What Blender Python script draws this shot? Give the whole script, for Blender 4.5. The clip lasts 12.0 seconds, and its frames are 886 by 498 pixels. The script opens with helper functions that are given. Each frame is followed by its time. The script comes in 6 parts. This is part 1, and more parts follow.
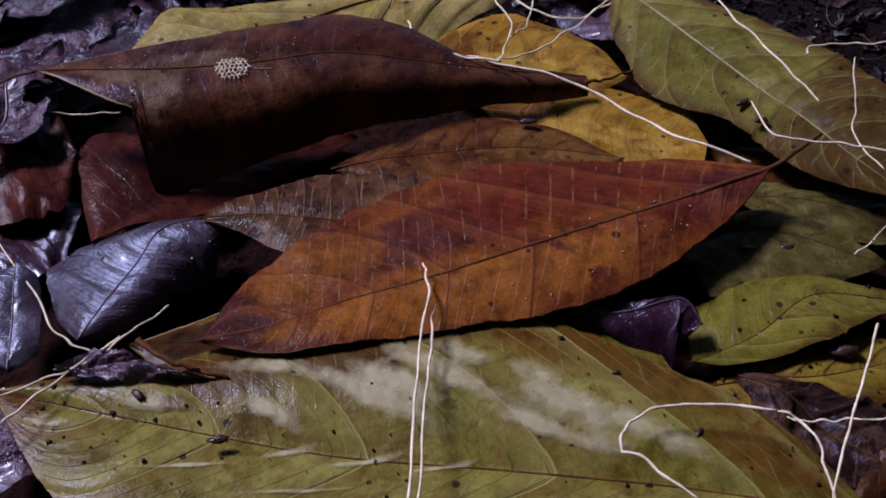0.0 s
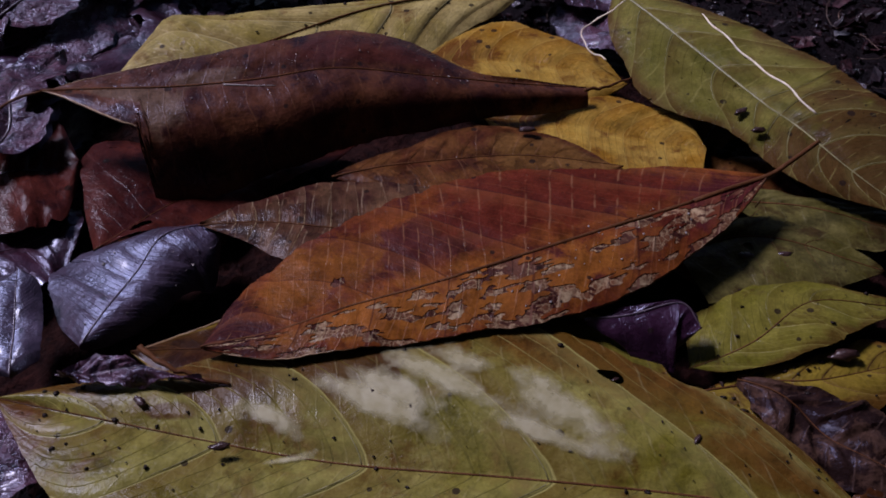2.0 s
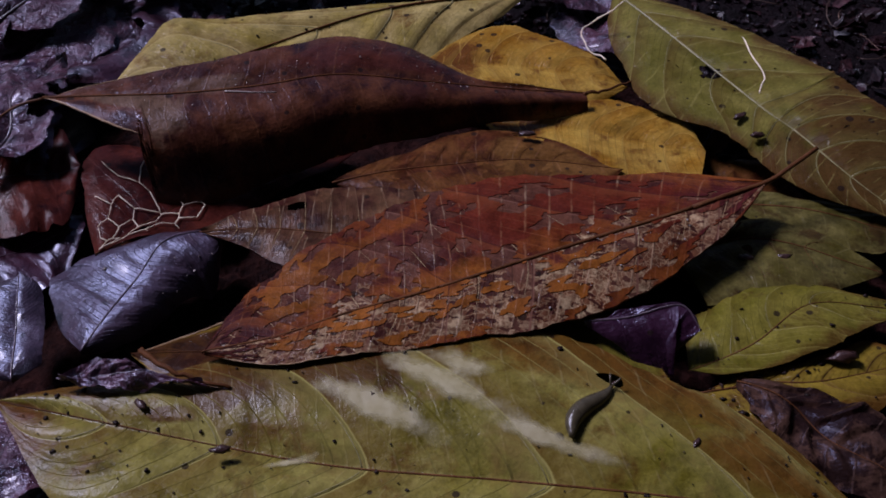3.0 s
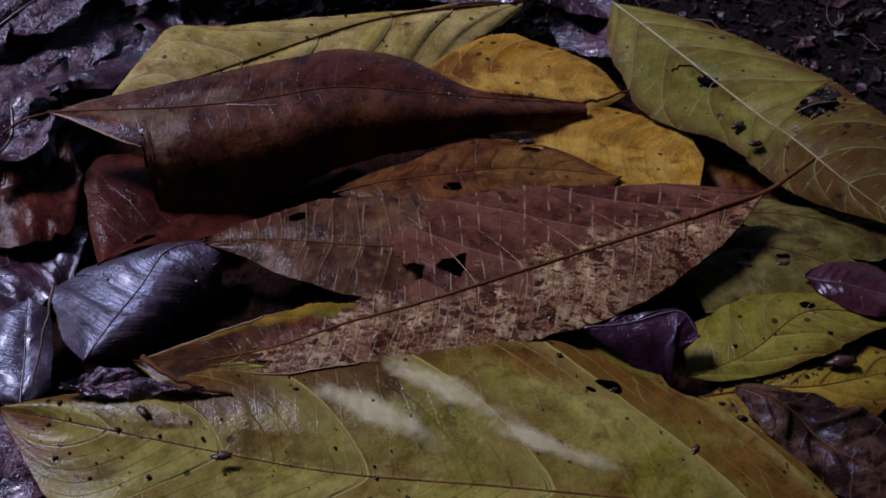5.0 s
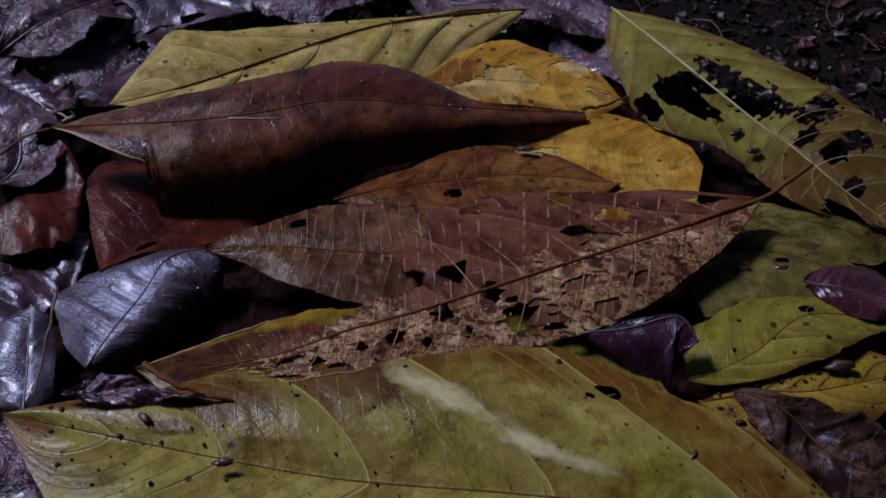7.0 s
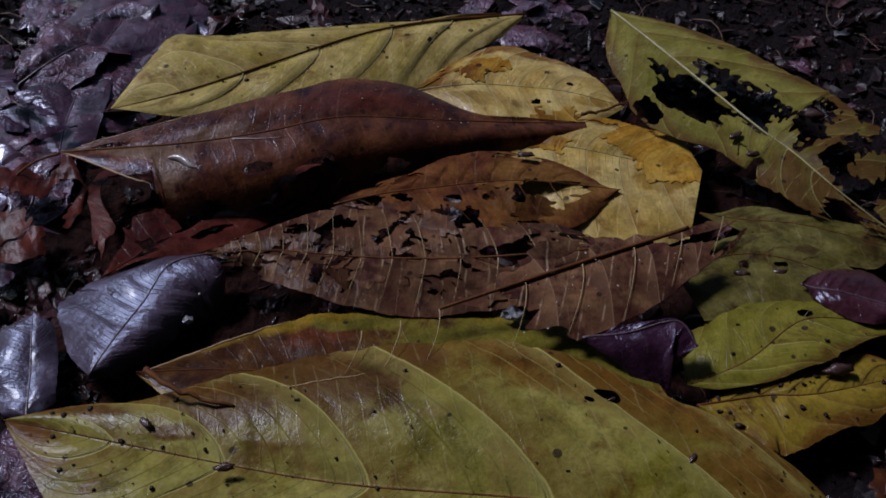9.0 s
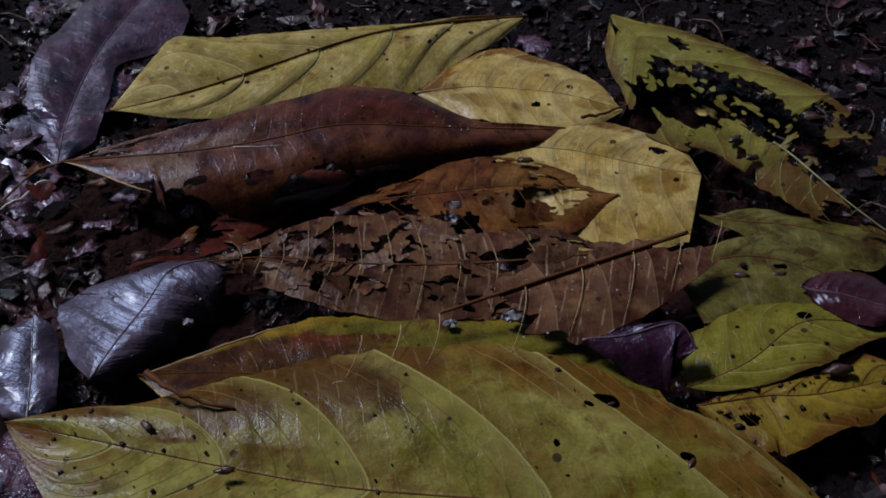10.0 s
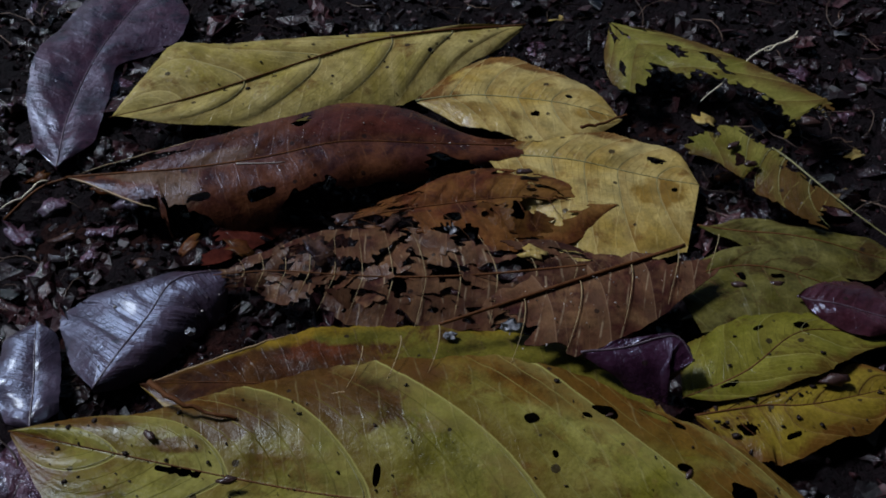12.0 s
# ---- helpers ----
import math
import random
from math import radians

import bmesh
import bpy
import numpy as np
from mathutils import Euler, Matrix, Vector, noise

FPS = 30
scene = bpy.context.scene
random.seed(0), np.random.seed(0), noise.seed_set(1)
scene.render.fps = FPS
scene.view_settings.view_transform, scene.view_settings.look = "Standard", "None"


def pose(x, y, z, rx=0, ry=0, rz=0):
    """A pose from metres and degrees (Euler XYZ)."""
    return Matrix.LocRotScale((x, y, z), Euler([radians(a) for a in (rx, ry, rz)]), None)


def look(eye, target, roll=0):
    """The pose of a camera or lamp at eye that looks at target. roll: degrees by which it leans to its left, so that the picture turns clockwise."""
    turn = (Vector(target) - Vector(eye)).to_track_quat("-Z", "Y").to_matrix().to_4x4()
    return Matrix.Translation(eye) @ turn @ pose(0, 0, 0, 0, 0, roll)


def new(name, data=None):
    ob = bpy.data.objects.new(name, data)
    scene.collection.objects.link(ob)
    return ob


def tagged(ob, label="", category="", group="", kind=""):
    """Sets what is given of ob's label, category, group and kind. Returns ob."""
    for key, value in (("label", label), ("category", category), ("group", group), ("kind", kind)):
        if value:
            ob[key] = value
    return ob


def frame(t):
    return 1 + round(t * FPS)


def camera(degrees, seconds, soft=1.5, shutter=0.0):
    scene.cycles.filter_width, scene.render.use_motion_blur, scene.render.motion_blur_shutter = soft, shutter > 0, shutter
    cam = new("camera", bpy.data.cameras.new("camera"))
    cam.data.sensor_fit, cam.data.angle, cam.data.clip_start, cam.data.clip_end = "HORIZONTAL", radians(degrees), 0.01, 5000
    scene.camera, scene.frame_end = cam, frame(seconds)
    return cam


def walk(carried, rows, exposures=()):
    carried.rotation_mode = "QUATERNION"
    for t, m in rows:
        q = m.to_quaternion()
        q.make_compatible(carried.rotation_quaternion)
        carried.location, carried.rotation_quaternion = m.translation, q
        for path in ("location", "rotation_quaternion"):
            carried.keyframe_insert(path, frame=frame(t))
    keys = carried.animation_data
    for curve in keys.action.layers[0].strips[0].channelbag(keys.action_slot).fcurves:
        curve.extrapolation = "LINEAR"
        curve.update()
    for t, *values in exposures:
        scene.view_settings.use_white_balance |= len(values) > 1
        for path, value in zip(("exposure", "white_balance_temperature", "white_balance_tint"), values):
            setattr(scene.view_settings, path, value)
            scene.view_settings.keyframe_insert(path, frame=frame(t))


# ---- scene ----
# The camera stands still over a pile of leaves, about 0.43 m from it.
EYE, AIM = (0.0, -0.310, 0.312), (0.0, 0.0, 0.006)
cam = camera(40, 12.0, soft=1.8)
walk(cam, [(0, look(EYE, AIM)), (12, look(EYE, AIM))], exposures=[(0, -0.13, 5740, 24), (2, -0.33, 5760, 27), (4, -0.38, 5760, 25), (6.5, -0.38, 5800, 15), (9.5, -0.38, 5860, 7), (12, -0.40, 5740, -3)])

# ---- light ----
world = bpy.data.worlds.new("world")
scene.world = world
world.use_nodes = True
wn, wl = world.node_tree.nodes, world.node_tree.links
sky = wn.new("ShaderNodeTexSky")
sky.sky_type, sky.sun_disc = "NISHITA", False
sky.sun_elevation, sky.sun_rotation = radians(50), radians(-60)
wl.new(sky.outputs["Color"], wn["Background"].inputs["Color"])
wn["Background"].inputs["Strength"].default_value = 0.05

sun = new("sun", bpy.data.lights.new("sun", "SUN"))
sun.data.energy, sun.data.angle, sun.data.color = 5.0, radians(14), (0.91, 0.88, 0.97)
sun.matrix_world = look((-0.87, 0.50, 1.20), (0, 0, 0))


# ---- materials ----
def nodes_of(name):
    m = bpy.data.materials.new(name)
    m.use_nodes = True
    nt = m.node_tree
    return m, nt, nt.nodes["Principled BSDF"]


def noise_tex(nt, vec, scale, detail=4.0, rough=0.55, distort=0.0):
    n = nt.nodes.new("ShaderNodeTexNoise")
    n.inputs["Scale"].default_value, n.inputs["Detail"].default_value = scale, detail
    n.inputs["Roughness"].default_value, n.inputs["Distortion"].default_value = rough, distort
    nt.links.new(vec, n.inputs["Vector"])
    return n.outputs["Fac"]


def ramp(nt, fac, *stops):
    n = nt.nodes.new("ShaderNodeValToRGB")
    n.color_ramp.elements.remove(n.color_ramp.elements[1])
    for i, (at, c) in enumerate(stops):
        e = n.color_ramp.elements[0] if i == 0 else n.color_ramp.elements.new(at)
        e.position, e.color = at, (c, c, c, 1) if isinstance(c, (int, float)) else (*c, 1)
    nt.links.new(fac, n.inputs["Fac"])
    return n.outputs["Color"]


def mixed(nt, fac, a, b, kind="MIX"):
    n = nt.nodes.new("ShaderNodeMix")
    n.data_type, n.blend_type = "RGBA", kind
    for sock, val in ((n.inputs[0], fac), (n.inputs[6], a), (n.inputs[7], b)):
        if isinstance(val, bpy.types.NodeSocket):
            nt.links.new(val, sock)
        elif isinstance(val, (int, float)):
            sock.default_value = val
        else:
            sock.default_value = (*val, 1)
    return n.outputs[2]


def maths(nt, op, a, b=0.0):
    n = nt.nodes.new("ShaderNodeMath")
    n.operation = op
    for sock, val in zip(n.inputs, (a, b)):
        if isinstance(val, (int, float)):
            sock.default_value = val
        else:
            nt.links.new(val, sock)
    return n.outputs[0]


def leaf_material(name, base, alt, spot, spots=0.62, rough=0.5, lines=0.3, line=None, seed=0.0, relief=0.4,
                  spec=0.010, margin=None, second=None, coarse=28, holes=0.0, tint=(1, 1, 1), soft=0.06, mottle=(0.47, 0.57), straight=False, rvar=0.16, ribs=None, tail=None, grime=1.0, rib_tone=None, dark_rib=0.55, pale_rib=0.5, rib_from=0.72, facet=0.6, blotches=(), wet=0.22, ripple=0.6, gloss=0.2, blue=False, vary=0.0, rib_line=None):
    """A leaf's skin: two blended colours, dark stains and specks, fine cross veins from the uv, an uneven wet gloss.
    margin: (colour, from where) of a browned edge; second: two colours and a stain of the other half of the leaf."""
    m, nt, bsdf = nodes_of(name)
    tc = nt.nodes.new("ShaderNodeTexCoord")
    mp = nt.nodes.new("ShaderNodeMapping")
    mp.inputs["Location"].default_value = (seed, seed * 0.7, 0)
    nt.links.new(tc.outputs["Object"], mp.inputs["Vector"])
    vec = mp.outputs["Vector"]
    big = noise_tex(nt, vec, coarse, 5, 0.62, 0.7)
    mid = noise_tex(nt, vec, 130, 5, 0.65)
    fine = noise_tex(nt, vec, 900, 3, 0.6)
    stain = noise_tex(nt, vec, 75, 6, 0.7, 0.4)
    col = mixed(nt, ramp(nt, big, (0.38, 0.0), (0.62, 1.0)), base, alt)
    col = mixed(nt, ramp(nt, stain, (spots, 0.0), (spots + soft, 0.85)), col, spot)
    place = nt.nodes.new("ShaderNodeUVMap")
    place.uv_map = "Leaf"
    sep = nt.nodes.new("ShaderNodeSeparateXYZ")
    nt.links.new(place.outputs["UV"], sep.inputs[0])
    if second:
        # a net of pale strands with small holes rotted between them
        warp = nt.nodes.new("ShaderNodeTexNoise")
        warp.inputs["Scale"].default_value = 260
        nt.links.new(vec, warp.inputs["Vector"])
        bent = nt.nodes.new("ShaderNodeVectorMath")
        bent.operation = "MULTIPLY_ADD"
        nt.links.new(warp.outputs["Color"], bent.inputs[0])
        bent.inputs[1].default_value = (0.0035, 0.0035, 0.0035)
        nt.links.new(vec, bent.inputs[2])
        mesh = nt.nodes.new("ShaderNodeTexVoronoi")
        mesh.feature = "DISTANCE_TO_EDGE"
        mesh.inputs["Scale"].default_value = 520
        nt.links.new(bent.outputs["Vector"], mesh.inputs["Vector"])
        flat = nt.nodes.new("ShaderNodeMapping")
        flat.inputs["Rotation"].default_value = (0, 0, -0.3)
        flat.inputs["Scale"].default_value = (0.6, 1.2, 1.0)
        nt.links.new(bent.outputs["Vector"], flat.inputs["Vector"])
        pits = noise_tex(nt, flat.outputs["Vector"], 420, 2, 0.5)
        patch = noise_tex(nt, vec, 70, 4, 0.6)
        other = mixed(nt, ramp(nt, stain, (mottle[0], 0.0), (mottle[1], 1.0)), second[0], second[1])
        other = mixed(nt, ramp(nt, noise_tex(nt, vec, 330, 4, 0.6), (0.44, 0.0), (0.54, 0.8)), other, second[0])
        gap = maths(nt, "ADD", pits, maths(nt, "MULTIPLY", maths(nt, "SUBTRACT", patch, 0.5), 0.7))
        gap = ramp(nt, gap, (0.555, 0.0), (0.585, 1.0))
        other = mixed(nt, maths(nt, "MULTIPLY", ramp(nt, mesh.outputs["Distance"], (0.02, 1.0), (0.09, 0.0)), 0.45), other, tuple(c * 1.3 for c in second[1]))
        other = mixed(nt, maths(nt, "MULTIPLY", gap, 0.95), other, second[2])
        soft = maths(nt, "ADD", sep.outputs["Y"], maths(nt, "MULTIPLY", maths(nt, "SUBTRACT", big, 0.5), 1.3))
        col = mixed(nt, ramp(nt, soft, (0.46, 1.0), (0.56, 0.0)), col, other)
    if tail:
        e = maths(nt, "ADD", sep.outputs["X"], maths(nt, "MULTIPLY", maths(nt, "SUBTRACT", big, 0.5), 0.7))
        col = mixed(nt, ramp(nt, e, (tail[1], 0.0), (tail[1] + 0.12, 0.85)), col, tail[0])
    for bs, bv, hs, hv, tone in blotches:
        # a rotten blotch of its own on the leaf: centre, half sizes, colour
        e = maths(nt, "ADD", maths(nt, "POWER", maths(nt, "ABSOLUTE", maths(nt, "MULTIPLY", maths(nt, "SUBTRACT", sep.outputs["X"], bs), 1 / hs)), 2.0),
                  maths(nt, "POWER", maths(nt, "ABSOLUTE", maths(nt, "MULTIPLY", maths(nt, "SUBTRACT", sep.outputs["Y"], 0.5 + bv / 2), 2 / hv)), 2.0))
        e = maths(nt, "ADD", e, maths(nt, "MULTIPLY", maths(nt, "SUBTRACT", stain, 0.5), 3.2))
        col = mixed(nt, ramp(nt, e, (0.45, 0.92), (1.15, 0.0)), col, tone)
    if margin:
        e = maths(nt, "MULTIPLY", maths(nt, "ABSOLUTE", maths(nt, "SUBTRACT", sep.outputs["Y"], 0.5)), 2.0)
        e = maths(nt, "ADD", e, maths(nt, "MULTIPLY", maths(nt, "SUBTRACT", big, 0.5), 1.1))
        col = mixed(nt, ramp(nt, e, (margin[1], 0.0), (margin[1] + 0.22, 0.85)), col, margin[0])
    col = mixed(nt, 1.0, col, ramp(nt, mid, (0.3, 1 - 0.5 * grime), (0.5, 1.0), (0.72, 1 + 0.4 * grime)), "MULTIPLY")
    col = mixed(nt, 0.8, col, ramp(nt, fine, (0.3, 0.75), (0.7, 1.2)), "MULTIPLY")
    rib = None
    if ribs:
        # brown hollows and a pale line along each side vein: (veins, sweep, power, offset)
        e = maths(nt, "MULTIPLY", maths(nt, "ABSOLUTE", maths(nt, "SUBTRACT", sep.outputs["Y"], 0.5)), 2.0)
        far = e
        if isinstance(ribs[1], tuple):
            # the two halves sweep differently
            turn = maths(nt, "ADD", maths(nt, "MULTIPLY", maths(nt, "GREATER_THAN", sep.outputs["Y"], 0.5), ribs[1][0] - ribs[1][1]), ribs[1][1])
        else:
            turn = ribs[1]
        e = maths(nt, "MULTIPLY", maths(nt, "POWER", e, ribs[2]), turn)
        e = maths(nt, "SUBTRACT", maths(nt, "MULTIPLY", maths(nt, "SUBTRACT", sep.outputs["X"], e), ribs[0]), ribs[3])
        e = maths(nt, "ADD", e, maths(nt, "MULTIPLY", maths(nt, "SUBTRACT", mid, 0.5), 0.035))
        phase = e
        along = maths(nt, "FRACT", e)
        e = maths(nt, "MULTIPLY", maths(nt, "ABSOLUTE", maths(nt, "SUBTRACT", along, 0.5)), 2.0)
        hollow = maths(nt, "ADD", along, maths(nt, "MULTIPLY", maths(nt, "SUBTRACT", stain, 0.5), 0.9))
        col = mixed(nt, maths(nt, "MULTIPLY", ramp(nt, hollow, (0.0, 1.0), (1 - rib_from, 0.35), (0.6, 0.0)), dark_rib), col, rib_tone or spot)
        col = mixed(nt, maths(nt, "MULTIPLY", ramp(nt, hollow, (0.62, 0.0), (1.0, 1.0)), 0.5 * pale_rib), col, tuple(min(1, c * 1.25 + 0.01) for c in alt))
        saw = maths(nt, "FRACT", maths(nt, "MULTIPLY", phase, 5.0))
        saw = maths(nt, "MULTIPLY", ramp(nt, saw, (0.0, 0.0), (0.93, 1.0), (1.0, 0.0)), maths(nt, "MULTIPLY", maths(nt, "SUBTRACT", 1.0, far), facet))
        ladder = maths(nt, "FRACT", maths(nt, "MULTIPLY", phase, 5.0))
        ladder = maths(nt, "MULTIPLY", ramp(nt, ladder, (0.90, 0.0), (0.97, 1.0)), ramp(nt, big, (0.40, 0.0), (0.60, 0.5 * pale_rib)))
        col = mixed(nt, ladder, col, tuple(min(1, c * 1.5 + 0.02) for c in alt))
        rib = ramp(nt, e, (0.965, 0.0), (0.985, 1.0))
        col = mixed(nt, maths(nt, "MULTIPLY", rib, pale_rib), col, rib_line or tuple(min(1, c * 1.35 + 0.015) for c in alt))
    # specks of dirt and bites
    vor = nt.nodes.new("ShaderNodeTexVoronoi")
    vor.inputs["Scale"].default_value = 95
    nt.links.new(vec, vor.inputs["Vector"])
    size = maths(nt, "MULTIPLY", noise_tex(nt, vec, 40, 2), 0.26)
    speck = maths(nt, "LESS_THAN", vor.outputs["Distance"], maths(nt, "SUBTRACT", size, 0.035 - holes))
    col = mixed(nt, maths(nt, "MULTIPLY", speck, 0.85), col, (0.014, 0.008, 0.006))
    # cross veins
    uv = nt.nodes.new("ShaderNodeUVMap")
    uv.uv_map = "UVMap"
    wave = nt.nodes.new("ShaderNodeTexWave")
    wave.wave_type, wave.bands_direction = "BANDS", "X"
    wave.inputs["Scale"].default_value, wave.inputs["Distortion"].default_value = (50, 1.2) if straight else (46, 2.4)
    wave.inputs["Detail"].default_value, wave.inputs["Detail Scale"].default_value = 3.0, 1.2
    nt.links.new(uv.outputs["UV"], wave.inputs["Vector"])
    thin = ramp(nt, wave.outputs["Fac"], (0.965 if straight else 0.97, 0.0), (1.0, 1.0))
    if line is None:
        line = tuple(min(1, c * 1.6 + 0.02) for c in alt)
    breaks = ramp(nt, noise_tex(nt, vec, 150, 3), (0.47, 0.0), (0.58, 1.0))
    col = mixed(nt, maths(nt, "MULTIPLY", maths(nt, "MULTIPLY", thin, breaks), lines), col, line)
    if vary:
        own = nt.nodes.new("ShaderNodeObjectInfo")
        col = mixed(nt, 1.0, col, ramp(nt, own.outputs["Random"], (0.0, (1 - vary,) * 3), (0.5, (1.0, 0.97, 0.95)), (1.0, (1 + vary, 1 + 1.2 * vary, 1 + 1.3 * vary))), "MULTIPLY")
    nt.links.new(col, bsdf.inputs["Base Color"])
    nt.links.new(ramp(nt, mid, (0.3, max(0.05, rough - rvar)), (0.7, rough + rvar)), bsdf.inputs["Roughness"])
    bsdf.inputs["Specular IOR Level"].default_value = spec
    bsdf.inputs["Specular Tint"].default_value = (*tint, 1)
    bump = nt.nodes.new("ShaderNodeBump")
    bump.inputs["Strength"].default_value, bump.inputs["Distance"].default_value = relief, 0.0008
    hgt = maths(nt, "ADD", maths(nt, "MULTIPLY", mid, 1.0), maths(nt, "MULTIPLY", fine, 0.35))
    hgt = maths(nt, "ADD", maths(nt, "ADD", hgt, maths(nt, "MULTIPLY", stain, 1.6)), maths(nt, "MULTIPLY", thin, 0.15))
    if ribs:
        hgt = maths(nt, "ADD", hgt, saw)
    nt.links.new(hgt, bump.inputs["Height"])
    nt.links.new(bump.outputs["Normal"], bsdf.inputs["Normal"])
    # a patchy film of water, with ripples of its own
    film = noise_tex(nt, vec, 48, 4, 0.65, 0.5)
    if blue:
        nt.links.new(ramp(nt, film, (0.36, 0.0), (0.62, 0.35 * wet)), bsdf.inputs["Coat Weight"])
        bsdf.inputs["Coat Roughness"].default_value = 0.5 * gloss
    sheen = "Specular IOR Level" if blue else "Coat Weight"
    nt.links.new(ramp(nt, film, (0.36, 0.45 * wet), (0.62, wet)), bsdf.inputs[sheen])
    nt.links.new(ramp(nt, mid, (0.3, max(0.06, gloss - 0.08)), (0.7, gloss + 0.12)), bsdf.inputs["Roughness" if blue else "Coat Roughness"])
    skin = nt.nodes.new("ShaderNodeBump")
    skin.inputs["Strength"].default_value, skin.inputs["Distance"].default_value = 1.0, 0.0006 * ripple
    drops = maths(nt, "ADD", hgt, maths(nt, "MULTIPLY", noise_tex(nt, vec, 420, 3, 0.6), 0.8))
    nt.links.new(drops, skin.inputs["Height"])
    nt.links.new(skin.outputs["Normal"], bsdf.inputs["Normal" if blue else "Coat Normal"])
    return m


def plain_material(name, base, alt, rough=0.5, scale=200, relief=0.4, distance=0.0008, gloss_in=0.2, random_shade=0.0, spec=0.5):
    """Speckled matter of two colours: veins, soil, shells, threads."""
    m, nt, bsdf = nodes_of(name)
    tc = nt.nodes.new("ShaderNodeTexCoord")
    a = noise_tex(nt, tc.outputs["Object"], scale, 6, 0.65)
    b = noise_tex(nt, tc.outputs["Object"], scale * 0.13, 4, 0.6)
    col = mixed(nt, ramp(nt, a, (0.36, 0.0), (0.66, 1.0)), base, alt)
    col = mixed(nt, 1.0, col, ramp(nt, b, (0.3, 0.6), (0.7, 1.3)), "MULTIPLY")
    if random_shade:
        geo = nt.nodes.new("ShaderNodeNewGeometry")
        rs = ramp(nt, geo.outputs["Random Per Island"], (0.0, 1 - random_shade), (0.8, 1.0), (1.0, 1 + 2 * random_shade))
        col = mixed(nt, 1.0, col, rs, "MULTIPLY")
    nt.links.new(col, bsdf.inputs["Base Color"])
    nt.links.new(ramp(nt, b, (0.3, max(0.05, rough - gloss_in)), (0.7, rough + gloss_in)), bsdf.inputs["Roughness"])
    bump = nt.nodes.new("ShaderNodeBump")
    bump.inputs["Strength"].default_value, bump.inputs["Distance"].default_value = relief, distance
    bsdf.inputs["Specular IOR Level"].default_value = spec
    nt.links.new(a, bump.inputs["Height"])
    nt.links.new(bump.outputs["Normal"], bsdf.inputs["Normal"])
    return m


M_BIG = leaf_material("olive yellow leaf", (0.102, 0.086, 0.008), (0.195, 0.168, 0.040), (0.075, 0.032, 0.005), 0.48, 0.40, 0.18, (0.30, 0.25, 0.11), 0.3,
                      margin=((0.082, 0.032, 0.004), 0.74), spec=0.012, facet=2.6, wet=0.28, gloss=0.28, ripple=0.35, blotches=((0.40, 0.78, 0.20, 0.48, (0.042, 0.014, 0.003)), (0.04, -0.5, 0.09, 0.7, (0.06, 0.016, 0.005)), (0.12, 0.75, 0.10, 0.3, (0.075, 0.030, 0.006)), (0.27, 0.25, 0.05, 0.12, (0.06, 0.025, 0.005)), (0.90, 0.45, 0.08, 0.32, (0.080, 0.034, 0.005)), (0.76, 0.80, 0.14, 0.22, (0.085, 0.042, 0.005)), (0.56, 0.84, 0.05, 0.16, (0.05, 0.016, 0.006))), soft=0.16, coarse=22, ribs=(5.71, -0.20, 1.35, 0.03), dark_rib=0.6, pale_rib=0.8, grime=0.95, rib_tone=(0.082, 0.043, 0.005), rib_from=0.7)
M_UNDER = leaf_material("yellow ochre leaf", (0.075, 0.032, 0.006), (0.034, 0.012, 0.005), (0.020, 0.007, 0.004), 0.50, 0.45, 0.3, None, 1.7, soft=0.12, margin=((0.17, 0.105, 0.008), 0.80), blotches=((0.42, 0.8, 0.10, 0.5, (0.06, 0.015, 0.004)), (0.22, 0.6, 0.05, 0.3, (0.03, 0.010, 0.004)), (0.78, 0.4, 0.26, 0.95, (0.090, 0.075, 0.010)), (0.5, 0.85, 0.12, 0.25, (0.085, 0.070, 0.009))))
M_RED = leaf_material("red brown leaf", (0.070, 0.013, 0.006), (0.150, 0.042, 0.008), (0.045, 0.009, 0.009), 0.52, 0.45, 0.45, (0.24, 0.11, 0.05), 2.1, coarse=30, spec=0.008, soft=0.12, straight=True,
                      ribs=(7, (-0.20, -0.05), 1.1, 0.35), dark_rib=0.25, pale_rib=0.6, rib_line=(0.035, 0.008, 0.006), facet=0.25, wet=0.2,
                      blotches=((0.03, 0.1, 0.13, 1.2, (0.028, 0.008, 0.010)), (0.45, 0.42, 0.28, 0.30, (0.050, 0.012, 0.010)), (0.24, 0.55, 0.14, 0.5, (0.150, 0.050, 0.008)), (0.45, -0.45, 0.34, 0.6, (0.185, 0.062, 0.009)), (0.70, 0.6, 0.22, 0.5, (0.085, 0.014, 0.006)), (0.95, -0.2, 0.13, 0.9, (0.052, 0.010, 0.011))))
M_SKEL = leaf_material("rotten brown leaf", (0.050, 0.015, 0.010), (0.092, 0.035, 0.019), (0.028, 0.007, 0.006), 0.51, 0.45, 0.5, (0.30, 0.20, 0.12), 3.3, 0.7,
                       second=((0.105, 0.043, 0.020), (0.31, 0.22, 0.12), (0.032, 0.008, 0.006)), holes=0.02, coarse=55, soft=0.08, straight=True, ribs=(7, (-0.20, -0.05), 1.1, 0.35), dark_rib=0.3, pale_rib=0.8, wet=0.2)
M_MID = leaf_material("veined brown leaf", (0.038, 0.012, 0.008), (0.100, 0.050, 0.023), (0.020, 0.006, 0.006), 0.50, 0.45, 0.6, (0.22, 0.15, 0.09), 4.4, soft=0.12, straight=True, ribs=(14, -0.03, 1.4, 0.0), dark_rib=0.3, pale_rib=0.7, coarse=60, vary=0.4, wet=0.16)
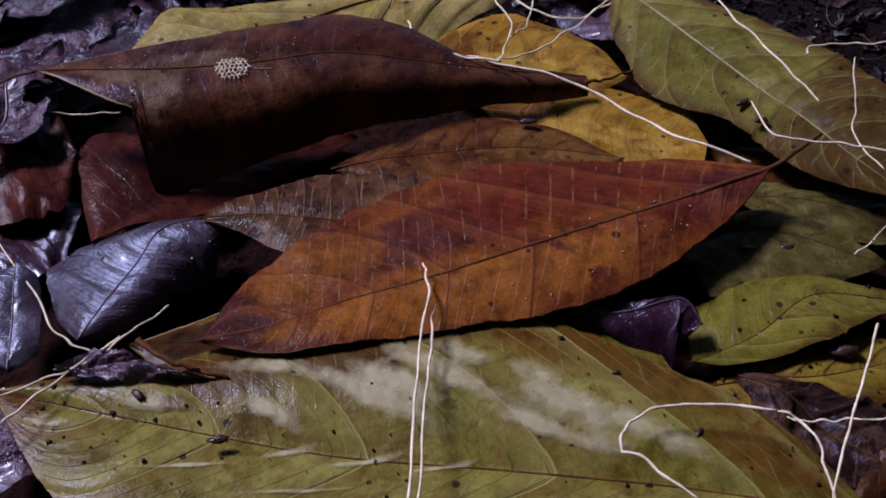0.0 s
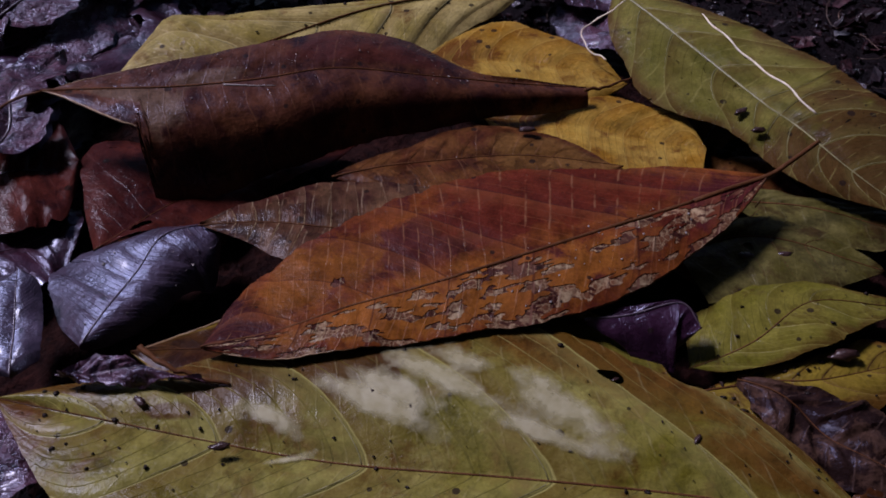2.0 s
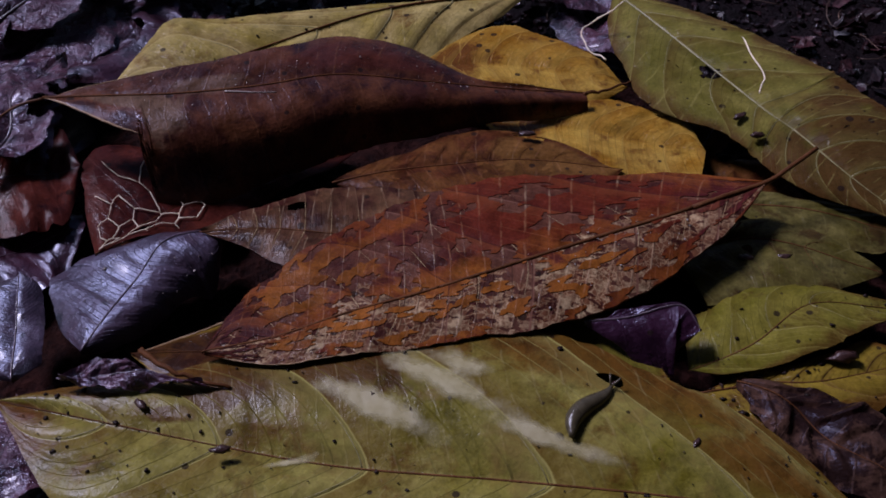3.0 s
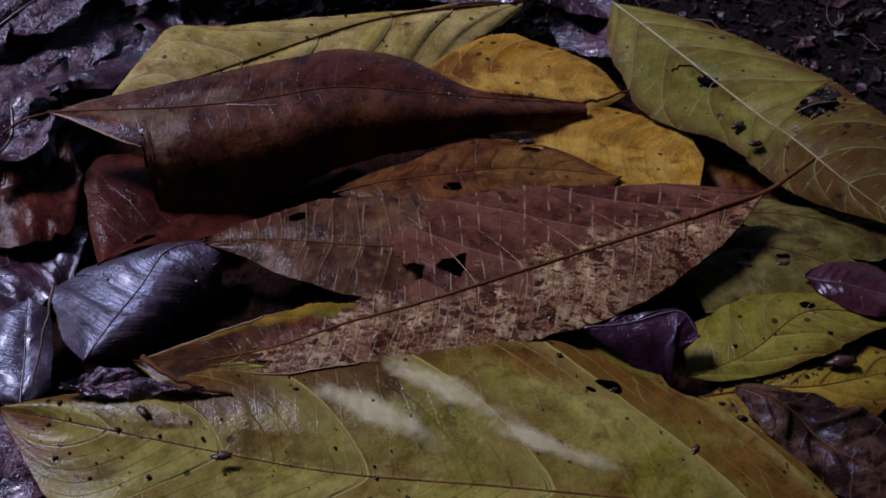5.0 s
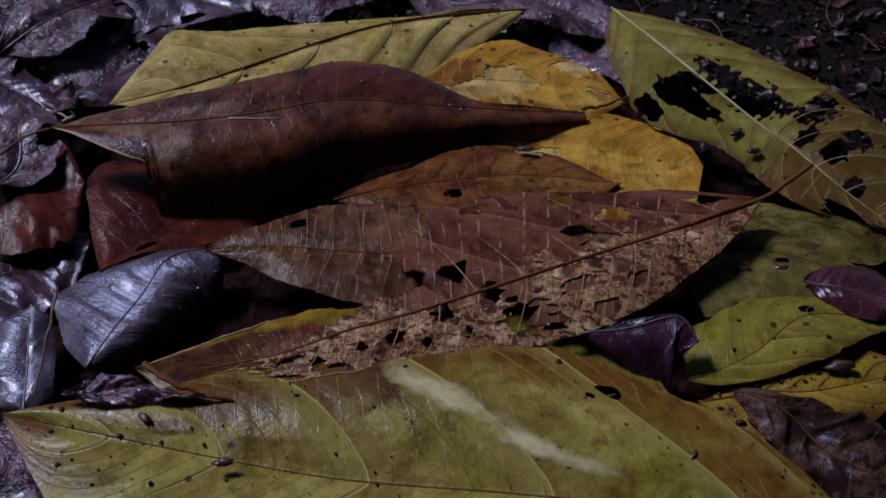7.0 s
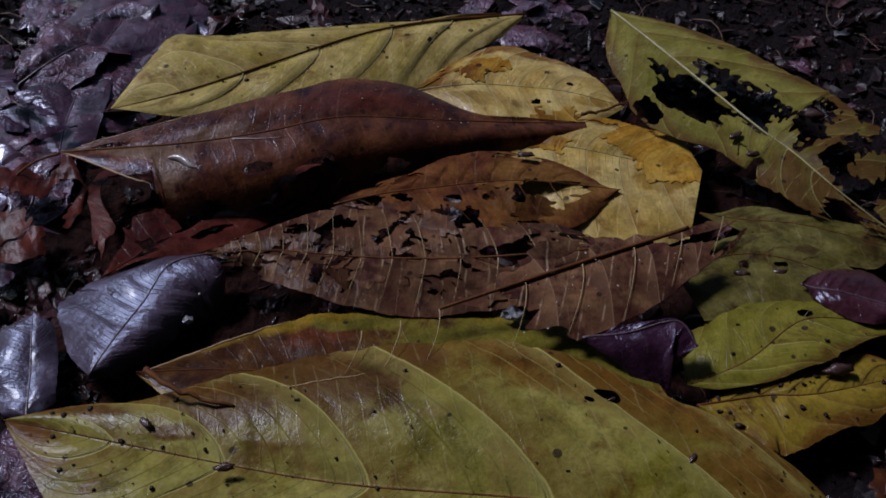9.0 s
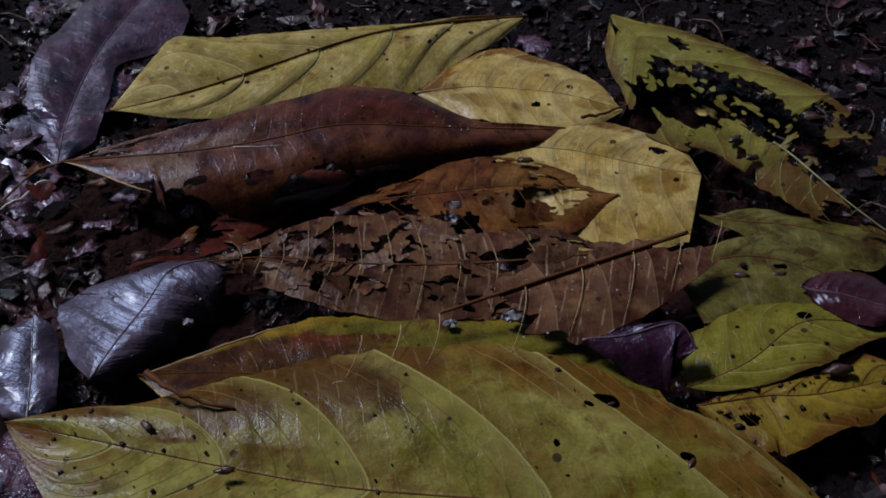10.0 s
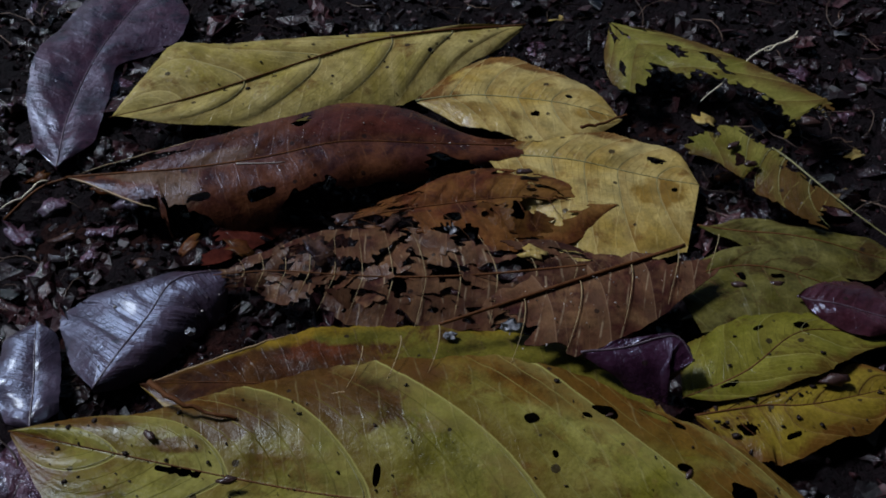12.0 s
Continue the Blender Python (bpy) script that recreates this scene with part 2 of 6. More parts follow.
M_BACK = leaf_material("amber brown leaf", (0.052, 0.015, 0.006), (0.088, 0.034, 0.009), (0.026, 0.008, 0.005), 0.52, 0.5, 0.3, None, 5.2, soft=0.12, coarse=70, vary=0.35, wet=0.2, blotches=((0.8, 0.0, 0.25, 0.8, (0.090, 0.040, 0.010)),))
M_DARK = leaf_material("dark curled leaf", (0.038, 0.011, 0.007), (0.092, 0.032, 0.013), (0.016, 0.005, 0.006), 0.50, 0.42, 0.3, (0.16, 0.07, 0.03), 6.1, tint=(0.72, 0.75, 1.0), blue=True, gloss=0.3, wet=0.24, ripple=0.4, blotches=((0.20, -0.2, 0.10, 0.3, (0.105, 0.062, 0.036)), (0.33, 0.2, 0.08, 0.25, (0.095, 0.052, 0.03)), (0.62, 0.5, 0.15, 0.4, (0.052, 0.013, 0.008))), soft=0.14, coarse=36)
M_RUST = leaf_material("rust leaf", (0.032, 0.006, 0.005), (0.060, 0.013, 0.008), (0.014, 0.004, 0.005), 0.54, 0.5, 0.2, None, 7.4, soft=0.12)
M_PURPLE = leaf_material("wet purple leaf", (0.030, 0.016, 0.026), (0.048, 0.028, 0.042), (0.012, 0.006, 0.009), 0.62, 0.39, 0.05, None, 8.2, 0.55, tint=(0.60, 0.70, 1.0), blue=True, wet=1.0, gloss=0.36, ripple=0.7, ribs=(7, 0.18, 1.4, 0.0), dark_rib=0.2, pale_rib=0.15, facet=0.5)
M_PLUM = leaf_material("wet plum leaf", (0.030, 0.008, 0.012), (0.045, 0.014, 0.020), (0.012, 0.005, 0.007), 0.62, 0.36, 0.15, None, 8.9, 0.5, tint=(0.70, 0.75, 1.0), blue=True, wet=0.4)
M_SMALL = leaf_material("wet violet leaf", (0.019, 0.006, 0.014), (0.032, 0.010, 0.024), (0.010, 0.004, 0.008), 0.62, 0.33, 0.15, None, 9.7, 0.8, tint=(0.70, 0.75, 1.0), blue=True, wet=0.6, gloss=0.26)
M_FLAT = leaf_material("dull purple leaf", (0.024, 0.006, 0.011), (0.042, 0.013, 0.022), (0.010, 0.004, 0.006), 0.52, 0.30, 0.3, None, 18.9, 0.6, rvar=0.2, tint=(0.70, 0.75, 1.0), blue=True, wet=0.95, gloss=0.32)
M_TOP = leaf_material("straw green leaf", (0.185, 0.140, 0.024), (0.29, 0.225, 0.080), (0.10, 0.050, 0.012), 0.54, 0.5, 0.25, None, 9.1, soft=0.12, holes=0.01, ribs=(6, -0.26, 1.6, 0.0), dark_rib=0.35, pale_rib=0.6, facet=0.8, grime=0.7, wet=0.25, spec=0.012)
M_YELLOW = leaf_material("amber yellow leaf", (0.20, 0.092, 0.006), (0.33, 0.205, 0.034), (0.085, 0.026, 0.004), 0.52, 0.5, 0.25, None, 10.3, soft=0.12, holes=0.01, ribs=(6, 0.18, 1.4, 0.0), dark_rib=0.3, grime=0.5, wet=0.25, blotches=((0.12, 0.2, 0.22, 0.8, (0.085, 0.026, 0.004)), (0.55, -0.8, 0.3, 0.3, (0.11, 0.045, 0.005))))
M_PALE = leaf_material("pale yellow leaf", (0.27, 0.178, 0.040), (0.34, 0.255, 0.095), (0.13, 0.062, 0.014), 0.56, 0.5, 0.25, None, 10.9, holes=0.012, soft=0.12, ribs=(6, 0.18, 1.4, 0.0), dark_rib=0.4, grime=0.8, wet=0.3, blotches=((0.06, 0.4, 0.16, 0.9, (0.085, 0.030, 0.006)), (0.42, 0.95, 0.3, 0.22, (0.10, 0.040, 0.008)), (0.86, -0.2, 0.12, 0.25, (0.15, 0.085, 0.014)), (0.3, -0.5, 0.2, 0.25, (0.19, 0.12, 0.03))))
M_GREEN = leaf_material("green leaf", (0.080, 0.072, 0.010), (0.150, 0.128, 0.028), (0.060, 0.030, 0.007), 0.55, 0.5, 0.3, None, 11.2, holes=0.01, soft=0.12, margin=((0.055, 0.024, 0.006), 0.75), ribs=(10, 0.14, 1.4, 0.0), tail=((0.046, 0.018, 0.006), 0.52), grime=0.55)
M_LIME = leaf_material("lime leaf", (0.085, 0.076, 0.007), (0.135, 0.115, 0.016), (0.045, 0.024, 0.005), 0.54, 0.5, 0.25, None, 12.5, soft=0.12, margin=((0.06, 0.03, 0.006), 0.8), ribs=(6, 0.22, 1.4, 0.0), dark_rib=0.3, grime=0.5)
M_OLIVE = leaf_material("olive grey leaf", (0.050, 0.041, 0.007), (0.092, 0.077, 0.022), (0.030, 0.015, 0.005), 0.50, 0.5, 0.25, None, 15.5, soft=0.12)
M_OCHRE = leaf_material("ochre leaf", (0.165, 0.115, 0.012), (0.125, 0.080, 0.010), (0.05, 0.018, 0.005), 0.54, 0.5, 0.25, None, 16.5, margin=((0.09, 0.036, 0.007), 0.65), soft=0.12, ribs=(6, 0.22, 1.4, 0.0), dark_rib=0.4, grime=0.6)
M_DRIED = leaf_material("dried grey leaf", (0.026, 0.012, 0.008), (0.058, 0.030, 0.020), (0.009, 0.004, 0.004), 0.48, 0.45, 0.4, None, 13.5, 0.9, tint=(0.6, 0.66, 1.0), blue=True, wet=0.12, gloss=0.3)
M_LITTER = leaf_material("wet litter leaf", (0.036, 0.011, 0.017), (0.074, 0.026, 0.038), (0.012, 0.005, 0.007), 0.50, 0.26, 0.2, None, 14.2, 1.2, tint=(0.70, 0.75, 1.0), blue=True, coarse=60, soft=0.1, wet=1.0, gloss=0.27, ripple=2.0)
M_VEIN_PALE = plain_material("pale vein", (0.34, 0.26, 0.14), (0.24, 0.16, 0.08), 0.5, 900, 0.3, spec=0.06)
M_VEIN_OLIVE = plain_material("olive vein", (0.14, 0.12, 0.035), (0.27, 0.24, 0.12), 0.35, 300, 0.3, gloss_in=0.1, spec=0.35)
M_VEIN_BROWN = plain_material("brown vein", (0.070, 0.025, 0.010), (0.11, 0.045, 0.016), 0.5, 900, 0.3, spec=0.06)
M_VEIN_PURPLE = plain_material("purple vein", (0.05, 0.032, 0.045), (0.10, 0.07, 0.085), 0.3, 900, 0.3, gloss_in=0.08, spec=0.5)
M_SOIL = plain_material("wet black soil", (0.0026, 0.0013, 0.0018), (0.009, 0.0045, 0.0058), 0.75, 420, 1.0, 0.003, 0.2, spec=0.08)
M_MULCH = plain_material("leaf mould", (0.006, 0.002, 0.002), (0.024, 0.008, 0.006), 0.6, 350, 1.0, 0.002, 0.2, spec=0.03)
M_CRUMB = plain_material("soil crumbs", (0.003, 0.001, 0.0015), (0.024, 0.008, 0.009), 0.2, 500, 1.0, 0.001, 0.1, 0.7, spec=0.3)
M_ROOT = plain_material("rootlets", (0.030, 0.014, 0.010), (0.16, 0.10, 0.07), 0.5, 120, 0.3, random_shade=0.6, spec=0.2)
M_FLAKE = plain_material("rotted leaf flakes", (0.007, 0.0025, 0.003), (0.030, 0.011, 0.012), 0.26, 300, 0.8, 0.001, 0.15, 0.85, spec=0.3)
M_RIM = plain_material("pale leaf rim", (0.30, 0.20, 0.10), (0.22, 0.13, 0.06), 0.4, 900, 0.3)
M_SPECK = plain_material("pale specks", (0.30, 0.25, 0.22), (0.48, 0.42, 0.38), 0.35, 900, 0.2, random_shade=0.7, spec=0.3)
M_DIRT = plain_material("dark specks", (0.010, 0.006, 0.005), (0.024, 0.013, 0.010), 0.45, 900, 0.3, random_shade=0.5, spec=0.12)
M_THREAD = plain_material("fungus thread", (0.75, 0.66, 0.50), (0.60, 0.48, 0.32), 0.6, 600, 0.2)


def bloom_material():
    """A thin, ragged, pale film that lets the leaf show through."""
    m, nt, bsdf = nodes_of("pale film")
    tc = nt.nodes.new("ShaderNodeTexCoord")
    n = noise_tex(nt, tc.outputs["Object"], 160, 5, 0.65)
    big = noise_tex(nt, tc.outputs["Object"], 60, 3, 0.6)
    col = mixed(nt, ramp(nt, n, (0.35, 0.0), (0.65, 1.0)), (0.36, 0.31, 0.14), (0.50, 0.45, 0.26))
    nt.links.new(col, bsdf.inputs["Base Color"])
    uv = nt.nodes.new("ShaderNodeUVMap")
    uv.uv_map = "UVMap"
    ln = nt.nodes.new("ShaderNodeVectorMath")
    ln.operation = "LENGTH"
    nt.links.new(uv.outputs["UV"], ln.inputs[0])
    a = maths(nt, "ADD", maths(nt, "SUBTRACT", 1.0, ln.outputs["Value"]), maths(nt, "MULTIPLY", maths(nt, "SUBTRACT", big, 0.5), 1.5))
    a = maths(nt, "ADD", a, maths(nt, "MULTIPLY", maths(nt, "SUBTRACT", n, 0.5), 0.8))
    nt.links.new(ramp(nt, a, (0.15, 0.0), (0.75, 0.60)), bsdf.inputs["Alpha"])
    bsdf.inputs["Roughness"].default_value = 0.6
    return m


M_BLOOM = bloom_material()


# ---- shared builders ----
def part(name, data, material, parent, label=""):
    """One mesh object under a thing; data: (vertices, faces[, uvs]) or a ready mesh."""
    if isinstance(data, tuple):
        me = bpy.data.meshes.new(name)
        me.from_pydata([tuple(map(float, q)) for q in data[0]], [], [tuple(map(int, f)) for f in data[1]])
        if len(data) > 2:
            idx = np.empty(len(me.loops), dtype=np.int32)
            me.loops.foreach_get("vertex_index", idx)
            for uv_name, values in zip(("UVMap", "Leaf"), data[2:]):
                me.uv_layers.new(name=uv_name).data.foreach_set("uv", np.asarray(values, dtype=np.float32)[idx].ravel())
        me.materials.append(material)
        me.shade_smooth()
    else:
        me = data
    ob = new(name, me)
    ob.parent = parent
    return tagged(ob, label)


def thing(name, at, label, category, group="", kind=""):
    """An Empty at its base, that carries the parts of one thing."""
    ob = new(name)
    ob.empty_display_size = 0.01
    ob.location = at
    return tagged(ob, label, category, group, kind)


def spline(pts, t):
    """Catmull-Rom through pts, at the values t in 0..1."""
    P = np.asarray(pts, float)
    m = len(P)
    x = np.clip(np.asarray(t, float), 0, 1) * (m - 1)
    i = np.minimum(x.astype(int), m - 2)
    u = (x - i)
    if P.ndim > 1:
        u = u[..., None]
    p1, p2 = P[i], P[i + 1]
    p0 = np.where((i > 0)[..., None] if P.ndim > 1 else i > 0, P[np.maximum(i - 1, 0)], 2 * p1 - p2)
    p3 = np.where((i + 2 < m)[..., None] if P.ndim > 1 else i + 2 < m, P[np.minimum(i + 2, m - 1)], 2 * p2 - p1)
    return 0.5 * (2 * p1 + (p2 - p0) * u + (2 * p0 - 5 * p1 + 4 * p2 - p3) * u * u + (3 * p1 - p0 - 3 * p2 + p3) * u ** 3)


def tube(path, radii, sides=6):
    """Vertices and faces of a closed tube along a path."""
    path = np.asarray(path, float)
    n = len(path)
    radii = np.broadcast_to(np.asarray(radii, float), (n,))
    tang = np.gradient(path, axis=0)
    tang /= np.linalg.norm(tang, axis=1)[:, None] + 1e-12
    ref = np.where(np.abs(tang[:, 2:3]) > 0.9, np.array([[1.0, 0, 0]]), np.array([[0, 0, 1.0]]))
    a = np.cross(tang, ref)
    a /= np.linalg.norm(a, axis=1)[:, None] + 1e-12
    b = np.cross(a, tang)
    ang = np.arange(sides) * 2 * np.pi / sides
    V = path[:, None] + radii[:, None, None] * (a[:, None] * np.cos(ang)[None, :, None] + b[:, None] * np.sin(ang)[None, :, None])
    F = []
    for i in range(n - 1):
        for j in range(sides):
            k = (j + 1) % sides
            F.append((i * sides + j, i * sides + k, (i + 1) * sides + k, (i + 1) * sides + j))
    F.append(tuple(range(sides))[::-1])
    F.append(tuple((n - 1) * sides + j for j in range(sides)))
    return V.reshape(-1, 3), F


class Leaf:
    """The surface of one leaf: a midrib, a half-width on either side, tilted halves, bulge, quilting and waves."""

    def __init__(self, spec, seed, bulge=(0.06, 0.06), quilt=0.0006, veins=9, sweep=0.22, base_right=False, wave=0.0012, rag=0.009, power=1.4, off=0.0, minor=0.0, quilt_sides=(1.0, 1.0), crisp=18, lean=None):
        self.mid = np.asarray(spec["mid"], float) / 1000
        self.half = (np.asarray(spec["left"], float) / 1000, np.asarray(spec["right"], float) / 1000)
        self.tilt = [radians(a) for a in spec["tilt"]]
        self.bulge, self.quilt, self.veins, self.wave, self.rag = bulge, quilt, veins, wave, rag
        self.sweep = -sweep if base_right else sweep
        self.base_right, self.power, self.off = base_right, power, off
        self.rng = np.random.default_rng(seed)
        self.minor, self.quilt_sides, self.crisp, self.lean = minor, quilt_sides, crisp, lean
        self.drape = ((0.0, 0.18, 0.30, 0.42, 0.55, 1.0, 1.4), (2, 9, 22, 44, 64, 78, 83))
        self.cut, self.full = spec.get("cut"), spec.get("full")
        self.ph = self.rng.uniform(0, 6.28, 12)
        self.length = float(np.sum(np.linalg.norm(np.diff(spline(self.mid, np.linspace(0, 1, 60)), axis=0), axis=1)))

    def width(self, s, side, a=1.0):
        w = np.maximum(spline(self.half[side], s), 0.0)
        if side == 1 and self.cut:
            w = np.where(s < self.cut[0], np.interp(s, self.cut[1], self.cut[2]) / 1000, w)
        e = np.sin(s * 61 + self.ph[0]) + 0.7 * np.sin(s * 133 + self.ph[1]) + 0.5 * np.sin(s * 271 + self.ph[2])
        return w * (1 + self.rag * e * a ** 6)

    def at(self, s, v, lift=0.0):
        s, v = np.broadcast_arrays(np.asarray(s, float), np.asarray(v, float))
        m = spline(self.mid, s)
        d = spline(self.mid, np.minimum(s + 0.004, 1)) - spline(self.mid, np.maximum(s - 0.004, 0))
        d[..., 2] = 0
        d /= np.linalg.norm(d, axis=-1)[..., None] + 1e-12
        left = np.stack([-d[..., 1], d[..., 0], 0 * s], -1)
        up = np.array([0, 0, 1.0])
        out = m.copy()
        a = np.abs(v)
        for side, sign in ((0, 1), (1, -1)):
            on = (v >= 0) if side == 0 else (v < 0)
            w = self.width(s, side, a)
            c, q = math.cos(self.tilt[side]), math.sin(self.tilt[side])
            along = left * sign * c + up * q
            perp = up * c - left * sign * q
            if side == 1 and self.full:
                # a half that drapes: its slope grows with the share of the whole leaf's width
                full = np.maximum(spline(np.asarray(self.full) / 1000, s), 0.001)
                d = a * w / full
                far = np.linspace(0, 1.4, 57)
                steep = np.radians(np.interp(far, *self.drape))
                reach, fall = (np.concatenate([[0], np.cumsum((g[1:] + g[:-1]) / 2 * 0.025)]) for g in (np.cos(steep), np.sin(steep)))
                out = np.where(on[..., None], m + left * sign * (full * np.interp(d, far, reach))[..., None] - up * (full * np.interp(d, far, fall))[..., None], out)
                continue
            arch = w * self.bulge[side] * np.sin(np.pi * a)
            out = np.where(on[..., None], m + along * (w * a)[..., None] + perp * arch[..., None], out)
        phase = (s - self.sweep * a ** self.power) * self.veins - self.off
        fr = phase - np.floor(phase)
        f2 = phase * 5 + 0.4 * np.sin(a * 9)
        f2 = f2 - np.floor(f2)
        q = (fr * (1 - fr ** self.crisp) * 1.2 + self.minor * f2 * (1 - f2 ** 14)) * np.minimum(a * 5, 1) * (1 - 0.8 * a)
        broad = np.where(v >= 0, self.width(s, 0) / max(self.half[0]), self.width(s, 1) / max(self.half[1]))
        z = self.quilt * np.clip(broad * 1.7 - 0.1, 0.1, 1) * (q - 0.4) * np.where(v >= 0, *self.quilt_sides)
        z = z + self.wave * (np.sin(s * 9 + v * 2 + self.ph[3]) * 0.5 + np.sin(s * 17 - v * 4 + self.ph[4]) * 0.35 * a + np.sin(s * 31 + self.ph[5]) * 0.25 * a * a)
        out[..., 2] += z + lift
        return out

    def vein_curve(self, s0, side, n=14, reach=0.93):
        a = np.linspace(0.0, reach, n)
        s = np.clip(s0 + self.sweep * a ** self.power, 0.01, 0.99)
        return s, (a if side == 0 else -a)


def blade(leaf, ns, nv, thick=0.0003, lift=0.0, cells=0, keep=None, seed=0, span=(0.0, 1.0), vspan=(-1.0, 1.0), stretch=1.0, tears=()):
    """The leaf's sheet as meshes: {cell: (vertices, faces, uvs)}. cells > 0 parts it into ragged fragments;
    keep(s, v) gives, for each fragment, a key: fragments of one key stay joined."""
    rng = np.random.default_rng(seed + 17)
    gs, gv = np.meshgrid(np.linspace(*span, ns + 1), np.linspace(*vspan, nv + 1), indexing="ij")
    shift = 0.38 if cells else 0.06
    js, jv = rng.uniform(-shift, shift, gs.shape), rng.uniform(-shift, shift, gs.shape)
    js[[0, -1]] = 0
    jv[:, [0, -1]] = 0
    gs = gs + js * (span[1] - span[0]) / ns
    gv = gv + jv * (vspan[1] - vspan[0]) / nv
    gv[np.abs(gv) < 0.35 * 2 / nv] = 0
    wid = np.where(gv >= 0, leaf.width(np.clip(gs, 0, 1), 0), leaf.width(np.clip(gs, 0, 1), 1))
    cs = (gs[:-1, :-1] + gs[1:, 1:]) / 2
    cv = (gv[:-1, :-1] + gv[1:, 1:]) / 2
    wq = (wid[:-1, :-1] + wid[1:, 1:]) / 2
    good = wq > 0.0004
    if cells:
        ss, sv = rng.uniform(*span, cells), rng.uniform(*vspan, cells)
        wide = float(np.max(wid))
        X, Y = cs * leaf.length, cv * wide
        X = X + 0.0007 * np.sin(Y * 2700 + X * 900) + 0.0016 * np.sin(Y * 900 + 3 * np.sin(X * 500)) + rng.uniform(-0.0003, 0.0003, X.shape)
        Y = Y + 0.0016 * np.sin(X * 1000 + 2 * np.sin(Y * 700)) + rng.uniform(-0.0003, 0.0003, X.shape)
        d = (X[..., None] - ss * leaf.length) ** 2 / stretch + (Y[..., None] - sv * wide) ** 2 * stretch
        near = np.argmin(d, -1)
        keys = [keep(ss[i], sv[i], rng) for i in range(cells)]
        names = sorted(set(keys), key=str)
        tag = np.array([names.index(k) for k in keys])[near]
        for ki in range(len(names)):
            for i, j in islands((tag == ki) & good, 1):
                if len(i) < 14:
                    a, b = i[0], j[0]
                    tag[i, j] = tag[a - 1, b] if a > 0 and tag[a - 1, b] != ki else tag[min(a + len(i), tag.shape[0] - 1), b]
    else:
        names, tag = [99], np.zeros(cs.shape, int)
    # holes that open in a place and at a time of their own: (s, v, half-length, half-width, seconds)
    for s0, v0, ds, dv, t in tears:
        wob = 0.35 * np.sin(cs * 310 + 40 * v0) + 0.35 * np.sin(cv * 47 + 90 * s0) + rng.uniform(-0.25, 0.25, cs.shape)
        hit = ((cs - s0) / ds) ** 2 + ((cv - v0) / dv) ** 2 < 1 + wob
        names.append(round(t + 0.01 * len(names), 2))
        tag[hit] = len(names) - 1
    gs, gv = ease_borders(gs, gv, np.where(good, tag, -1))
    top = leaf.at(gs, gv, lift)
    wid = np.where(gv >= 0, leaf.width(np.clip(gs, 0, 1), 0), leaf.width(np.clip(gs, 0, 1), 1))
    slant = leaf.sweep * 0.3 * np.abs(gv) if leaf.lean is None else leaf.lean * gv
    uv = np.stack([(gs - slant) * leaf.length, gv * wid], -1)
    num = np.arange(gs.size).reshape(gs.shape)
    place = np.stack([gs, 0.5 + gv / 2], -1)
    out = {}
    for ki, key in enumerate(names):
        for n_piece, (i, j) in enumerate(islands((tag == ki) & good, 3 if cells else 1)):
            quads = np.stack([num[i, j], num[i + 1, j], num[i + 1, j + 1], num[i, j + 1]], 1)
            edge = {}
            for f in quads.tolist():
                for a, b in zip(f, f[1:] + f[:1]):
                    if (b, a) in edge:
                        del edge[(b, a)]
                    else:
                        edge[(a, b)] = 1
            used, inv = np.unique(quads, return_inverse=True)
            quads = inv.reshape(quads.shape)
            n = len(used)
            back = {u: k for k, u in enumerate(used.tolist())}
            rim = [(back[a], back[b]) for a, b in edge]
            order = np.concatenate([np.arange(n), np.arange(n)] + [np.array([b, a, a, b]) for a, b in rim]) if rim else np.concatenate([np.arange(n)] * 2)
            low = np.zeros(len(order))
            low[n:2 * n] = thick
            F = quads.tolist() + (quads[:, ::-1] + n).tolist()
            for k in range(len(rim)):
                o = 2 * n + 4 * k
                low[o + 2:o + 4] = thick
                F.append((o, o + 1, o + 2, o + 3))
            V = top.reshape(-1, 3)[used][order]
            V[:, 2] -= low
            out[(key, 1000 * ki + n_piece)] = (V, F, uv.reshape(-1, 2)[used][order], place.reshape(-1, 2)[used][order])
    return out


def ease_borders(gs, gv, tag):
    """Moves the grid's points that lie between two fragments so that their border runs as a torn line, not in steps."""
    along = np.zeros(gs.shape, bool)[:-1]
    along[:, 1:-1] = tag[:, :-1] != tag[:, 1:]
    across = np.zeros(gs.shape, bool)[:, :-1]
    across[1:-1] = tag[:-1] != tag[1:]
    for _ in range(3):
        near, sums = np.zeros(gs.shape), np.zeros((2,) + gs.shape)
        for k, g in enumerate((gs, gv)):
            sums[k][:-1] += along * g[1:]
            sums[k][1:] += along * g[:-1]
            sums[k][:, :-1] += across * g[:, 1:]
            sums[k][:, 1:] += across * g[:, :-1]
        near[:-1] += along
        near[1:] += along
        near[:, :-1] += across
        near[:, 1:] += across
        near[[0, -1]] = 0
        near[:, [0, -1]] = 0
        hit = (near > 1) & (gv != 0)
        gs = np.where(hit, 0.45 * gs + 0.55 * sums[0] / np.maximum(near, 1), gs)
        gv = np.where(hit, 0.45 * gv + 0.55 * sums[1] / np.maximum(near, 1), gv)
    return gs, gv


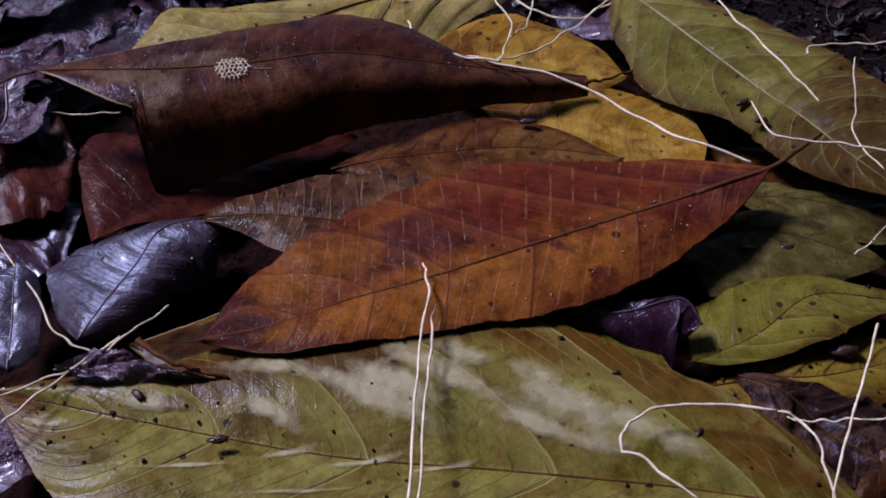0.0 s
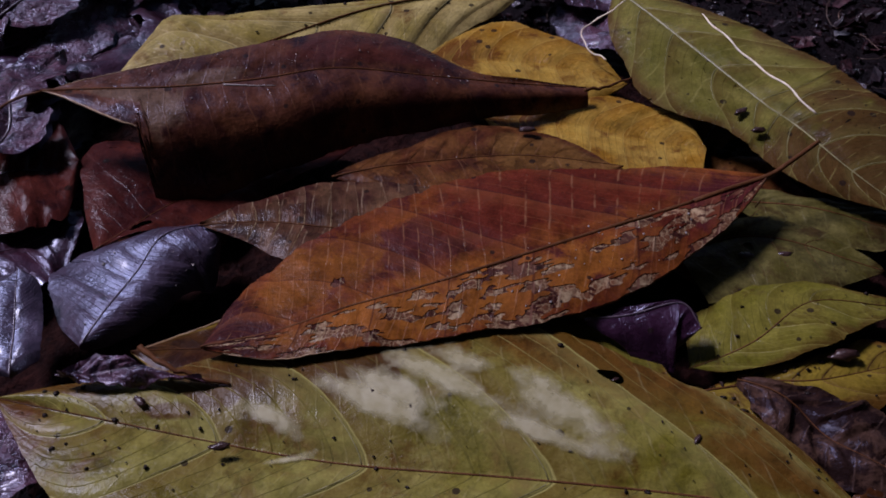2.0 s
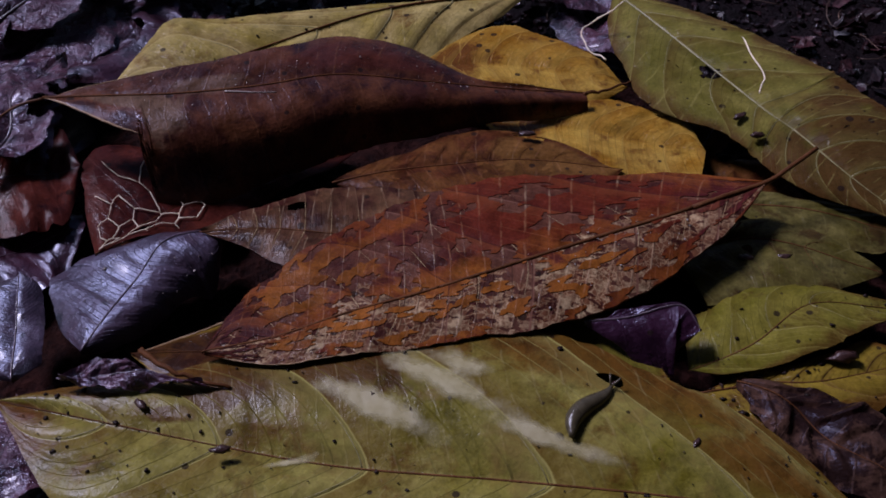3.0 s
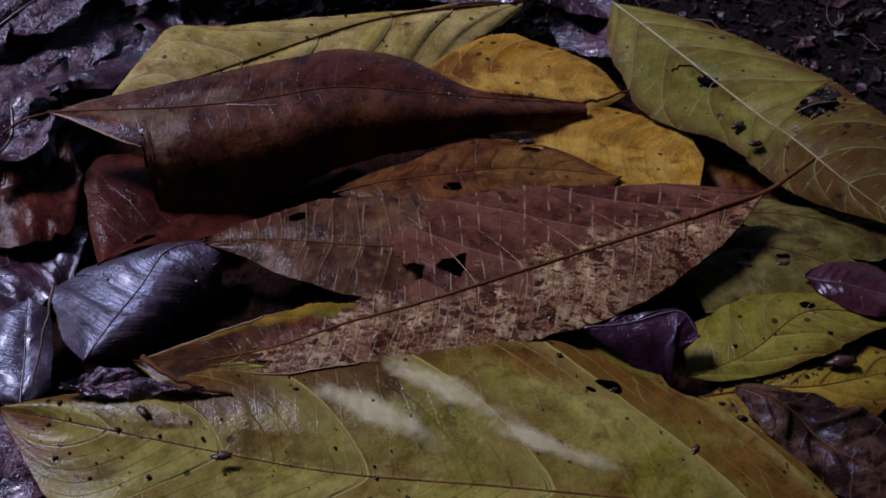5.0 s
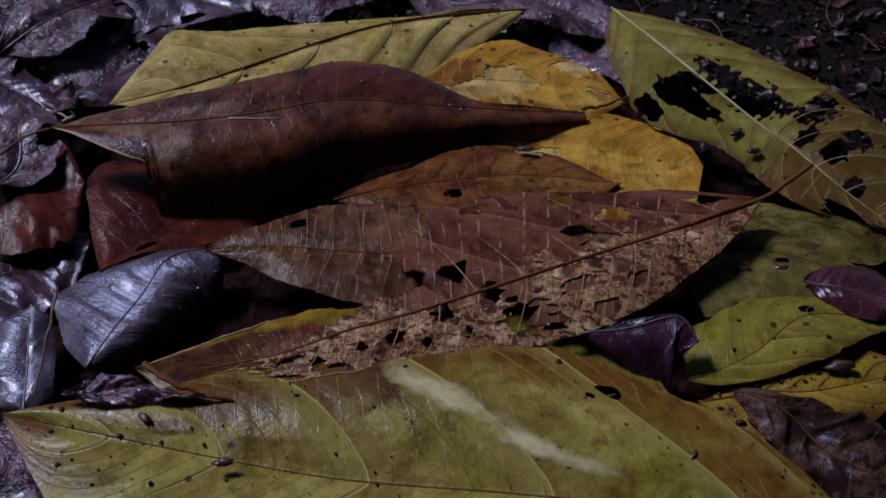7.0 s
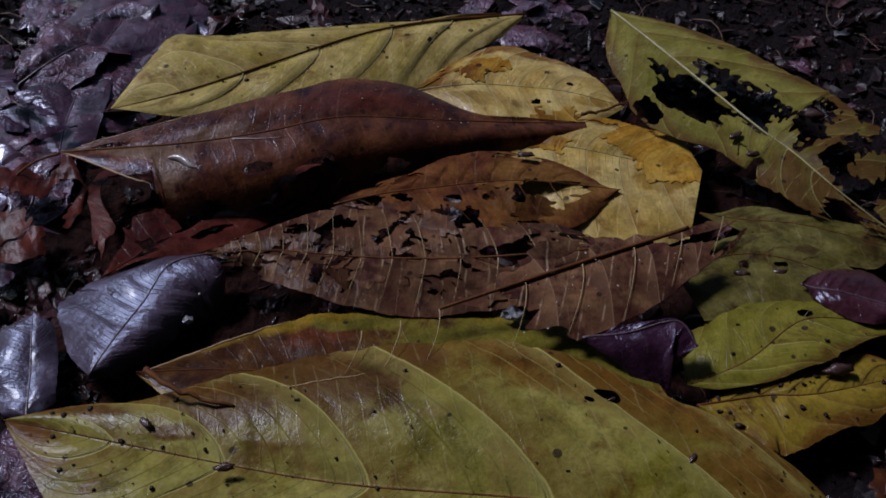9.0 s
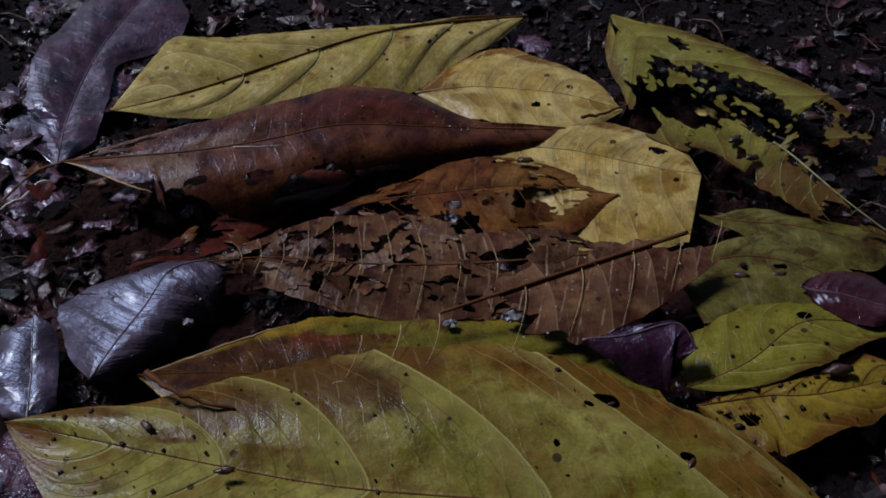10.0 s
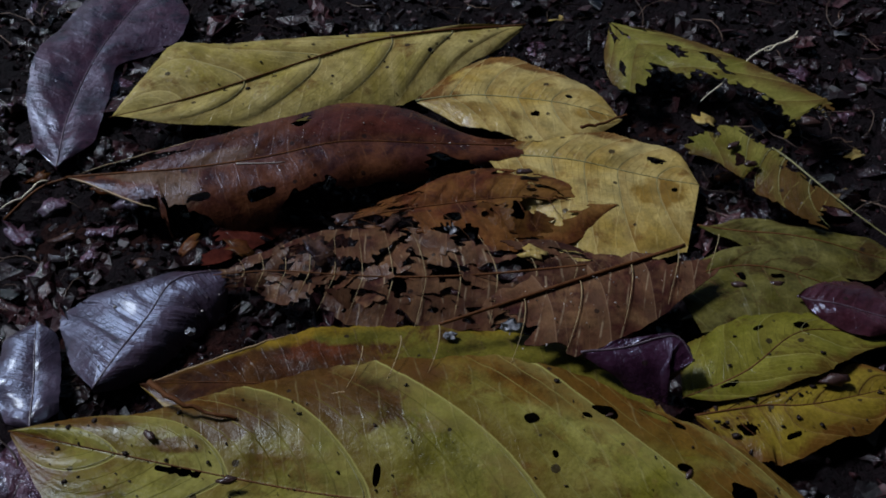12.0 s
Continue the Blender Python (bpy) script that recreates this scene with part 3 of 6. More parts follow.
def islands(mask, least):
    """The connected pieces of a grid of cells, as index arrays; pieces under the least size are lost."""
    todo = mask.copy()
    found = []
    for a, b in zip(*np.nonzero(mask)):
        if not todo[a, b]:
            continue
        todo[a, b] = False
        stack, cells = [(a, b)], []
        while stack:
            p, q = stack.pop()
            cells.append((p, q))
            for u, v in ((p + 1, q), (p - 1, q), (p, q + 1), (p, q - 1)):
                if 0 <= u < mask.shape[0] and 0 <= v < mask.shape[1] and todo[u, v]:
                    todo[u, v] = False
                    stack.append((u, v))
        if len(cells) >= least:
            found.append((np.array([c[0] for c in cells]), np.array([c[1] for c in cells])))
    return found


SINK_TIMES = (0, 1, 2, 3, 5, 6, 7, 9, 10, 11, 12)
MOVES = []  # (object, rows), keyed in motions()


def settle(ob, spec):
    """As the pile rots the leaf sinks: by sink_a and sink_b (mm) at the two places ends, seen along x."""
    xa, xb = spec["ends"]
    at = spec["at"]
    rows = []
    for t, a, b in zip(SINK_TIMES, spec["sink_a"], spec["sink_b"]):
        slope = (b - a) / 1000 / (xb - xa)
        rows.append((t, pose(at[0], at[1], at[2] + a / 1000 + slope * (at[0] - xa), 0, -math.degrees(math.atan(slope)), 0)))
    MOVES.append((ob, rows))


def crumble(ob, t, depth, turn=0.0, before=0.25, after=0.15):
    """A fragment that rots loose at t and drops into the litter below."""
    t = max(t, 0.3)
    MOVES.append((ob, [(0, pose(0, 0, 0)), (t - before, pose(0, 0, 0)), (min(t + after, 11.9), pose(0, 0, -depth, 0, 0, turn)), (12, pose(0, 0, -depth, 0, 0, turn))]))


def curl_up(ob, t, turn, drop=0.001):
    """A fragment that works loose at t and stands askew in its place."""
    n = len(ob.data.vertices)
    co = np.empty(n * 3, dtype=np.float32)
    ob.data.vertices.foreach_get("co", co)
    c = Vector(co.reshape(-1, 3).mean(0).tolist())
    askew = Matrix.Translation(c + Vector((0, 0, -drop))) @ pose(0, 0, 0, *turn) @ Matrix.Translation(-c)
    MOVES.append((ob, [(0, pose(0, 0, 0)), (t - 0.5, pose(0, 0, 0)), (t + 0.4, askew), (12, askew)]))


def add_veins(leaf, parent, material, ribs, r0=0.0006, mid_label="", side=True, stalk=None, stalk_fade=99, mid_span=(0.0, 1.0), mat_mid=None, reach=0.93, fade=None, r1=None, mid_fade=99, mid_split=None):
    # the midrib may be in two lengths, of which the first rots away at mid_fade
    for k, (a, b) in enumerate(((mid_span[0], mid_split), (mid_split, mid_span[1])) if mid_split else (mid_span,)):
        s = np.linspace(a, b, 40)
        taper = 1 - 0.65 * (s if not leaf.base_right else 1 - s)
        rib = part("midrib", tube(leaf.at(s, s * 0, 0.0001), r0 * taper), mat_mid or material, parent, mid_label)
        if mid_fade < 12 and (k == 0):
            crumble(rib, mid_fade, 0.05)
    if stalk is not None:
        stem = part("stalk", tube(spline(np.asarray(stalk, float) / 1000, np.linspace(0, 1, 14)), r0 * np.linspace(1.1, 0.9, 14), 7), mat_mid or material, parent)
        if stalk_fade < 12:
            crumble(stem, stalk_fade, 0.05)
    if side:
        for k in ribs:
            for sd in (0, 1):
                sv, v = leaf.vein_curve((k + leaf.off) / leaf.veins, sd, reach=reach)
                if float(leaf.width(np.array([sv[5]]), sd)[0]) < 0.004:
                    continue
                ob = part("side_vein", tube(leaf.at(np.clip(sv - 0.028 / leaf.veins, 0, 1), v, -0.45 * (r1 or r0 * 0.4)), (r1 or r0 * 0.40) * np.linspace(1, 0.3, len(sv)), 5), material, rib if fade is None and mid_fade >= 12 else parent)
                t = fade(float(sv[4]), sd) if fade else 99
                if t < 12:
                    crumble(ob, t, 0.05)


LEAVES = {}
LEAVES["big"] = dict(at=(-0.0299, -0.1063, 0.02), mid=[(-103.8, 23.4, -1.0), (-70.9, 14.1, 1.0), (-39.0, 7.0, 1.0), (0.0, 0.0, 0.0), (48.6, -5.2, 0.0), (104.2, -11.2, -2.0), (152.7, -18.8, -6.0)],
    left=[0.0, 10.3, 17.3, 28.4, 40.4, 48.9, 53.3, 52.9, 40.8, 26.3, 0.0], right=[0.0, 17.6, 32.1, 34.4, 34.5, 33.0, 32.4, 30.3, 24.4, 14.4, 0.0], tilt=(4, -4),
    ends=(-0.082, 0.058), sink_a=[9.5, 7.9, 6.3, 4.9, 1.7, -0.0, -1.4, -3.9, -5.3, -8.2, -10.2], sink_b=[9.7, 8.6, 6.4, 4.8, 1.7, -0.0, -1.1, -2.8, -5.1, -7.7, -10.7])
LEAVES["under"] = dict(at=(-0.0291, -0.064, 0.017), mid=[(-67.3, -0.8, 2.0), (-35.6, 1.5, 1.0), (0.0, 0.0, 0.0), (49.5, -6.0, -1.0), (100.1, -22.7, -2.0)],
    left=[0.0, 5.5, 10.3, 17.4, 22.9, 25.1, 26.5, 29.0, 31.0, 27.0, 8.0], right=[0.0, 13.7, 24.9, 32.9, 34.3, 35.4, 36.8, 34.3, 30.2, 19.6, 0.0], tilt=(3, 0),
    ends=(-0.082, 0.058), sink_a=[9.4, 7.8, 6.2, 4.9, 1.6, -0.0, -1.4, -3.9, -5.3, -8.1, -10.1], sink_b=[9.6, 8.5, 6.3, 4.7, 1.7, -0.0, -1.1, -2.8, -5.1, -7.7, -10.5])
LEAVES["main"] = dict(at=(0.0175, -0.0391, 0.029), mid=[(-90.6, -30.7, -5.0), (-68.9, -25.0, -4.0), (-46.5, -16.0, -2.0), (-23.6, -8.5, -1.0), (0.0, 0.0, 0.0), (34.0, 14.5, 0.0), (66.2, 29.6, -1.0), (94.4, 43.9, -2.0)],
    left=[0.0, 21.0, 27.7, 34.4, 39.9, 42.1, 42.9, 36.6, 27.1, 16.6, 0.0], right=[0.0, 8.2, 13.3, 17.3, 19.5, 21.6, 25.3, 25.3, 19.3, 11.7, 0.0], tilt=(-2, -8),
    ends=(-0.057, 0.111), sink_a=[12.0, 10.5, 9.0, 6.6, 2.1, -0.0, -1.6, -4.0, -6.0, -8.7, -10.9], sink_b=[13.2, 11.2, 9.7, 6.8, 1.9, -0.0, -0.8, -2.1, -4.3, -8.1, -10.8])
LEAVES["mid"] = dict(at=(-0.0275, -0.017, 0.023), mid=[(-54.3, 2.1, -1.0), (-30.8, 2.2, 0.0), (0.0, 0.0, 0.0), (40.2, 1.0, -1.0), (88.7, 6.2, -2.0)],
    left=[0.0, 5.3, 10.6, 17.4, 22.3, 22.8, 22.7, 20.1, 17.3, 13.6, 0.0], right=[0.0, 3.9, 8.2, 14.8, 18.5, 22.3, 25.5, 24.4, 21.5, 13.9, 0.0], tilt=(2, -5),
    ends=(-0.080, 0.022), sink_a=[13.7, 12.4, 10.3, 7.2, 1.9, -0.0, -1.3, -3.2, -6.8, -10.1, -13.8], sink_b=[11.9, 10.3, 8.2, 6.1, 2.1, -0.0, -1.1, -3.8, -6.5, -9.9, -12.1])
LEAVES["back"] = dict(at=(0.0238, 0.0246, 0.021), mid=[(-62.8, -13.7, 0.0), (-32.8, -5.8, 1.0), (0.0, 0.0, 0.0), (41.0, -3.0, -2.0)],
    left=[0.0, 4.5, 7.2, 9.7, 12.1, 14.8, 16.1, 15.4, 12.1, 6.8, 0.0], right=[0.0, 7.6, 13.4, 18.0, 22.4, 24.6, 25.7, 26.0, 24.2, 17.3, 0.0], tilt=(0, -4),
    ends=(-0.080, 0.022), sink_a=[13.8, 12.5, 10.4, 7.2, 1.9, -0.0, -1.4, -3.3, -6.9, -10.2, -13.9], sink_b=[12.0, 10.4, 8.3, 6.2, 2.2, -0.0, -1.1, -3.8, -6.6, -9.9, -12.2])
LEAVES["dark"] = dict(at=(-0.0379, 0.0457, 0.04), mid=[(-103.0, -13.3, -2.0), (-79.9, -13.2, 0.0), (-53.8, -11.9, 1.0), (-26.0, -7.3, 1.0), (0.0, 0.0, 0.0), (32.9, 5.7, -7.0), (62.8, 10.7, -13.0), (92.5, 15.7, -18.0)],
    left=[0.0, 5.6, 10.2, 14.1, 16.6, 17.8, 22.2, 18.8, 4.7, 2.1, 0.0], right=[0.0, 9.5, 54.0, 48.0, 39.5, 34.0, 29.0, 23.0, 16.5, 13.0, 8.5], tilt=(6, 0),
    cut=(0.25, (0, 0.05, 0.10, 0.15, 0.2, 0.216, 0.221, 0.230, 0.236, 0.25), (0, 4.0, 8.5, 13.0, 17.0, 18.5, 31.0, 34.0, 47.0, 53.0)), full=[47, 47, 47, 46, 44.0, 40.0, 35.0, 26.0, 18.0, 13.5, 8.5],
    ends=(-0.103, 0.047), sink_a=[20.8, 16.2, 12.8, 9.8, 3.6, -0.0, -2.8, -13.3, -17.4, -22.3, -25.3], sink_b=[15.5, 13.1, 10.2, 7.6, 2.7, -0.0, -1.9, -7.2, -10.3, -15.1, -18.6])
LEAVES["red"] = dict(at=(-0.0694, 0.0235, 0.0123), mid=[(-46.9, -45.4, 6.0), (-27.8, -22.8, 5.0), (0.0, 0.0, 0.0), (37.1, 21.3, -5.0)],
    left=[0.0, 14.4, 27.0, 42.8, 44.0, 32.0, 21.0, 17.0, 14.0, 11.0, 0.0], right=[0.0, 2.2, 6.6, 11.6, 14.6, 14.9, 14.4, 11.2, 8.2, 6.4, 0.0], tilt=(0, -3),
    ends=(-0.117, -0.017), sink_a=[12.2, 10.4, 8.3, 6.3, 1.8, -0.0, -1.6, -4.8, -6.4, -8.9, -10.8], sink_b=[13.6, 12.4, 10.3, 7.2, 1.9, -0.0, -1.3, -3.2, -6.8, -10.1, -13.7])
LEAVES["purple"] = dict(at=(-0.0991, -0.0344, 0.022), mid=[(-12.7, -30.7, -3.0), (-5.9, -14.0, -1.0), (0.0, 0.0, 0.0), (6.8, 15.2, 0.0), (24.6, 23.3, -2.0)],
    left=[0.0, 13.8, 21.9, 29.1, 33.0, 29.3, 25.6, 9.1, 4.9, 3.2, 0.0], right=[0.0, 7.2, 12.1, 15.0, 15.9, 16.2, 20.8, 23.0, 21.1, 21.5, 0.0], tilt=(-15, -34),
    ends=(-0.149, -0.049), sink_a=[10.5, 9.4, 7.8, 6.2, 1.9, -0.0, -1.4, -6.1, -7.2, -8.9, -10.6], sink_b=[13.7, 12.5, 10.4, 7.2, 1.9, -0.0, -1.4, -3.3, -6.8, -10.2, -13.8])
LEAVES["lowleft"] = dict(at=(-0.1316, -0.0616, 0.017), mid=[(2.7, -17.5, -2.0), (0.0, 0.0, 0.0), (-4.6, 24.6, 1.0)],
    left=[0.0, 7.6, 9.4, 11.1, 12.9, 14.8, 13.9, 12.8, 11.6, 10.4, 0.0], right=[0.0, 5.1, 8.1, 8.2, 8.4, 8.6, 8.3, 8.0, 7.6, 6.3, 0.0], tilt=(-8, -14),
    ends=(-0.182, -0.082), sink_a=[18.5, 17.5, 16.0, 13.9, 2.2, -0.0, -1.4, -5.0, -6.1, -7.8, -9.5], sink_b=[18.5, 17.5, 16.0, 13.9, 2.2, -0.0, -1.4, -5.0, -6.1, -7.8, -9.5])
LEAVES["top"] = dict(at=(-0.0315, 0.1157, 0.022), mid=[(-99.4, -49.3, -2.0), (-67.8, -35.7, -1.0), (-37.9, -21.1, 0.0), (0.0, 0.0, 0.0), (30.6, 10.4, 0.0), (67.3, 17.7, -2.0)],
    left=[0.0, 17.6, 31.6, 26.6, 21.1, 13.8, 6.8, 3.2, 1.6, 0.7, 0.0], right=[0.0, 9.2, 15.9, 21.8, 26.7, 32.5, 35.1, 33.0, 24.8, 15.4, 0.0], tilt=(5, -12),
    ends=(-0.095, -0.009), sink_a=[10.1, 7.7, 6.6, 4.9, 1.4, -0.0, -1.1, -3.3, -4.2, -5.6, -7.3], sink_b=[12.7, 11.1, 8.6, 6.4, 2.2, -0.0, -1.1, -3.4, -4.5, -6.8, -8.5])
LEAVES["yellowa"] = dict(at=(0.0442, 0.0829, 0.018), mid=[(-55.3, -0.5, -1.0), (-27.0, 3.8, 0.0), (0.0, 0.0, 0.0), (28.2, -8.8, -2.0)],
    left=[0.0, 8.1, 16.6, 24.0, 26.6, 23.3, 20.6, 18.2, 14.9, 8.6, 0.0], right=[0.0, 10.2, 19.2, 22.5, 24.3, 25.5, 26.3, 24.4, 20.1, 14.0, 0.0], tilt=(0, 0),
    ends=(-0.009, 0.088), sink_a=[12.6, 11.0, 8.6, 6.4, 2.2, -0.0, -1.1, -3.4, -4.5, -6.8, -8.5], sink_b=[10.2, 8.6, 6.9, 5.6, 1.7, -0.0, -1.4, -3.9, -5.6, -8.8, -10.8])
LEAVES["yellowb"] = dict(at=(0.0675, 0.0443, 0.016), mid=[(-53.2, 10.3, -1.0), (-25.3, 5.7, 0.0), (0.0, 0.0, 0.0), (29.9, -8.0, -1.0)],
    left=[0.0, 6.5, 13.0, 15.8, 18.3, 21.0, 20.3, 18.9, 17.5, 13.8, 0.0], right=[0.0, 11.5, 22.8, 33.4, 42.8, 50.5, 52.0, 51.6, 47.1, 41.1, 33.7], tilt=(2, -3),
    ends=(-0.009, 0.088), sink_a=[12.6, 11.0, 8.5, 6.4, 2.2, -0.0, -1.1, -3.4, -4.5, -6.8, -8.5], sink_b=[10.1, 8.5, 6.9, 5.5, 1.7, -0.0, -1.4, -3.9, -5.6, -8.7, -10.7])
LEAVES["green"] = dict(at=(0.1302, 0.0423, 0.021), mid=[(-58.1, 91.2, -1.0), (-37.1, 55.4, 1.0), (-10.4, 13.3, 1.0), (0.0, 0.0, 0.0), (16.3, -23.6, -3.0), (36.1, -44.4, -7.0)],
    left=[0.0, 12.2, 22.4, 28.7, 32.9, 33.2, 33.4, 34.2, 30.1, 22.6, 0.0], right=[0.0, 17.3, 26.0, 34.2, 22.7, 20.6, 20.7, 20.2, 14.2, 6.9, 0.0], tilt=(8, -6),
    ends=(0.055, 0.107), sink_a=[10.9, 10.1, 9.0, 7.3, 1.7, -0.0, -0.9, -2.0, -4.0, -6.3, -8.6], sink_b=[12.6, 10.5, 8.4, 6.2, 1.9, -0.0, -1.4, -3.0, -4.7, -6.3, -8.0])
LEAVES["olive"] = dict(at=(0.124, -0.013, 0.015), mid=[(-45.4, -4.1, 0.0), (-23.0, 3.2, 1.0), (0.0, 0.0, 0.0), (25.7, -9.3, -3.0)],
    left=[0.0, 2.5, 5.0, 7.2, 9.5, 11.4, 11.0, 11.3, 7.2, 3.6, 0.0], right=[24.7, 28.4, 30.8, 31.2, 31.0, 29.9, 27.4, 23.8, 18.4, 9.3, 0.0], tilt=(0, 0),
    ends=(0.074, 0.174), sink_a=[8.9, 7.9, 5.7, 4.6, 1.1, -0.0, -0.8, -2.8, -3.9, -6.4, -8.6], sink_b=[8.9, 7.9, 5.7, 4.6, 1.1, -0.0, -0.8, -2.8, -3.9, -6.4, -8.6])
LEAVES["strip"] = dict(at=(0.125, 0.0091, 0.013), mid=[(-31.5, 5.6, -1.0), (0.0, 0.0, 0.0), (38.1, -11.0, -2.0)],
    left=[0.0, 2.6, 4.9, 6.2, 5.9, 6.0, 6.6, 7.2, 7.8, 8.5, 0.0], right=[0.0, 3.4, 7.0, 10.3, 12.6, 14.6, 16.3, 17.6, 15.7, 13.6, 0.0], tilt=(0, 0),
    ends=(0.075, 0.175), sink_a=[9.1, 8.0, 5.8, 4.7, 1.1, -0.0, -0.8, -2.8, -3.9, -6.5, -8.7], sink_b=[9.1, 8.0, 5.8, 4.7, 1.1, -0.0, -0.8, -2.8, -3.9, -6.5, -8.7])
LEAVES["lime"] = dict(at=(0.1191, -0.0421, 0.018), mid=[(-42.8, -25.3, -3.0), (-21.2, -16.1, -1.0), (0.0, 0.0, 0.0), (25.6, 2.4, -4.0), (40.9, 1.7, -6.0)],
    left=[0.0, 17.6, 20.2, 21.0, 19.5, 13.7, 8.5, 4.2, 1.5, 0.6, 0.0], right=[0.0, 5.8, 8.7, 12.5, 17.0, 17.7, 14.9, 8.6, 4.9, 2.5, 0.0], tilt=(-6, 4),
    ends=(0.069, 0.169), sink_a=[8.9, 7.9, 5.7, 4.6, 1.1, -0.0, -0.8, -2.8, -3.9, -6.4, -8.7], sink_b=[8.9, 7.9, 5.7, 4.6, 1.1, -0.0, -0.8, -2.8, -3.9, -6.4, -8.7])
LEAVES["plum"] = dict(at=(0.1343, -0.0316, 0.019), mid=[(-14.0, 4.7, 0.0), (0.0, 0.0, 0.0), (24.6, -6.7, -1.0)],
    left=[0.0, 5.2, 9.4, 11.2, 13.0, 15.2, 17.8, 15.2, 10.2, 5.0, 0.0], right=[0.0, 2.0, 3.9, 5.9, 7.0, 8.2, 9.6, 10.1, 6.7, 3.3, 0.0], tilt=(-10, -15),
    ends=(0.084, 0.184), sink_a=[8.8, 7.8, 5.7, 4.6, 1.1, -0.0, -0.8, -2.7, -3.8, -6.3, -8.6], sink_b=[8.8, 7.8, 5.7, 4.6, 1.1, -0.0, -0.8, -2.7, -3.8, -6.3, -8.6])
LEAVES["corner"] = dict(at=(0.1174, -0.0706, 0.014), mid=[(-38.1, -3.3, -2.0), (-17.6, 0.0, 0.0), (0.0, 0.0, 0.0), (33.5, 10.8, -2.0)],
    left=[0.0, 2.3, 4.1, 4.2, 5.0, 6.6, 8.1, 9.5, 10.7, 11.4, 0.0], right=[0.0, 10.9, 19.1, 20.6, 21.1, 20.6, 16.3, 13.3, 13.3, 7.6, 0.0], tilt=(3, -6),
    ends=(0.067, 0.167), sink_a=[6.6, 5.8, 4.7, 3.9, 1.7, -0.0, -0.6, -2.3, -2.5, -4.0, -7.4], sink_b=[6.6, 5.8, 4.7, 3.9, 1.7, -0.0, -0.6, -2.3, -2.5, -4.0, -7.4])
LEAVES["dried"] = dict(at=(0.1173, -0.0942, 0.014), mid=[(-26.6, 22.8, 1.0), (-11.2, 13.2, 2.0), (0.0, 0.0, 0.0), (21.0, -13.2, -4.0)],
    left=[0.0, 5.1, 6.2, 8.0, 11.1, 14.1, 16.2, 17.5, 17.8, 17.3, 0.0], right=[0.0, 6.0, 10.7, 12.3, 12.6, 12.3, 12.0, 11.6, 11.2, 8.4, 0.0], tilt=(3, -5),
    ends=(0.067, 0.167), sink_a=[6.8, 6.0, 4.8, 4.0, 1.7, -0.0, -0.6, -2.3, -2.6, -4.1, -7.6], sink_b=[6.8, 6.0, 4.8, 4.0, 1.7, -0.0, -0.6, -2.3, -2.6, -4.1, -7.6])
LEAVES["small"] = dict(at=(0.0737, -0.0533, 0.029), mid=[(-29.6, -2.7, -5.0), (-15.9, -1.8, -2.0), (0.0, 0.0, 0.0), (6.2, -6.8, -3.0)],
    left=[0.0, 0.9, 1.9, 2.9, 2.4, 1.6, 1.3, 1.1, 1.8, 0.9, 0.0], right=[0.0, 3.9, 7.8, 11.7, 16.7, 19.5, 21.1, 20.7, 21.4, 20.3, 0.0], tilt=(-5, -42),
    ends=(0.024, 0.124), sink_a=[7.4, 6.8, 5.5, 4.5, 1.6, -0.0, -0.8, -2.9, -4.0, -7.0, -10.0], sink_b=[7.4, 6.8, 5.5, 4.5, 1.6, -0.0, -0.8, -2.9, -4.0, -7.0, -10.0])
LEAVES["lita"] = dict(at=(-0.1553, 0.0641, 0.024), mid=[(-29.7, 25.5, -4.0), (-13.7, 10.3, -1.0), (0.0, 0.0, 0.0), (15.3, -9.2, -1.0)],
    left=[0.0, 12.1, 11.5, 10.9, 10.0, 8.9, 7.8, 6.5, 5.0, 2.5, 0.0], right=[0.0, 2.7, 5.4, 8.3, 11.3, 13.6, 13.6, 13.6, 13.4, 13.0, 0.0], tilt=(-4, 2),
    ends=(-0.205, -0.105), sink_a=[12.6, 10.7, 8.6, 6.5, 1.9, -0.0, -1.6, -4.9, -6.6, -9.1, -11.1], sink_b=[12.6, 10.7, 8.6, 6.5, 1.9, -0.0, -1.6, -4.9, -6.6, -9.1, -11.1])
LEAVES["litb"] = dict(at=(-0.1433, 0.018, 0.02), mid=[(-27.1, -6.9, -2.0), (-13.1, -4.6, 0.0), (0.0, 0.0, 0.0), (13.2, 4.2, -1.0)],
    left=[0.0, 15.4, 20.6, 21.0, 21.3, 21.9, 22.9, 22.0, 20.6, 19.4, 0.0], right=[0.0, 9.7, 20.2, 25.3, 27.2, 28.6, 28.3, 27.9, 27.2, 16.2, 0.0], tilt=(0, -5),
    ends=(-0.193, -0.093), sink_a=[12.6, 10.7, 8.6, 6.5, 1.9, -0.0, -1.6, -5.0, -6.6, -9.2, -11.1], sink_b=[12.6, 10.7, 8.6, 6.5, 1.9, -0.0, -1.6, -5.0, -6.6, -9.2, -11.1])
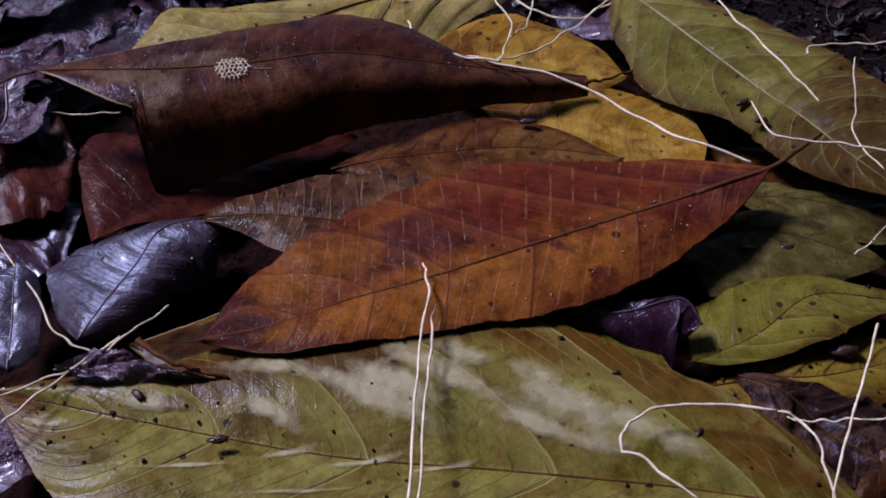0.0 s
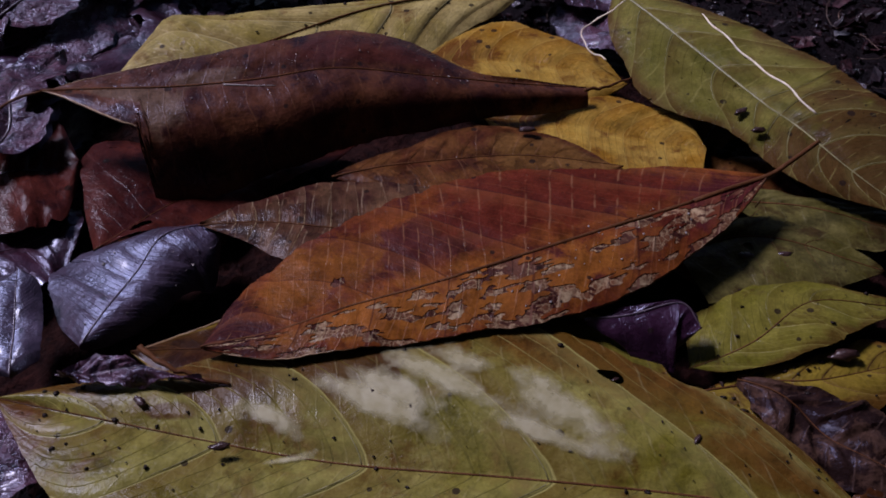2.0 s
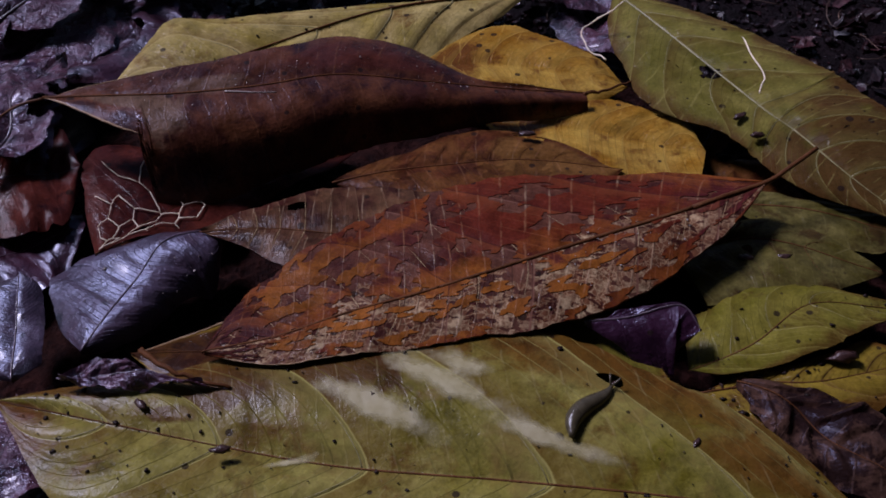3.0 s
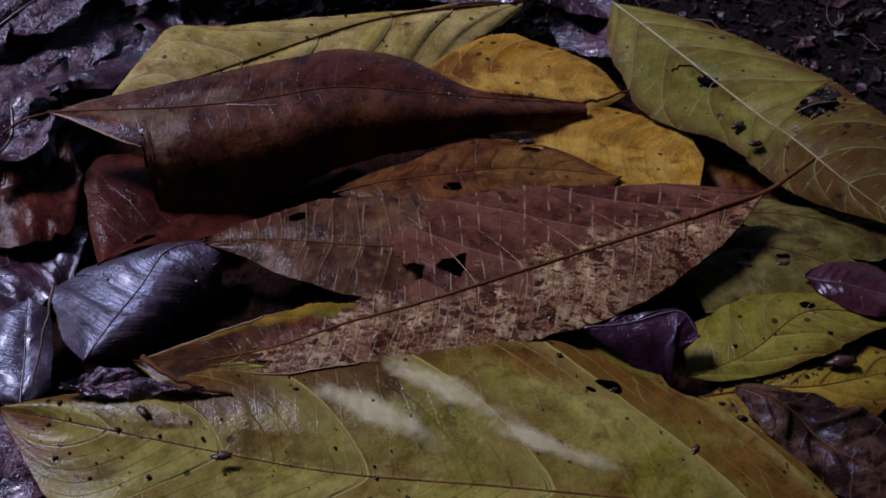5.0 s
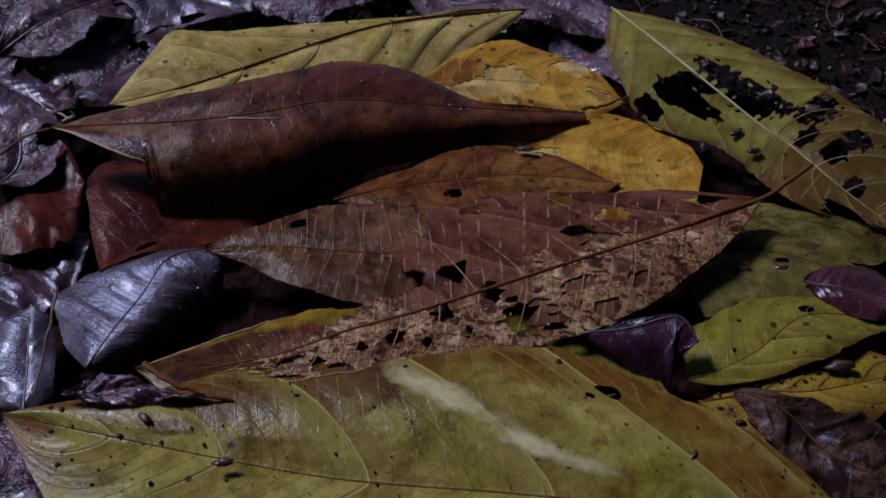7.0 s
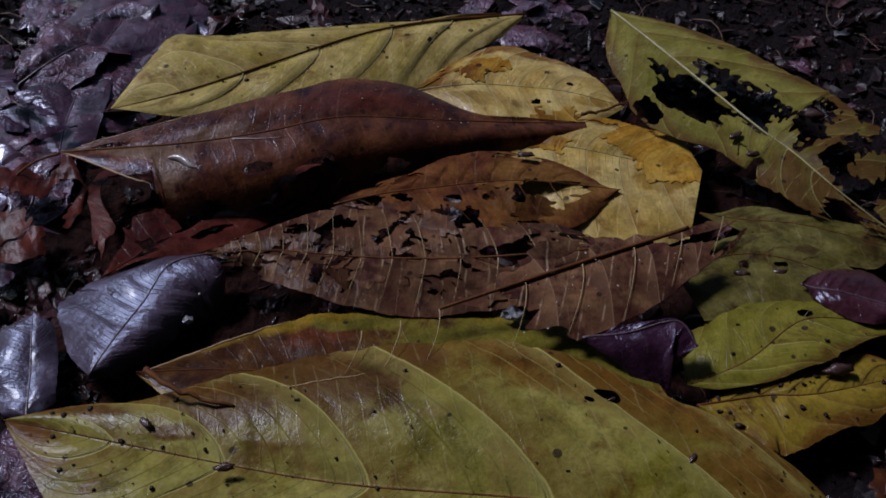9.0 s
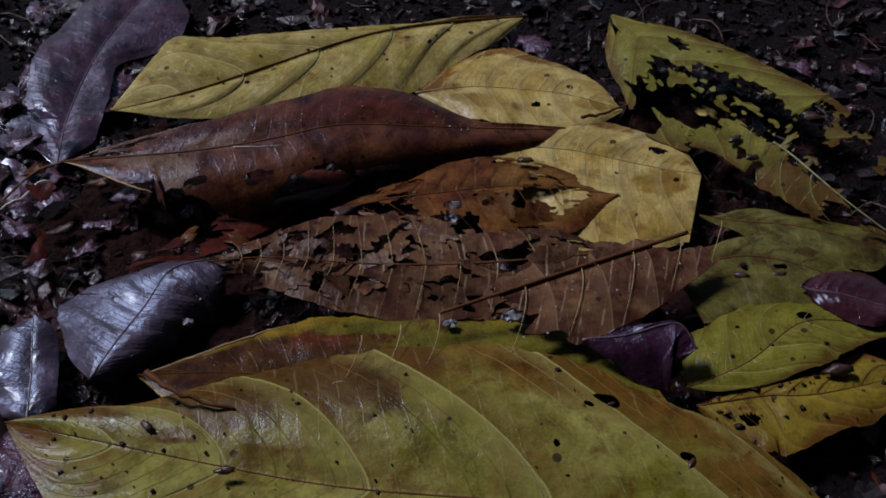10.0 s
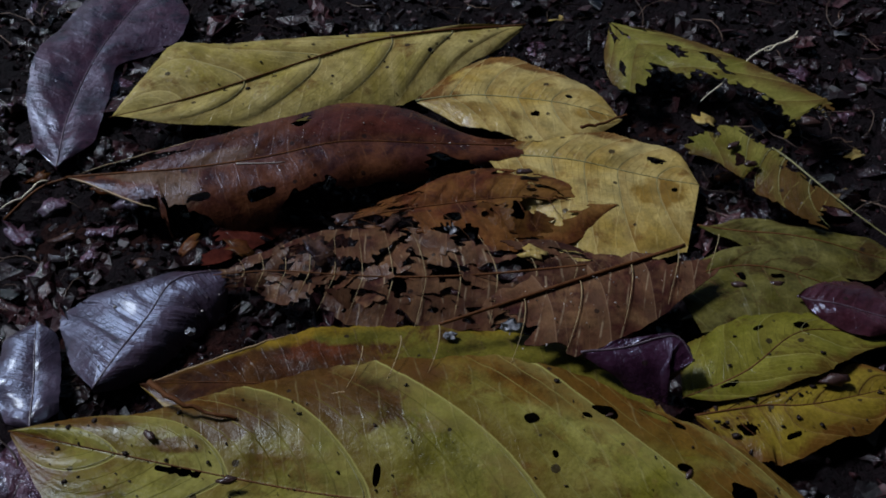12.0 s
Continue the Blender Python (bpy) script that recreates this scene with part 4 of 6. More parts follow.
LEAVES["litc"] = dict(at=(-0.139, -0.0086, 0.012), mid=[(-23.4, -17.1, -2.0), (-11.7, -8.3, 0.0), (0.0, 0.0, 0.0), (14.6, 5.6, 0.0)],
    left=[0.0, 5.1, 10.2, 15.6, 19.4, 19.0, 18.8, 18.1, 14.5, 11.9, 9.5], right=[0.0, 13.9, 19.3, 22.7, 23.1, 22.4, 21.7, 21.1, 17.7, 9.2, 0.0], tilt=(0, -5),
    ends=(-0.189, -0.089), sink_a=[12.8, 10.9, 8.8, 6.6, 1.9, -0.0, -1.7, -5.1, -6.8, -9.3, -11.4], sink_b=[12.8, 10.9, 8.8, 6.6, 1.9, -0.0, -1.7, -5.1, -6.8, -9.3, -11.4])
LEAVES["litd"] = dict(at=(-0.1283, -0.092, 0.011), mid=[(-9.5, -23.7, -3.0), (-3.5, -13.4, -1.0), (0.0, 0.0, 0.0), (1.6, 13.5, -1.0)],
    left=[0.0, 5.8, 11.0, 13.5, 13.5, 13.4, 13.2, 13.0, 12.6, 10.7, 8.5], right=[0.0, 4.3, 8.8, 11.6, 14.3, 13.0, 11.4, 9.9, 6.6, 3.3, 0.0], tilt=(0, -5),
    ends=(-0.178, -0.078), sink_a=[13.1, 11.2, 9.0, 6.8, 2.0, -0.0, -1.7, -5.2, -6.9, -9.6, -11.6], sink_b=[13.1, 11.2, 9.0, 6.8, 2.0, -0.0, -1.7, -5.2, -6.9, -9.6, -11.6])
LEAVES["debris"] = dict(at=(-0.0819, -0.0802, 0.026), mid=[(-32.7, -0.1, -1.0), (-16.9, 0.9, 1.0), (0.0, 0.0, 0.0), (18.3, -2.3, -2.0)],
    left=[0.0, 3.1, 4.6, 4.7, 3.4, 2.5, 1.7, 1.0, 0.6, 0.3, 0.0], right=[0.0, 1.8, 3.6, 4.2, 4.4, 4.2, 3.4, 2.5, 1.5, 0.8, 0.0], tilt=(12, -10),
    ends=(-0.132, -0.032), sink_a=[10.3, 9.2, 7.7, 6.1, 1.9, -0.0, -1.3, -6.0, -7.1, -8.7, -10.4], sink_b=[10.3, 9.2, 7.7, 6.1, 1.9, -0.0, -1.3, -6.0, -7.1, -8.7, -10.4])
LEAVES["flat"] = dict(at=(-0.1488, 0.1197, 0.004), mid=[(-0.7, -72.8, -1.0), (-3.6, -38.9, 0.0), (0.0, 0.0, 0.0), (11.3, 45.1, -1.0), (19.5, 73.9, -1.0)],
    left=[0.0, 9.5, 13.5, 18.9, 22.2, 24.7, 24.0, 24.2, 24.3, 24.5, 0.0], right=[0.0, 11.6, 14.0, 14.7, 12.5, 11.3, 26.6, 26.9, 16.4, 8.1, 0.0], tilt=(3, -3),
    ends=(-0.199, -0.099), sink_a=[-0.0, -0.0, -0.0, -0.0, -0.0, -0.0, -0.0, -0.0, -0.0, -0.0, -0.0], sink_b=[-0.0, -0.0, -0.0, -0.0, -0.0, -0.0, -0.0, -0.0, -0.0, -0.0, -0.0])
TEARS = dict(
    big=[(0.75, 0.775, 0.0115, 0.054, -1), (0.735, 0.675, 0.0054, 0.029, 4.5), (0.29, -0.05, 0.0353, 0.041, 11.2), (0.26, -0.05, 0.0153, 0.033, 10.2), (0.68, 0.55, 0.0123, 0.032, 11.0), (0.705, 0.35, 0.0046, 0.027, 9.2), (0.82, 0.5, 0.0069, 0.044, 9.4), (0.535, 0.15, 0.0038, 0.067, 11.3), (0.875, 0.425, 0.0138, 0.084, 10.8), (0.8, 0.925, 0.0199, 0.034, 11.3)],
    mid=[(0.32, 0.55, 0.0279, 0.137, 2.2), (0.725, 0.925, 0.0251, 0.115, 4.5), (0.455, 0.225, 0.0418, 0.124, 9.3), (0.395, -0.575, 0.0195, 0.245, 8.6), (0.58, -0.2, 0.0195, 0.225, 10.8)],
    back=[(0.445, -0.35, 0.0341, 0.108, 4.6), (0.73, 0.85, 0.0454, 0.155, 2.6), (0.415, -0.825, 0.0682, 0.296, 8.3), (0.13, -0.225, 0.0568, 0.27, 8.6), (0.27, -0.525, 0.0454, 0.135, 9.4)],
    red=[(0.21, -0.35, 0.0477, 0.237, 1.9), (0.375, 0.8, 0.0257, 0.054, 8.2)],
    dark=[(0.395, -0.4, 0.03, 0.056, 8.6), (0.45, -0.5, 0.009, 0.046, 9.8), (0.29, -0.3, 0.024, 0.037, 9.6), (0.115, 0.225, 0.04, 0.267, 8.8), (0.5, -0.4, 0.008, 0.035, 7.6)],
    green=[(0.275, -0.5, 0.0344, 0.172, 4.6), (0.31, -0.425, 0.0532, 0.168, 4.6), (0.285, 0.225, 0.0532, 0.178, 5.0), (0.265, -0.2, 0.0219, 0.177, 4.4), (0.545, 0.575, 0.0688, 0.296, 2.5), (0.36, 0.225, 0.0532, 0.276, 5.2), (0.295, -0.1, 0.0156, 0.128, 1.5), (0.28, -0.875, 0.0282, 0.151, 5.2), (0.7, 0.275, 0.0313, 0.18, 5.6), (0.805, 0.075, 0.0282, 0.166, 5.8), (0.615, 0.2, 0.025, 0.147, 6.2), (0.71, 0.575, 0.0344, 0.164, 6.0)],
    main=[(0.59, -0.575, 0.0364, 0.234, 4.4), (0.56, -0.075, 0.0182, 0.132, 4.6), (0.455, -0.175, 0.0221, 0.174, 4.4), (0.665, -0.375, 0.0208, 0.124, 4.8), (0.36, -0.425, 0.0182, 0.144, 4.5), (0.29, -0.5, 0.0156, 0.159, 4.3), (0.205, -0.625, 0.0156, 0.199, 4.9), (0.62, -0.775, 0.013, 0.106, 5.2), (0.685, -0.8, 0.0182, 0.124, 5.0), (0.74, -0.6, 0.0156, 0.117, 5.4), (0.49, -0.65, 0.013, 0.126, 4.6), (0.415, -0.65, 0.0117, 0.113, 5.3), (0.58, -0.3, 0.0091, 0.091, 5.1), (0.725, 0.825, 0.0234, 0.105, 5.2), (0.605, 0.85, 0.0208, 0.063, 5.0)],
    lime=[(0.53, 0.775, 0.0196, 0.138, 2.6), (0.51, 0.175, 0.0261, 0.127, 4.4), (0.4, 0.45, 0.0196, 0.057, 10.6), (0.17, -0.25, 0.0326, 0.143, 10.2)],
    corner=[(0.23, -0.425, 0.0542, 0.129, 9.8), (0.54, -0.575, 0.0433, 0.059, 11.0), (0.125, -0.45, 0.019, 0.086, 9.4)],
    top=[(0.75, -0.45, 0.0111, 0.048, 9)],
    yellowb=[(0.81, 0.45, 0.0376, 0.098, 5), (0.91, -0.15, 0.0188, 0.035, 8)],
    yellowa=[(0.605, -0.4, 0.0234, 0.064, 8.4), (0.735, 0.225, 0.0164, 0.082, 8.6)],
    olive=[(0.375, -0.2, 0.0376, 0.063, 2.2), (0.575, -0.15, 0.043, 0.07, 4.4)],
)
BLOOMS = [
    (0.24, 0.25, 0.045, 0.05, -0.15, 2.6),
    (0.33, -0.35, 0.04, 0.06, 0.12, 2.4),
    (0.46, -0.42, 0.04, 0.06, 0.12, 2.8),
    (0.77, 0.36, 0.045, 0.09, -0.22, 3.0),
    (0.40, 0.62, 0.04, 0.07, -0.15, 1.8),
    (0.595, 0.55, 0.0313, 0.085, -0.271, 8.2),
    (0.7, 0.238, 0.0276, 0.077, -0.136, 8.6),
    (0.53, 0.375, 0.0295, 0.105, -0.271, 7.8),
    (0.71, 0.412, 0.0405, 0.07, -0.329, 3.9),
    (0.61, 0.688, 0.0313, 0.043, -0.136, 4.2),
    (0.41, 0.25, 0.0239, 0.05, -0.155, 3.6),
    (0.55, 0.45, 0.0368, 0.062, -0.233, 3.4),
    (0.535, -0.025, 0.0239, 0.039, 0.116, 2.7),
    (0.615, -0.013, 0.0239, 0.035, 0.097, 2.2),
    (0.445, -0.05, 0.0202, 0.027, 0.116, 5.0),
]
THREADS = [
    (0.45, -1, 1.85, [(-0.1437, -0.0275, 0.036), (-0.1273, -0.0502, 0.036), (-0.1166, -0.0665, 0.036), (-0.1069, -0.0722, 0.036), (-0.1009, -0.0728, 0.036), (-0.0931, -0.0643, 0.036), (-0.0844, -0.055, 0.036)]),
    (0.45, -1, 1.85, [(-0.129, -0.0907, 0.036), (-0.1187, -0.0862, 0.036), (-0.1086, -0.0798, 0.036), (-0.097, -0.0665, 0.036)]),
    (0.5, -1, 1.85, [(-0.1258, -0.1028, 0.036), (-0.1175, -0.0914, 0.036), (-0.1072, -0.0787, 0.036), (-0.1007, -0.0737, 0.036)]),
    (0.6, -1, 0.3, [(-0.0138, 0.0821, 0.048), (-0.0093, 0.0691, 0.048), (0.0033, 0.059, 0.048), (0.0209, 0.0548, 0.048)]),
    (0.55, -1, 1.9, [(0.0033, 0.0611, 0.046), (0.021, 0.0576, 0.046), (0.0402, 0.0489, 0.046), (0.063, 0.0307, 0.046), (0.0778, 0.0028, 0.056), (0.0994, -0.0115, 0.056)]),
    (0.5, -1, 1.9, [(0.0201, 0.112, 0.04), (0.0257, 0.092, 0.04), (0.024, 0.0768, 0.04), (0.0215, 0.0659, 0.04)]),
    (0.45, -1, 1.9, [(0.0215, 0.0666, 0.04), (0.0336, 0.0731, 0.04), (0.0473, 0.0843, 0.04), (0.066, 0.1079, 0.04)]),
    (0.5, -1, 1.9, [(0.0277, 0.1131, 0.038), (0.0396, 0.1009, 0.038), (0.053, 0.0989, 0.038), (0.0674, 0.109, 0.038)]),
    (0.45, -1, 1.9, [(0.038, 0.1131, 0.038), (0.0326, 0.095, 0.038), (0.0266, 0.0853, 0.038)]),
    (0.5, -1, 1.9, [(0.1069, 0.0977, 0.048), (0.116, 0.0727, 0.048), (0.1259, 0.0479, 0.048), (0.1326, 0.0319, 0.048)]),
    (0.5, -1, 1.9, [(0.1086, 0.0314, 0.048), (0.1132, 0.0141, 0.048), (0.1219, 0.0096, 0.048), (0.1348, 0.0072, 0.048), (0.1505, 0.0051, 0.048)]),
    (0.45, -1, 1.2, [(0.1338, 0.0611, 0.048), (0.1377, 0.0647, 0.048), (0.1508, 0.0669, 0.048), (0.1668, 0.0676, 0.048)]),
    (0.35, -1, 0.4, [(0.1518, 0.0583, 0.048), (0.1444, 0.0314, 0.048), (0.1411, 0.0096, 0.048), (0.1465, -0.0051, 0.048)]),
    (0.5, 0.4, 1.9, [(0.1452, 0.0538, 0.05), (0.1396, 0.0385, 0.05), (0.1354, 0.0162, 0.05), (0.1349, 0.0012, 0.05), (0.1449, -0.0144, 0.05)]),
    (0.55, -1, 0.25, [(-0.006, -0.0445, 0.044), (-0.0045, -0.0553, 0.044), (-0.0064, -0.0758, 0.044), (-0.0077, -0.1007, 0.044), (-0.0094, -0.132, 0.044)]),
    (0.5, -1, 0.15, [(-0.0024, -0.06, 0.042), (-0.0032, -0.074, 0.042), (-0.0051, -0.0951, 0.042), (-0.0068, -0.1306, 0.042)]),
    (0.5, 0.35, 0.75, [(0.0299, -0.0628, 0.042), (0.0286, -0.0707, 0.042), (0.019, -0.0806, 0.042), (0.0074, -0.0879, 0.042), (0.0041, -0.0971, 0.042), (0.0009, -0.12, 0.042), (-0.0009, -0.1306, 0.042)]),
    (0.5, 0.85, 1.85, [(0.0478, -0.0886, 0.049), (0.0394, -0.0844, 0.049), (0.0238, -0.0827, 0.042), (0.0123, -0.0879, 0.042), (0.0064, -0.1011, 0.042), (0.0024, -0.12, 0.042), (-0.0003, -0.1306, 0.042)]),
    (0.6, -1, 1.85, [(0.0676, -0.1293, 0.041), (0.0569, -0.1193, 0.041), (0.0493, -0.1128, 0.041), (0.05, -0.1062, 0.041), (0.0577, -0.0999, 0.041), (0.0739, -0.0975, 0.041), (0.0925, -0.0999, 0.041)]),
    (0.5, -1, 1.85, [(0.0925, -0.0999, 0.041), (0.0994, -0.1042, 0.041), (0.1028, -0.1138, 0.041), (0.1026, -0.13, 0.041)]),
    (0.5, -1, 1.85, [(0.1018, -0.1313, 0.043), (0.109, -0.1115, 0.043), (0.1184, -0.0919, 0.043), (0.1318, -0.0631, 0.036)]),
    (0.45, -1, 1.85, [(0.096, -0.0998, 0.039), (0.105, -0.1023, 0.039), (0.1132, -0.1012, 0.039), (0.1252, -0.1004, 0.039)]),
    (0.5, -1, 1.85, [(0.1349, -0.0262, 0.03), (0.1416, -0.0214, 0.03), (0.1453, -0.0227, 0.04)]),
    (0.4, 0.6, 1.9, [(0.082, 0.1038, 0.044), (0.0781, 0.0675, 0.044), (0.0755, 0.0365, 0.044)]),
    (0.45, 0.4, 1.85, [(-0.0205, 0.1161, 0.036), (-0.0155, 0.096, 0.036), (-0.0092, 0.0806, 0.036)]),
    (0.4, 1.2, 1.85, [(-0.051, 0.1205, 0.034), (-0.0423, 0.1122, 0.034), (-0.0344, 0.1009, 0.034)]),
    (0.45, 0.9, 1.85, [(0.0641, -0.1052, 0.041), (0.0641, -0.1109, 0.041), (0.0603, -0.1165, 0.041), (0.0577, -0.1247, 0.041), (0.06, -0.13, 0.041)]),
    (0.4, 0.9, 1.9, [(0.1625, 0.0938, 0.044), (0.1619, 0.0823, 0.044), (0.1687, 0.0711, 0.044)]),
    (0.45, 1.3, 1.9, [(0.1513, 0.0785, 0.044), (0.1523, 0.0693, 0.044), (0.1641, 0.0533, 0.044)]),
    (0.4, -1, 2.2, [(-0.1631, 0.0493, 0.038), (-0.1554, 0.0517, 0.038), (-0.1486, 0.0538, 0.038)]),
    (0.35, -1, 0.35, [(-0.1497, 0.0435, 0.036), (-0.1342, 0.0385, 0.036), (-0.1184, 0.0418, 0.036)]),
    (0.5, 1.93, 2.35, [(0.1005, 0.0919, 0.044), (0.1101, 0.0711, 0.044), (0.1226, 0.0482, 0.044), (0.1319, 0.0294, 0.044)]),
    (0.45, 2.4, 2.75, [(0.1146, 0.093, 0.042), (0.1154, 0.0631, 0.042), (0.1163, 0.0397, 0.042)]),
    (0.4, 2.85, 3.6, [(0.1145, 0.0796, 0.042), (0.1183, 0.056, 0.042), (0.1147, 0.0424, 0.042)]),
    (0.4, 1.95, 3.0, [(0.0734, 0.1048, 0.042), (0.0607, 0.1038, 0.032), (0.0545, 0.0979, 0.032), (0.0569, 0.0863, 0.032), (0.064, 0.0788, 0.032)]),
    (0.5, 11.3, 13, [(0.1031, 0.0779, 0.012), (0.1202, 0.0987, 0.012), (0.1344, 0.1126, 0.012), (0.1481, 0.1216, 0.012), (0.1525, 0.1266, 0.012)]),
    (0.5, 11.3, 13, [(0.1344, 0.1126, 0.012), (0.1437, 0.1175, 0.012), (0.1512, 0.1224, 0.012)]),
    (0.35, 4.4, 7.5, [(-0.1617, 0.038, 0.024), (-0.157, 0.0446, 0.024), (-0.1482, 0.0472, 0.024), (-0.1398, 0.0527, 0.024)]),
    (0.3, 4.4, 7.5, [(-0.1641, 0.0731, 0.024), (-0.1545, 0.0606, 0.024), (-0.1479, 0.0554, 0.024), (-0.1407, 0.052, 0.024)]),
    (0.45, 9.8, 13, [(-0.1627, 0.0162, 0.01), (-0.1568, 0.0214, 0.01), (-0.1525, 0.0292, 0.01), (-0.1481, 0.033, 0.01)]),
]
TWIGS = [
    ("thin pale grass stem lying on a wet leaf", 0.00055, 4.3, 8, "lowleft", [(-0.1239, -0.0425, 0.03), (-0.1228, -0.0542, 0.03), (-0.1229, -0.0664, 0.028), (-0.1225, -0.0802, 0.026)]),
    ("dark brown leaf stalk on a yellow leaf", 0.001, -1, 13, "big", [(-0.0905, -0.0717, 0.029), (-0.0819, -0.078, 0.028), (-0.0734, -0.0802, 0.026), (-0.0628, -0.0829, 0.024)]),
    ("dark thin leaf stalk between the leaves", 0.0007, -1, 13, "yellowa", [(0.052, 0.0519, 0.03), (0.0587, 0.0545, 0.029), (0.0657, 0.0593, 0.028), (0.0709, 0.0627, 0.027)]),
]
GUESTS = [
    ("snail", 0.0034, (-0.0621, -0.0415, 0.03), 20, 2.4, 2.6),
    ("snail", 0.0038, (-0.0675, -0.0583, 0.028), 160, 2.4, 2.65),
    ("snail", 0.0036, (0.0909, 0.0469, 0.024), 200, 2.4, 2.62),
    ("snail", 0.0032, (-0.1257, 0.0275, 0.046), 10, 2.4, 2.6),
    ("slug", 0.022, (0.0422, -0.0913, 0.028), 60, 2.9, 3.1),
    ("beetle", 0.0155, (-0.0415, 0.0256, 0.043), 170, 6.35, 6.6),
    ("beetle", 0.0125, (-0.0991, -0.0268, 0.028), 10, 6.35, 6.6),
    ("pale_slug", 0.012, (-0.09, 0.0112, 0.036), -20, 8.85, 9.1),
    ("snail", 0.0046, (0.0666, 0.0032, 0.022), 200, 9.3, 9.65),
    ("slug", 0.015, (-0.1006, -0.0877, 0.022), -30, 9.3, 9.7),
    ("pale_slug", 0.01, (0.0474, 0.0702, 0.024), 40, 5.3, 5.6),
]
GRITS = [
    (0.0036, (0.0036, 0.0083, 0.014), 8.9),
    (0.0046, (0.0229, -0.0423, 0.018), 8.8),
    (0.004, (-0.0122, -0.0284, 0.014), 10.3),
    (0.0026, (0.0024, -0.0445, 0.016), 9.9),
    (0.0022, (-0.0829, -0.0448, 0.018), 8.6),
    (0.003, (-0.044, -0.0071, 0.016), 9.5),
    (0.0024, (-0.035, 0.0125, 0.014), 10.8),
]
SCRAPS = [
    (0.0085, (-0.044, -0.0067, 0.017), 8.8, 0),
    (0.006, (-0.0347, 0.0098, 0.017), 8.9, 0),
    (0.0065, (-0.0189, 0.0074, 0.016), 10.8, 0),
    (0.006, (0.0322, -0.0076, 0.016), 11.2, 1),
    (0.006, (-0.1387, 0.0116, 0.005), 9.8, 0),
    (0.006, (-0.1061, -0.0066, 0.01), 9.0, 0),
    (0.005, (-0.1306, 0.0369, 0.006), 9.2, 2),
    (0.006, (-0.0918, 0.003, 0.009), 9.4, 2),
    (0.007, (-0.0737, 0.0026, 0.008), 9.4, 2),
    (0.006, (-0.1272, -0.0324, 0.006), 9.8, 2),
    (0.006, (-0.1578, 0.0458, 0.004), 9.4, 2),
    (0.005, (0.1099, 0.0446, 0.005), 8.4, 2),
    (0.006, (0.107, 0.0808, 0.004), 9.8, 1),
    (0.006, (0.1637, 0.0593, 0.004), 10.2, 1),
    (0.005, (0.1538, 0.036, 0.004), 10.4, 1),
    (0.005, (0.0512, 0.1556, 0.003), 11.0, 1),
    (0.005, (-0.1265, 0.1227, 0.003), 11.2, 0),
    (0.008, (-0.1664, 0.0628, 0.004), 8.9, 3),
    (0.007, (-0.1465, 0.0296, 0.004), 8.9, 3),
    (0.009, (-0.1565, 0.0141, 0.004), 9.0, 3),
    (0.007, (-0.1252, 0.0146, 0.005), 9.1, 3),
    (0.008, (-0.1449, -0.0072, 0.005), 8.9, 3),
    (0.006, (-0.1287, 0.0013, 0.005), 9.3, 3),
    (0.007, (-0.1173, 0.0289, 0.006), 9.3, 3),
    (0.006, (-0.1773, 0.0882, 0.004), 8.9, 3),
    (0.007, (0.1525, 0.1116, 0.004), 8.9, 3),
    (0.007, (0.1652, 0.0845, 0.004), 9.0, 3),
    (0.006, (0.0833, 0.1365, 0.004), 8.9, 3),
    (0.008, (0.1788, 0.1116, 0.004), 9.2, 3),
]
HUSKS = [
    ((-0.0634, -0.1046, 0.024), 10, 0.003, "big"),
    ((-0.0885, -0.0882, 0.024), -50, 0.0026, "big"),
    ((0.0511, -0.0801, 0.024), 20, 0.0014, "big"),
    ((0.0452, -0.0834, 0.024), 0, 0.001, "big"),
    ((0.0727, -0.1006, 0.022), 60, 0.002, "big"),
    ((0.0261, -0.0869, 0.025), 0, 0.0011, "big"),
    ((0.1099, 0.0461, 0.0230), 40, 0.003, "green"),
    ((0.1153, 0.0368, 0.0220), 10, 0.003, "green"),
    ((0.1413, 0.0598, 0.0230), -20, 0.005, "green"),
    ((0.102, -0.0202, 0.0168), -10, 0.0028, "olive"),
    ((0.1148, -0.0199, 0.0168), 10, 0.0028, "olive"),
    ((0.1254, -0.0625, 0.0155), 0, 0.0048, "corner"),
    ((0.0303, 0.0347, 0.024), 0, 0.0034, "back"),
]


# ---- ground ----
def ground_height(x, y):
    n = 0.0
    for k, a in ((38, 0.0022), (90, 0.0020), (210, 0.0016), (430, 0.0012)):
        n += a * noise.noise(Vector((x * k, y * k, k * 0.37)))
    return n - 0.002


def build_ground():
    near_x = np.linspace(-0.30, 0.30, 301)
    near_y = np.linspace(-0.22, 0.34, 281)
    far = np.array([0.36, 0.5, 0.8, 1.5, 4, 12, 40, 150, 400.0])
    xs = np.concatenate([-far[::-1], near_x, far])
    ys = np.concatenate([-far[::-1], near_y, far])
    V = [(x, y, ground_height(x, y) if abs(x) < 1 and abs(y) < 1 else -0.002) for x in xs for y in ys]
    m = len(ys)
    F = [(i * m + j, (i + 1) * m + j, (i + 1) * m + j + 1, i * m + j + 1) for i in range(len(xs) - 1) for j in range(m - 1)]
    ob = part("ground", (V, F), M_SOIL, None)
    tagged(ob, "wet black forest soil, crumbly and glinting", "soil", kind="structure")


def lump_shape():
    bm = bmesh.new()
    bmesh.ops.create_icosphere(bm, subdivisions=1, radius=1)
    V = np.array([v.co[:] for v in bm.verts])
    F = np.array([[v.index for v in f.verts] for f in bm.faces])
    bm.free()
    return V, F


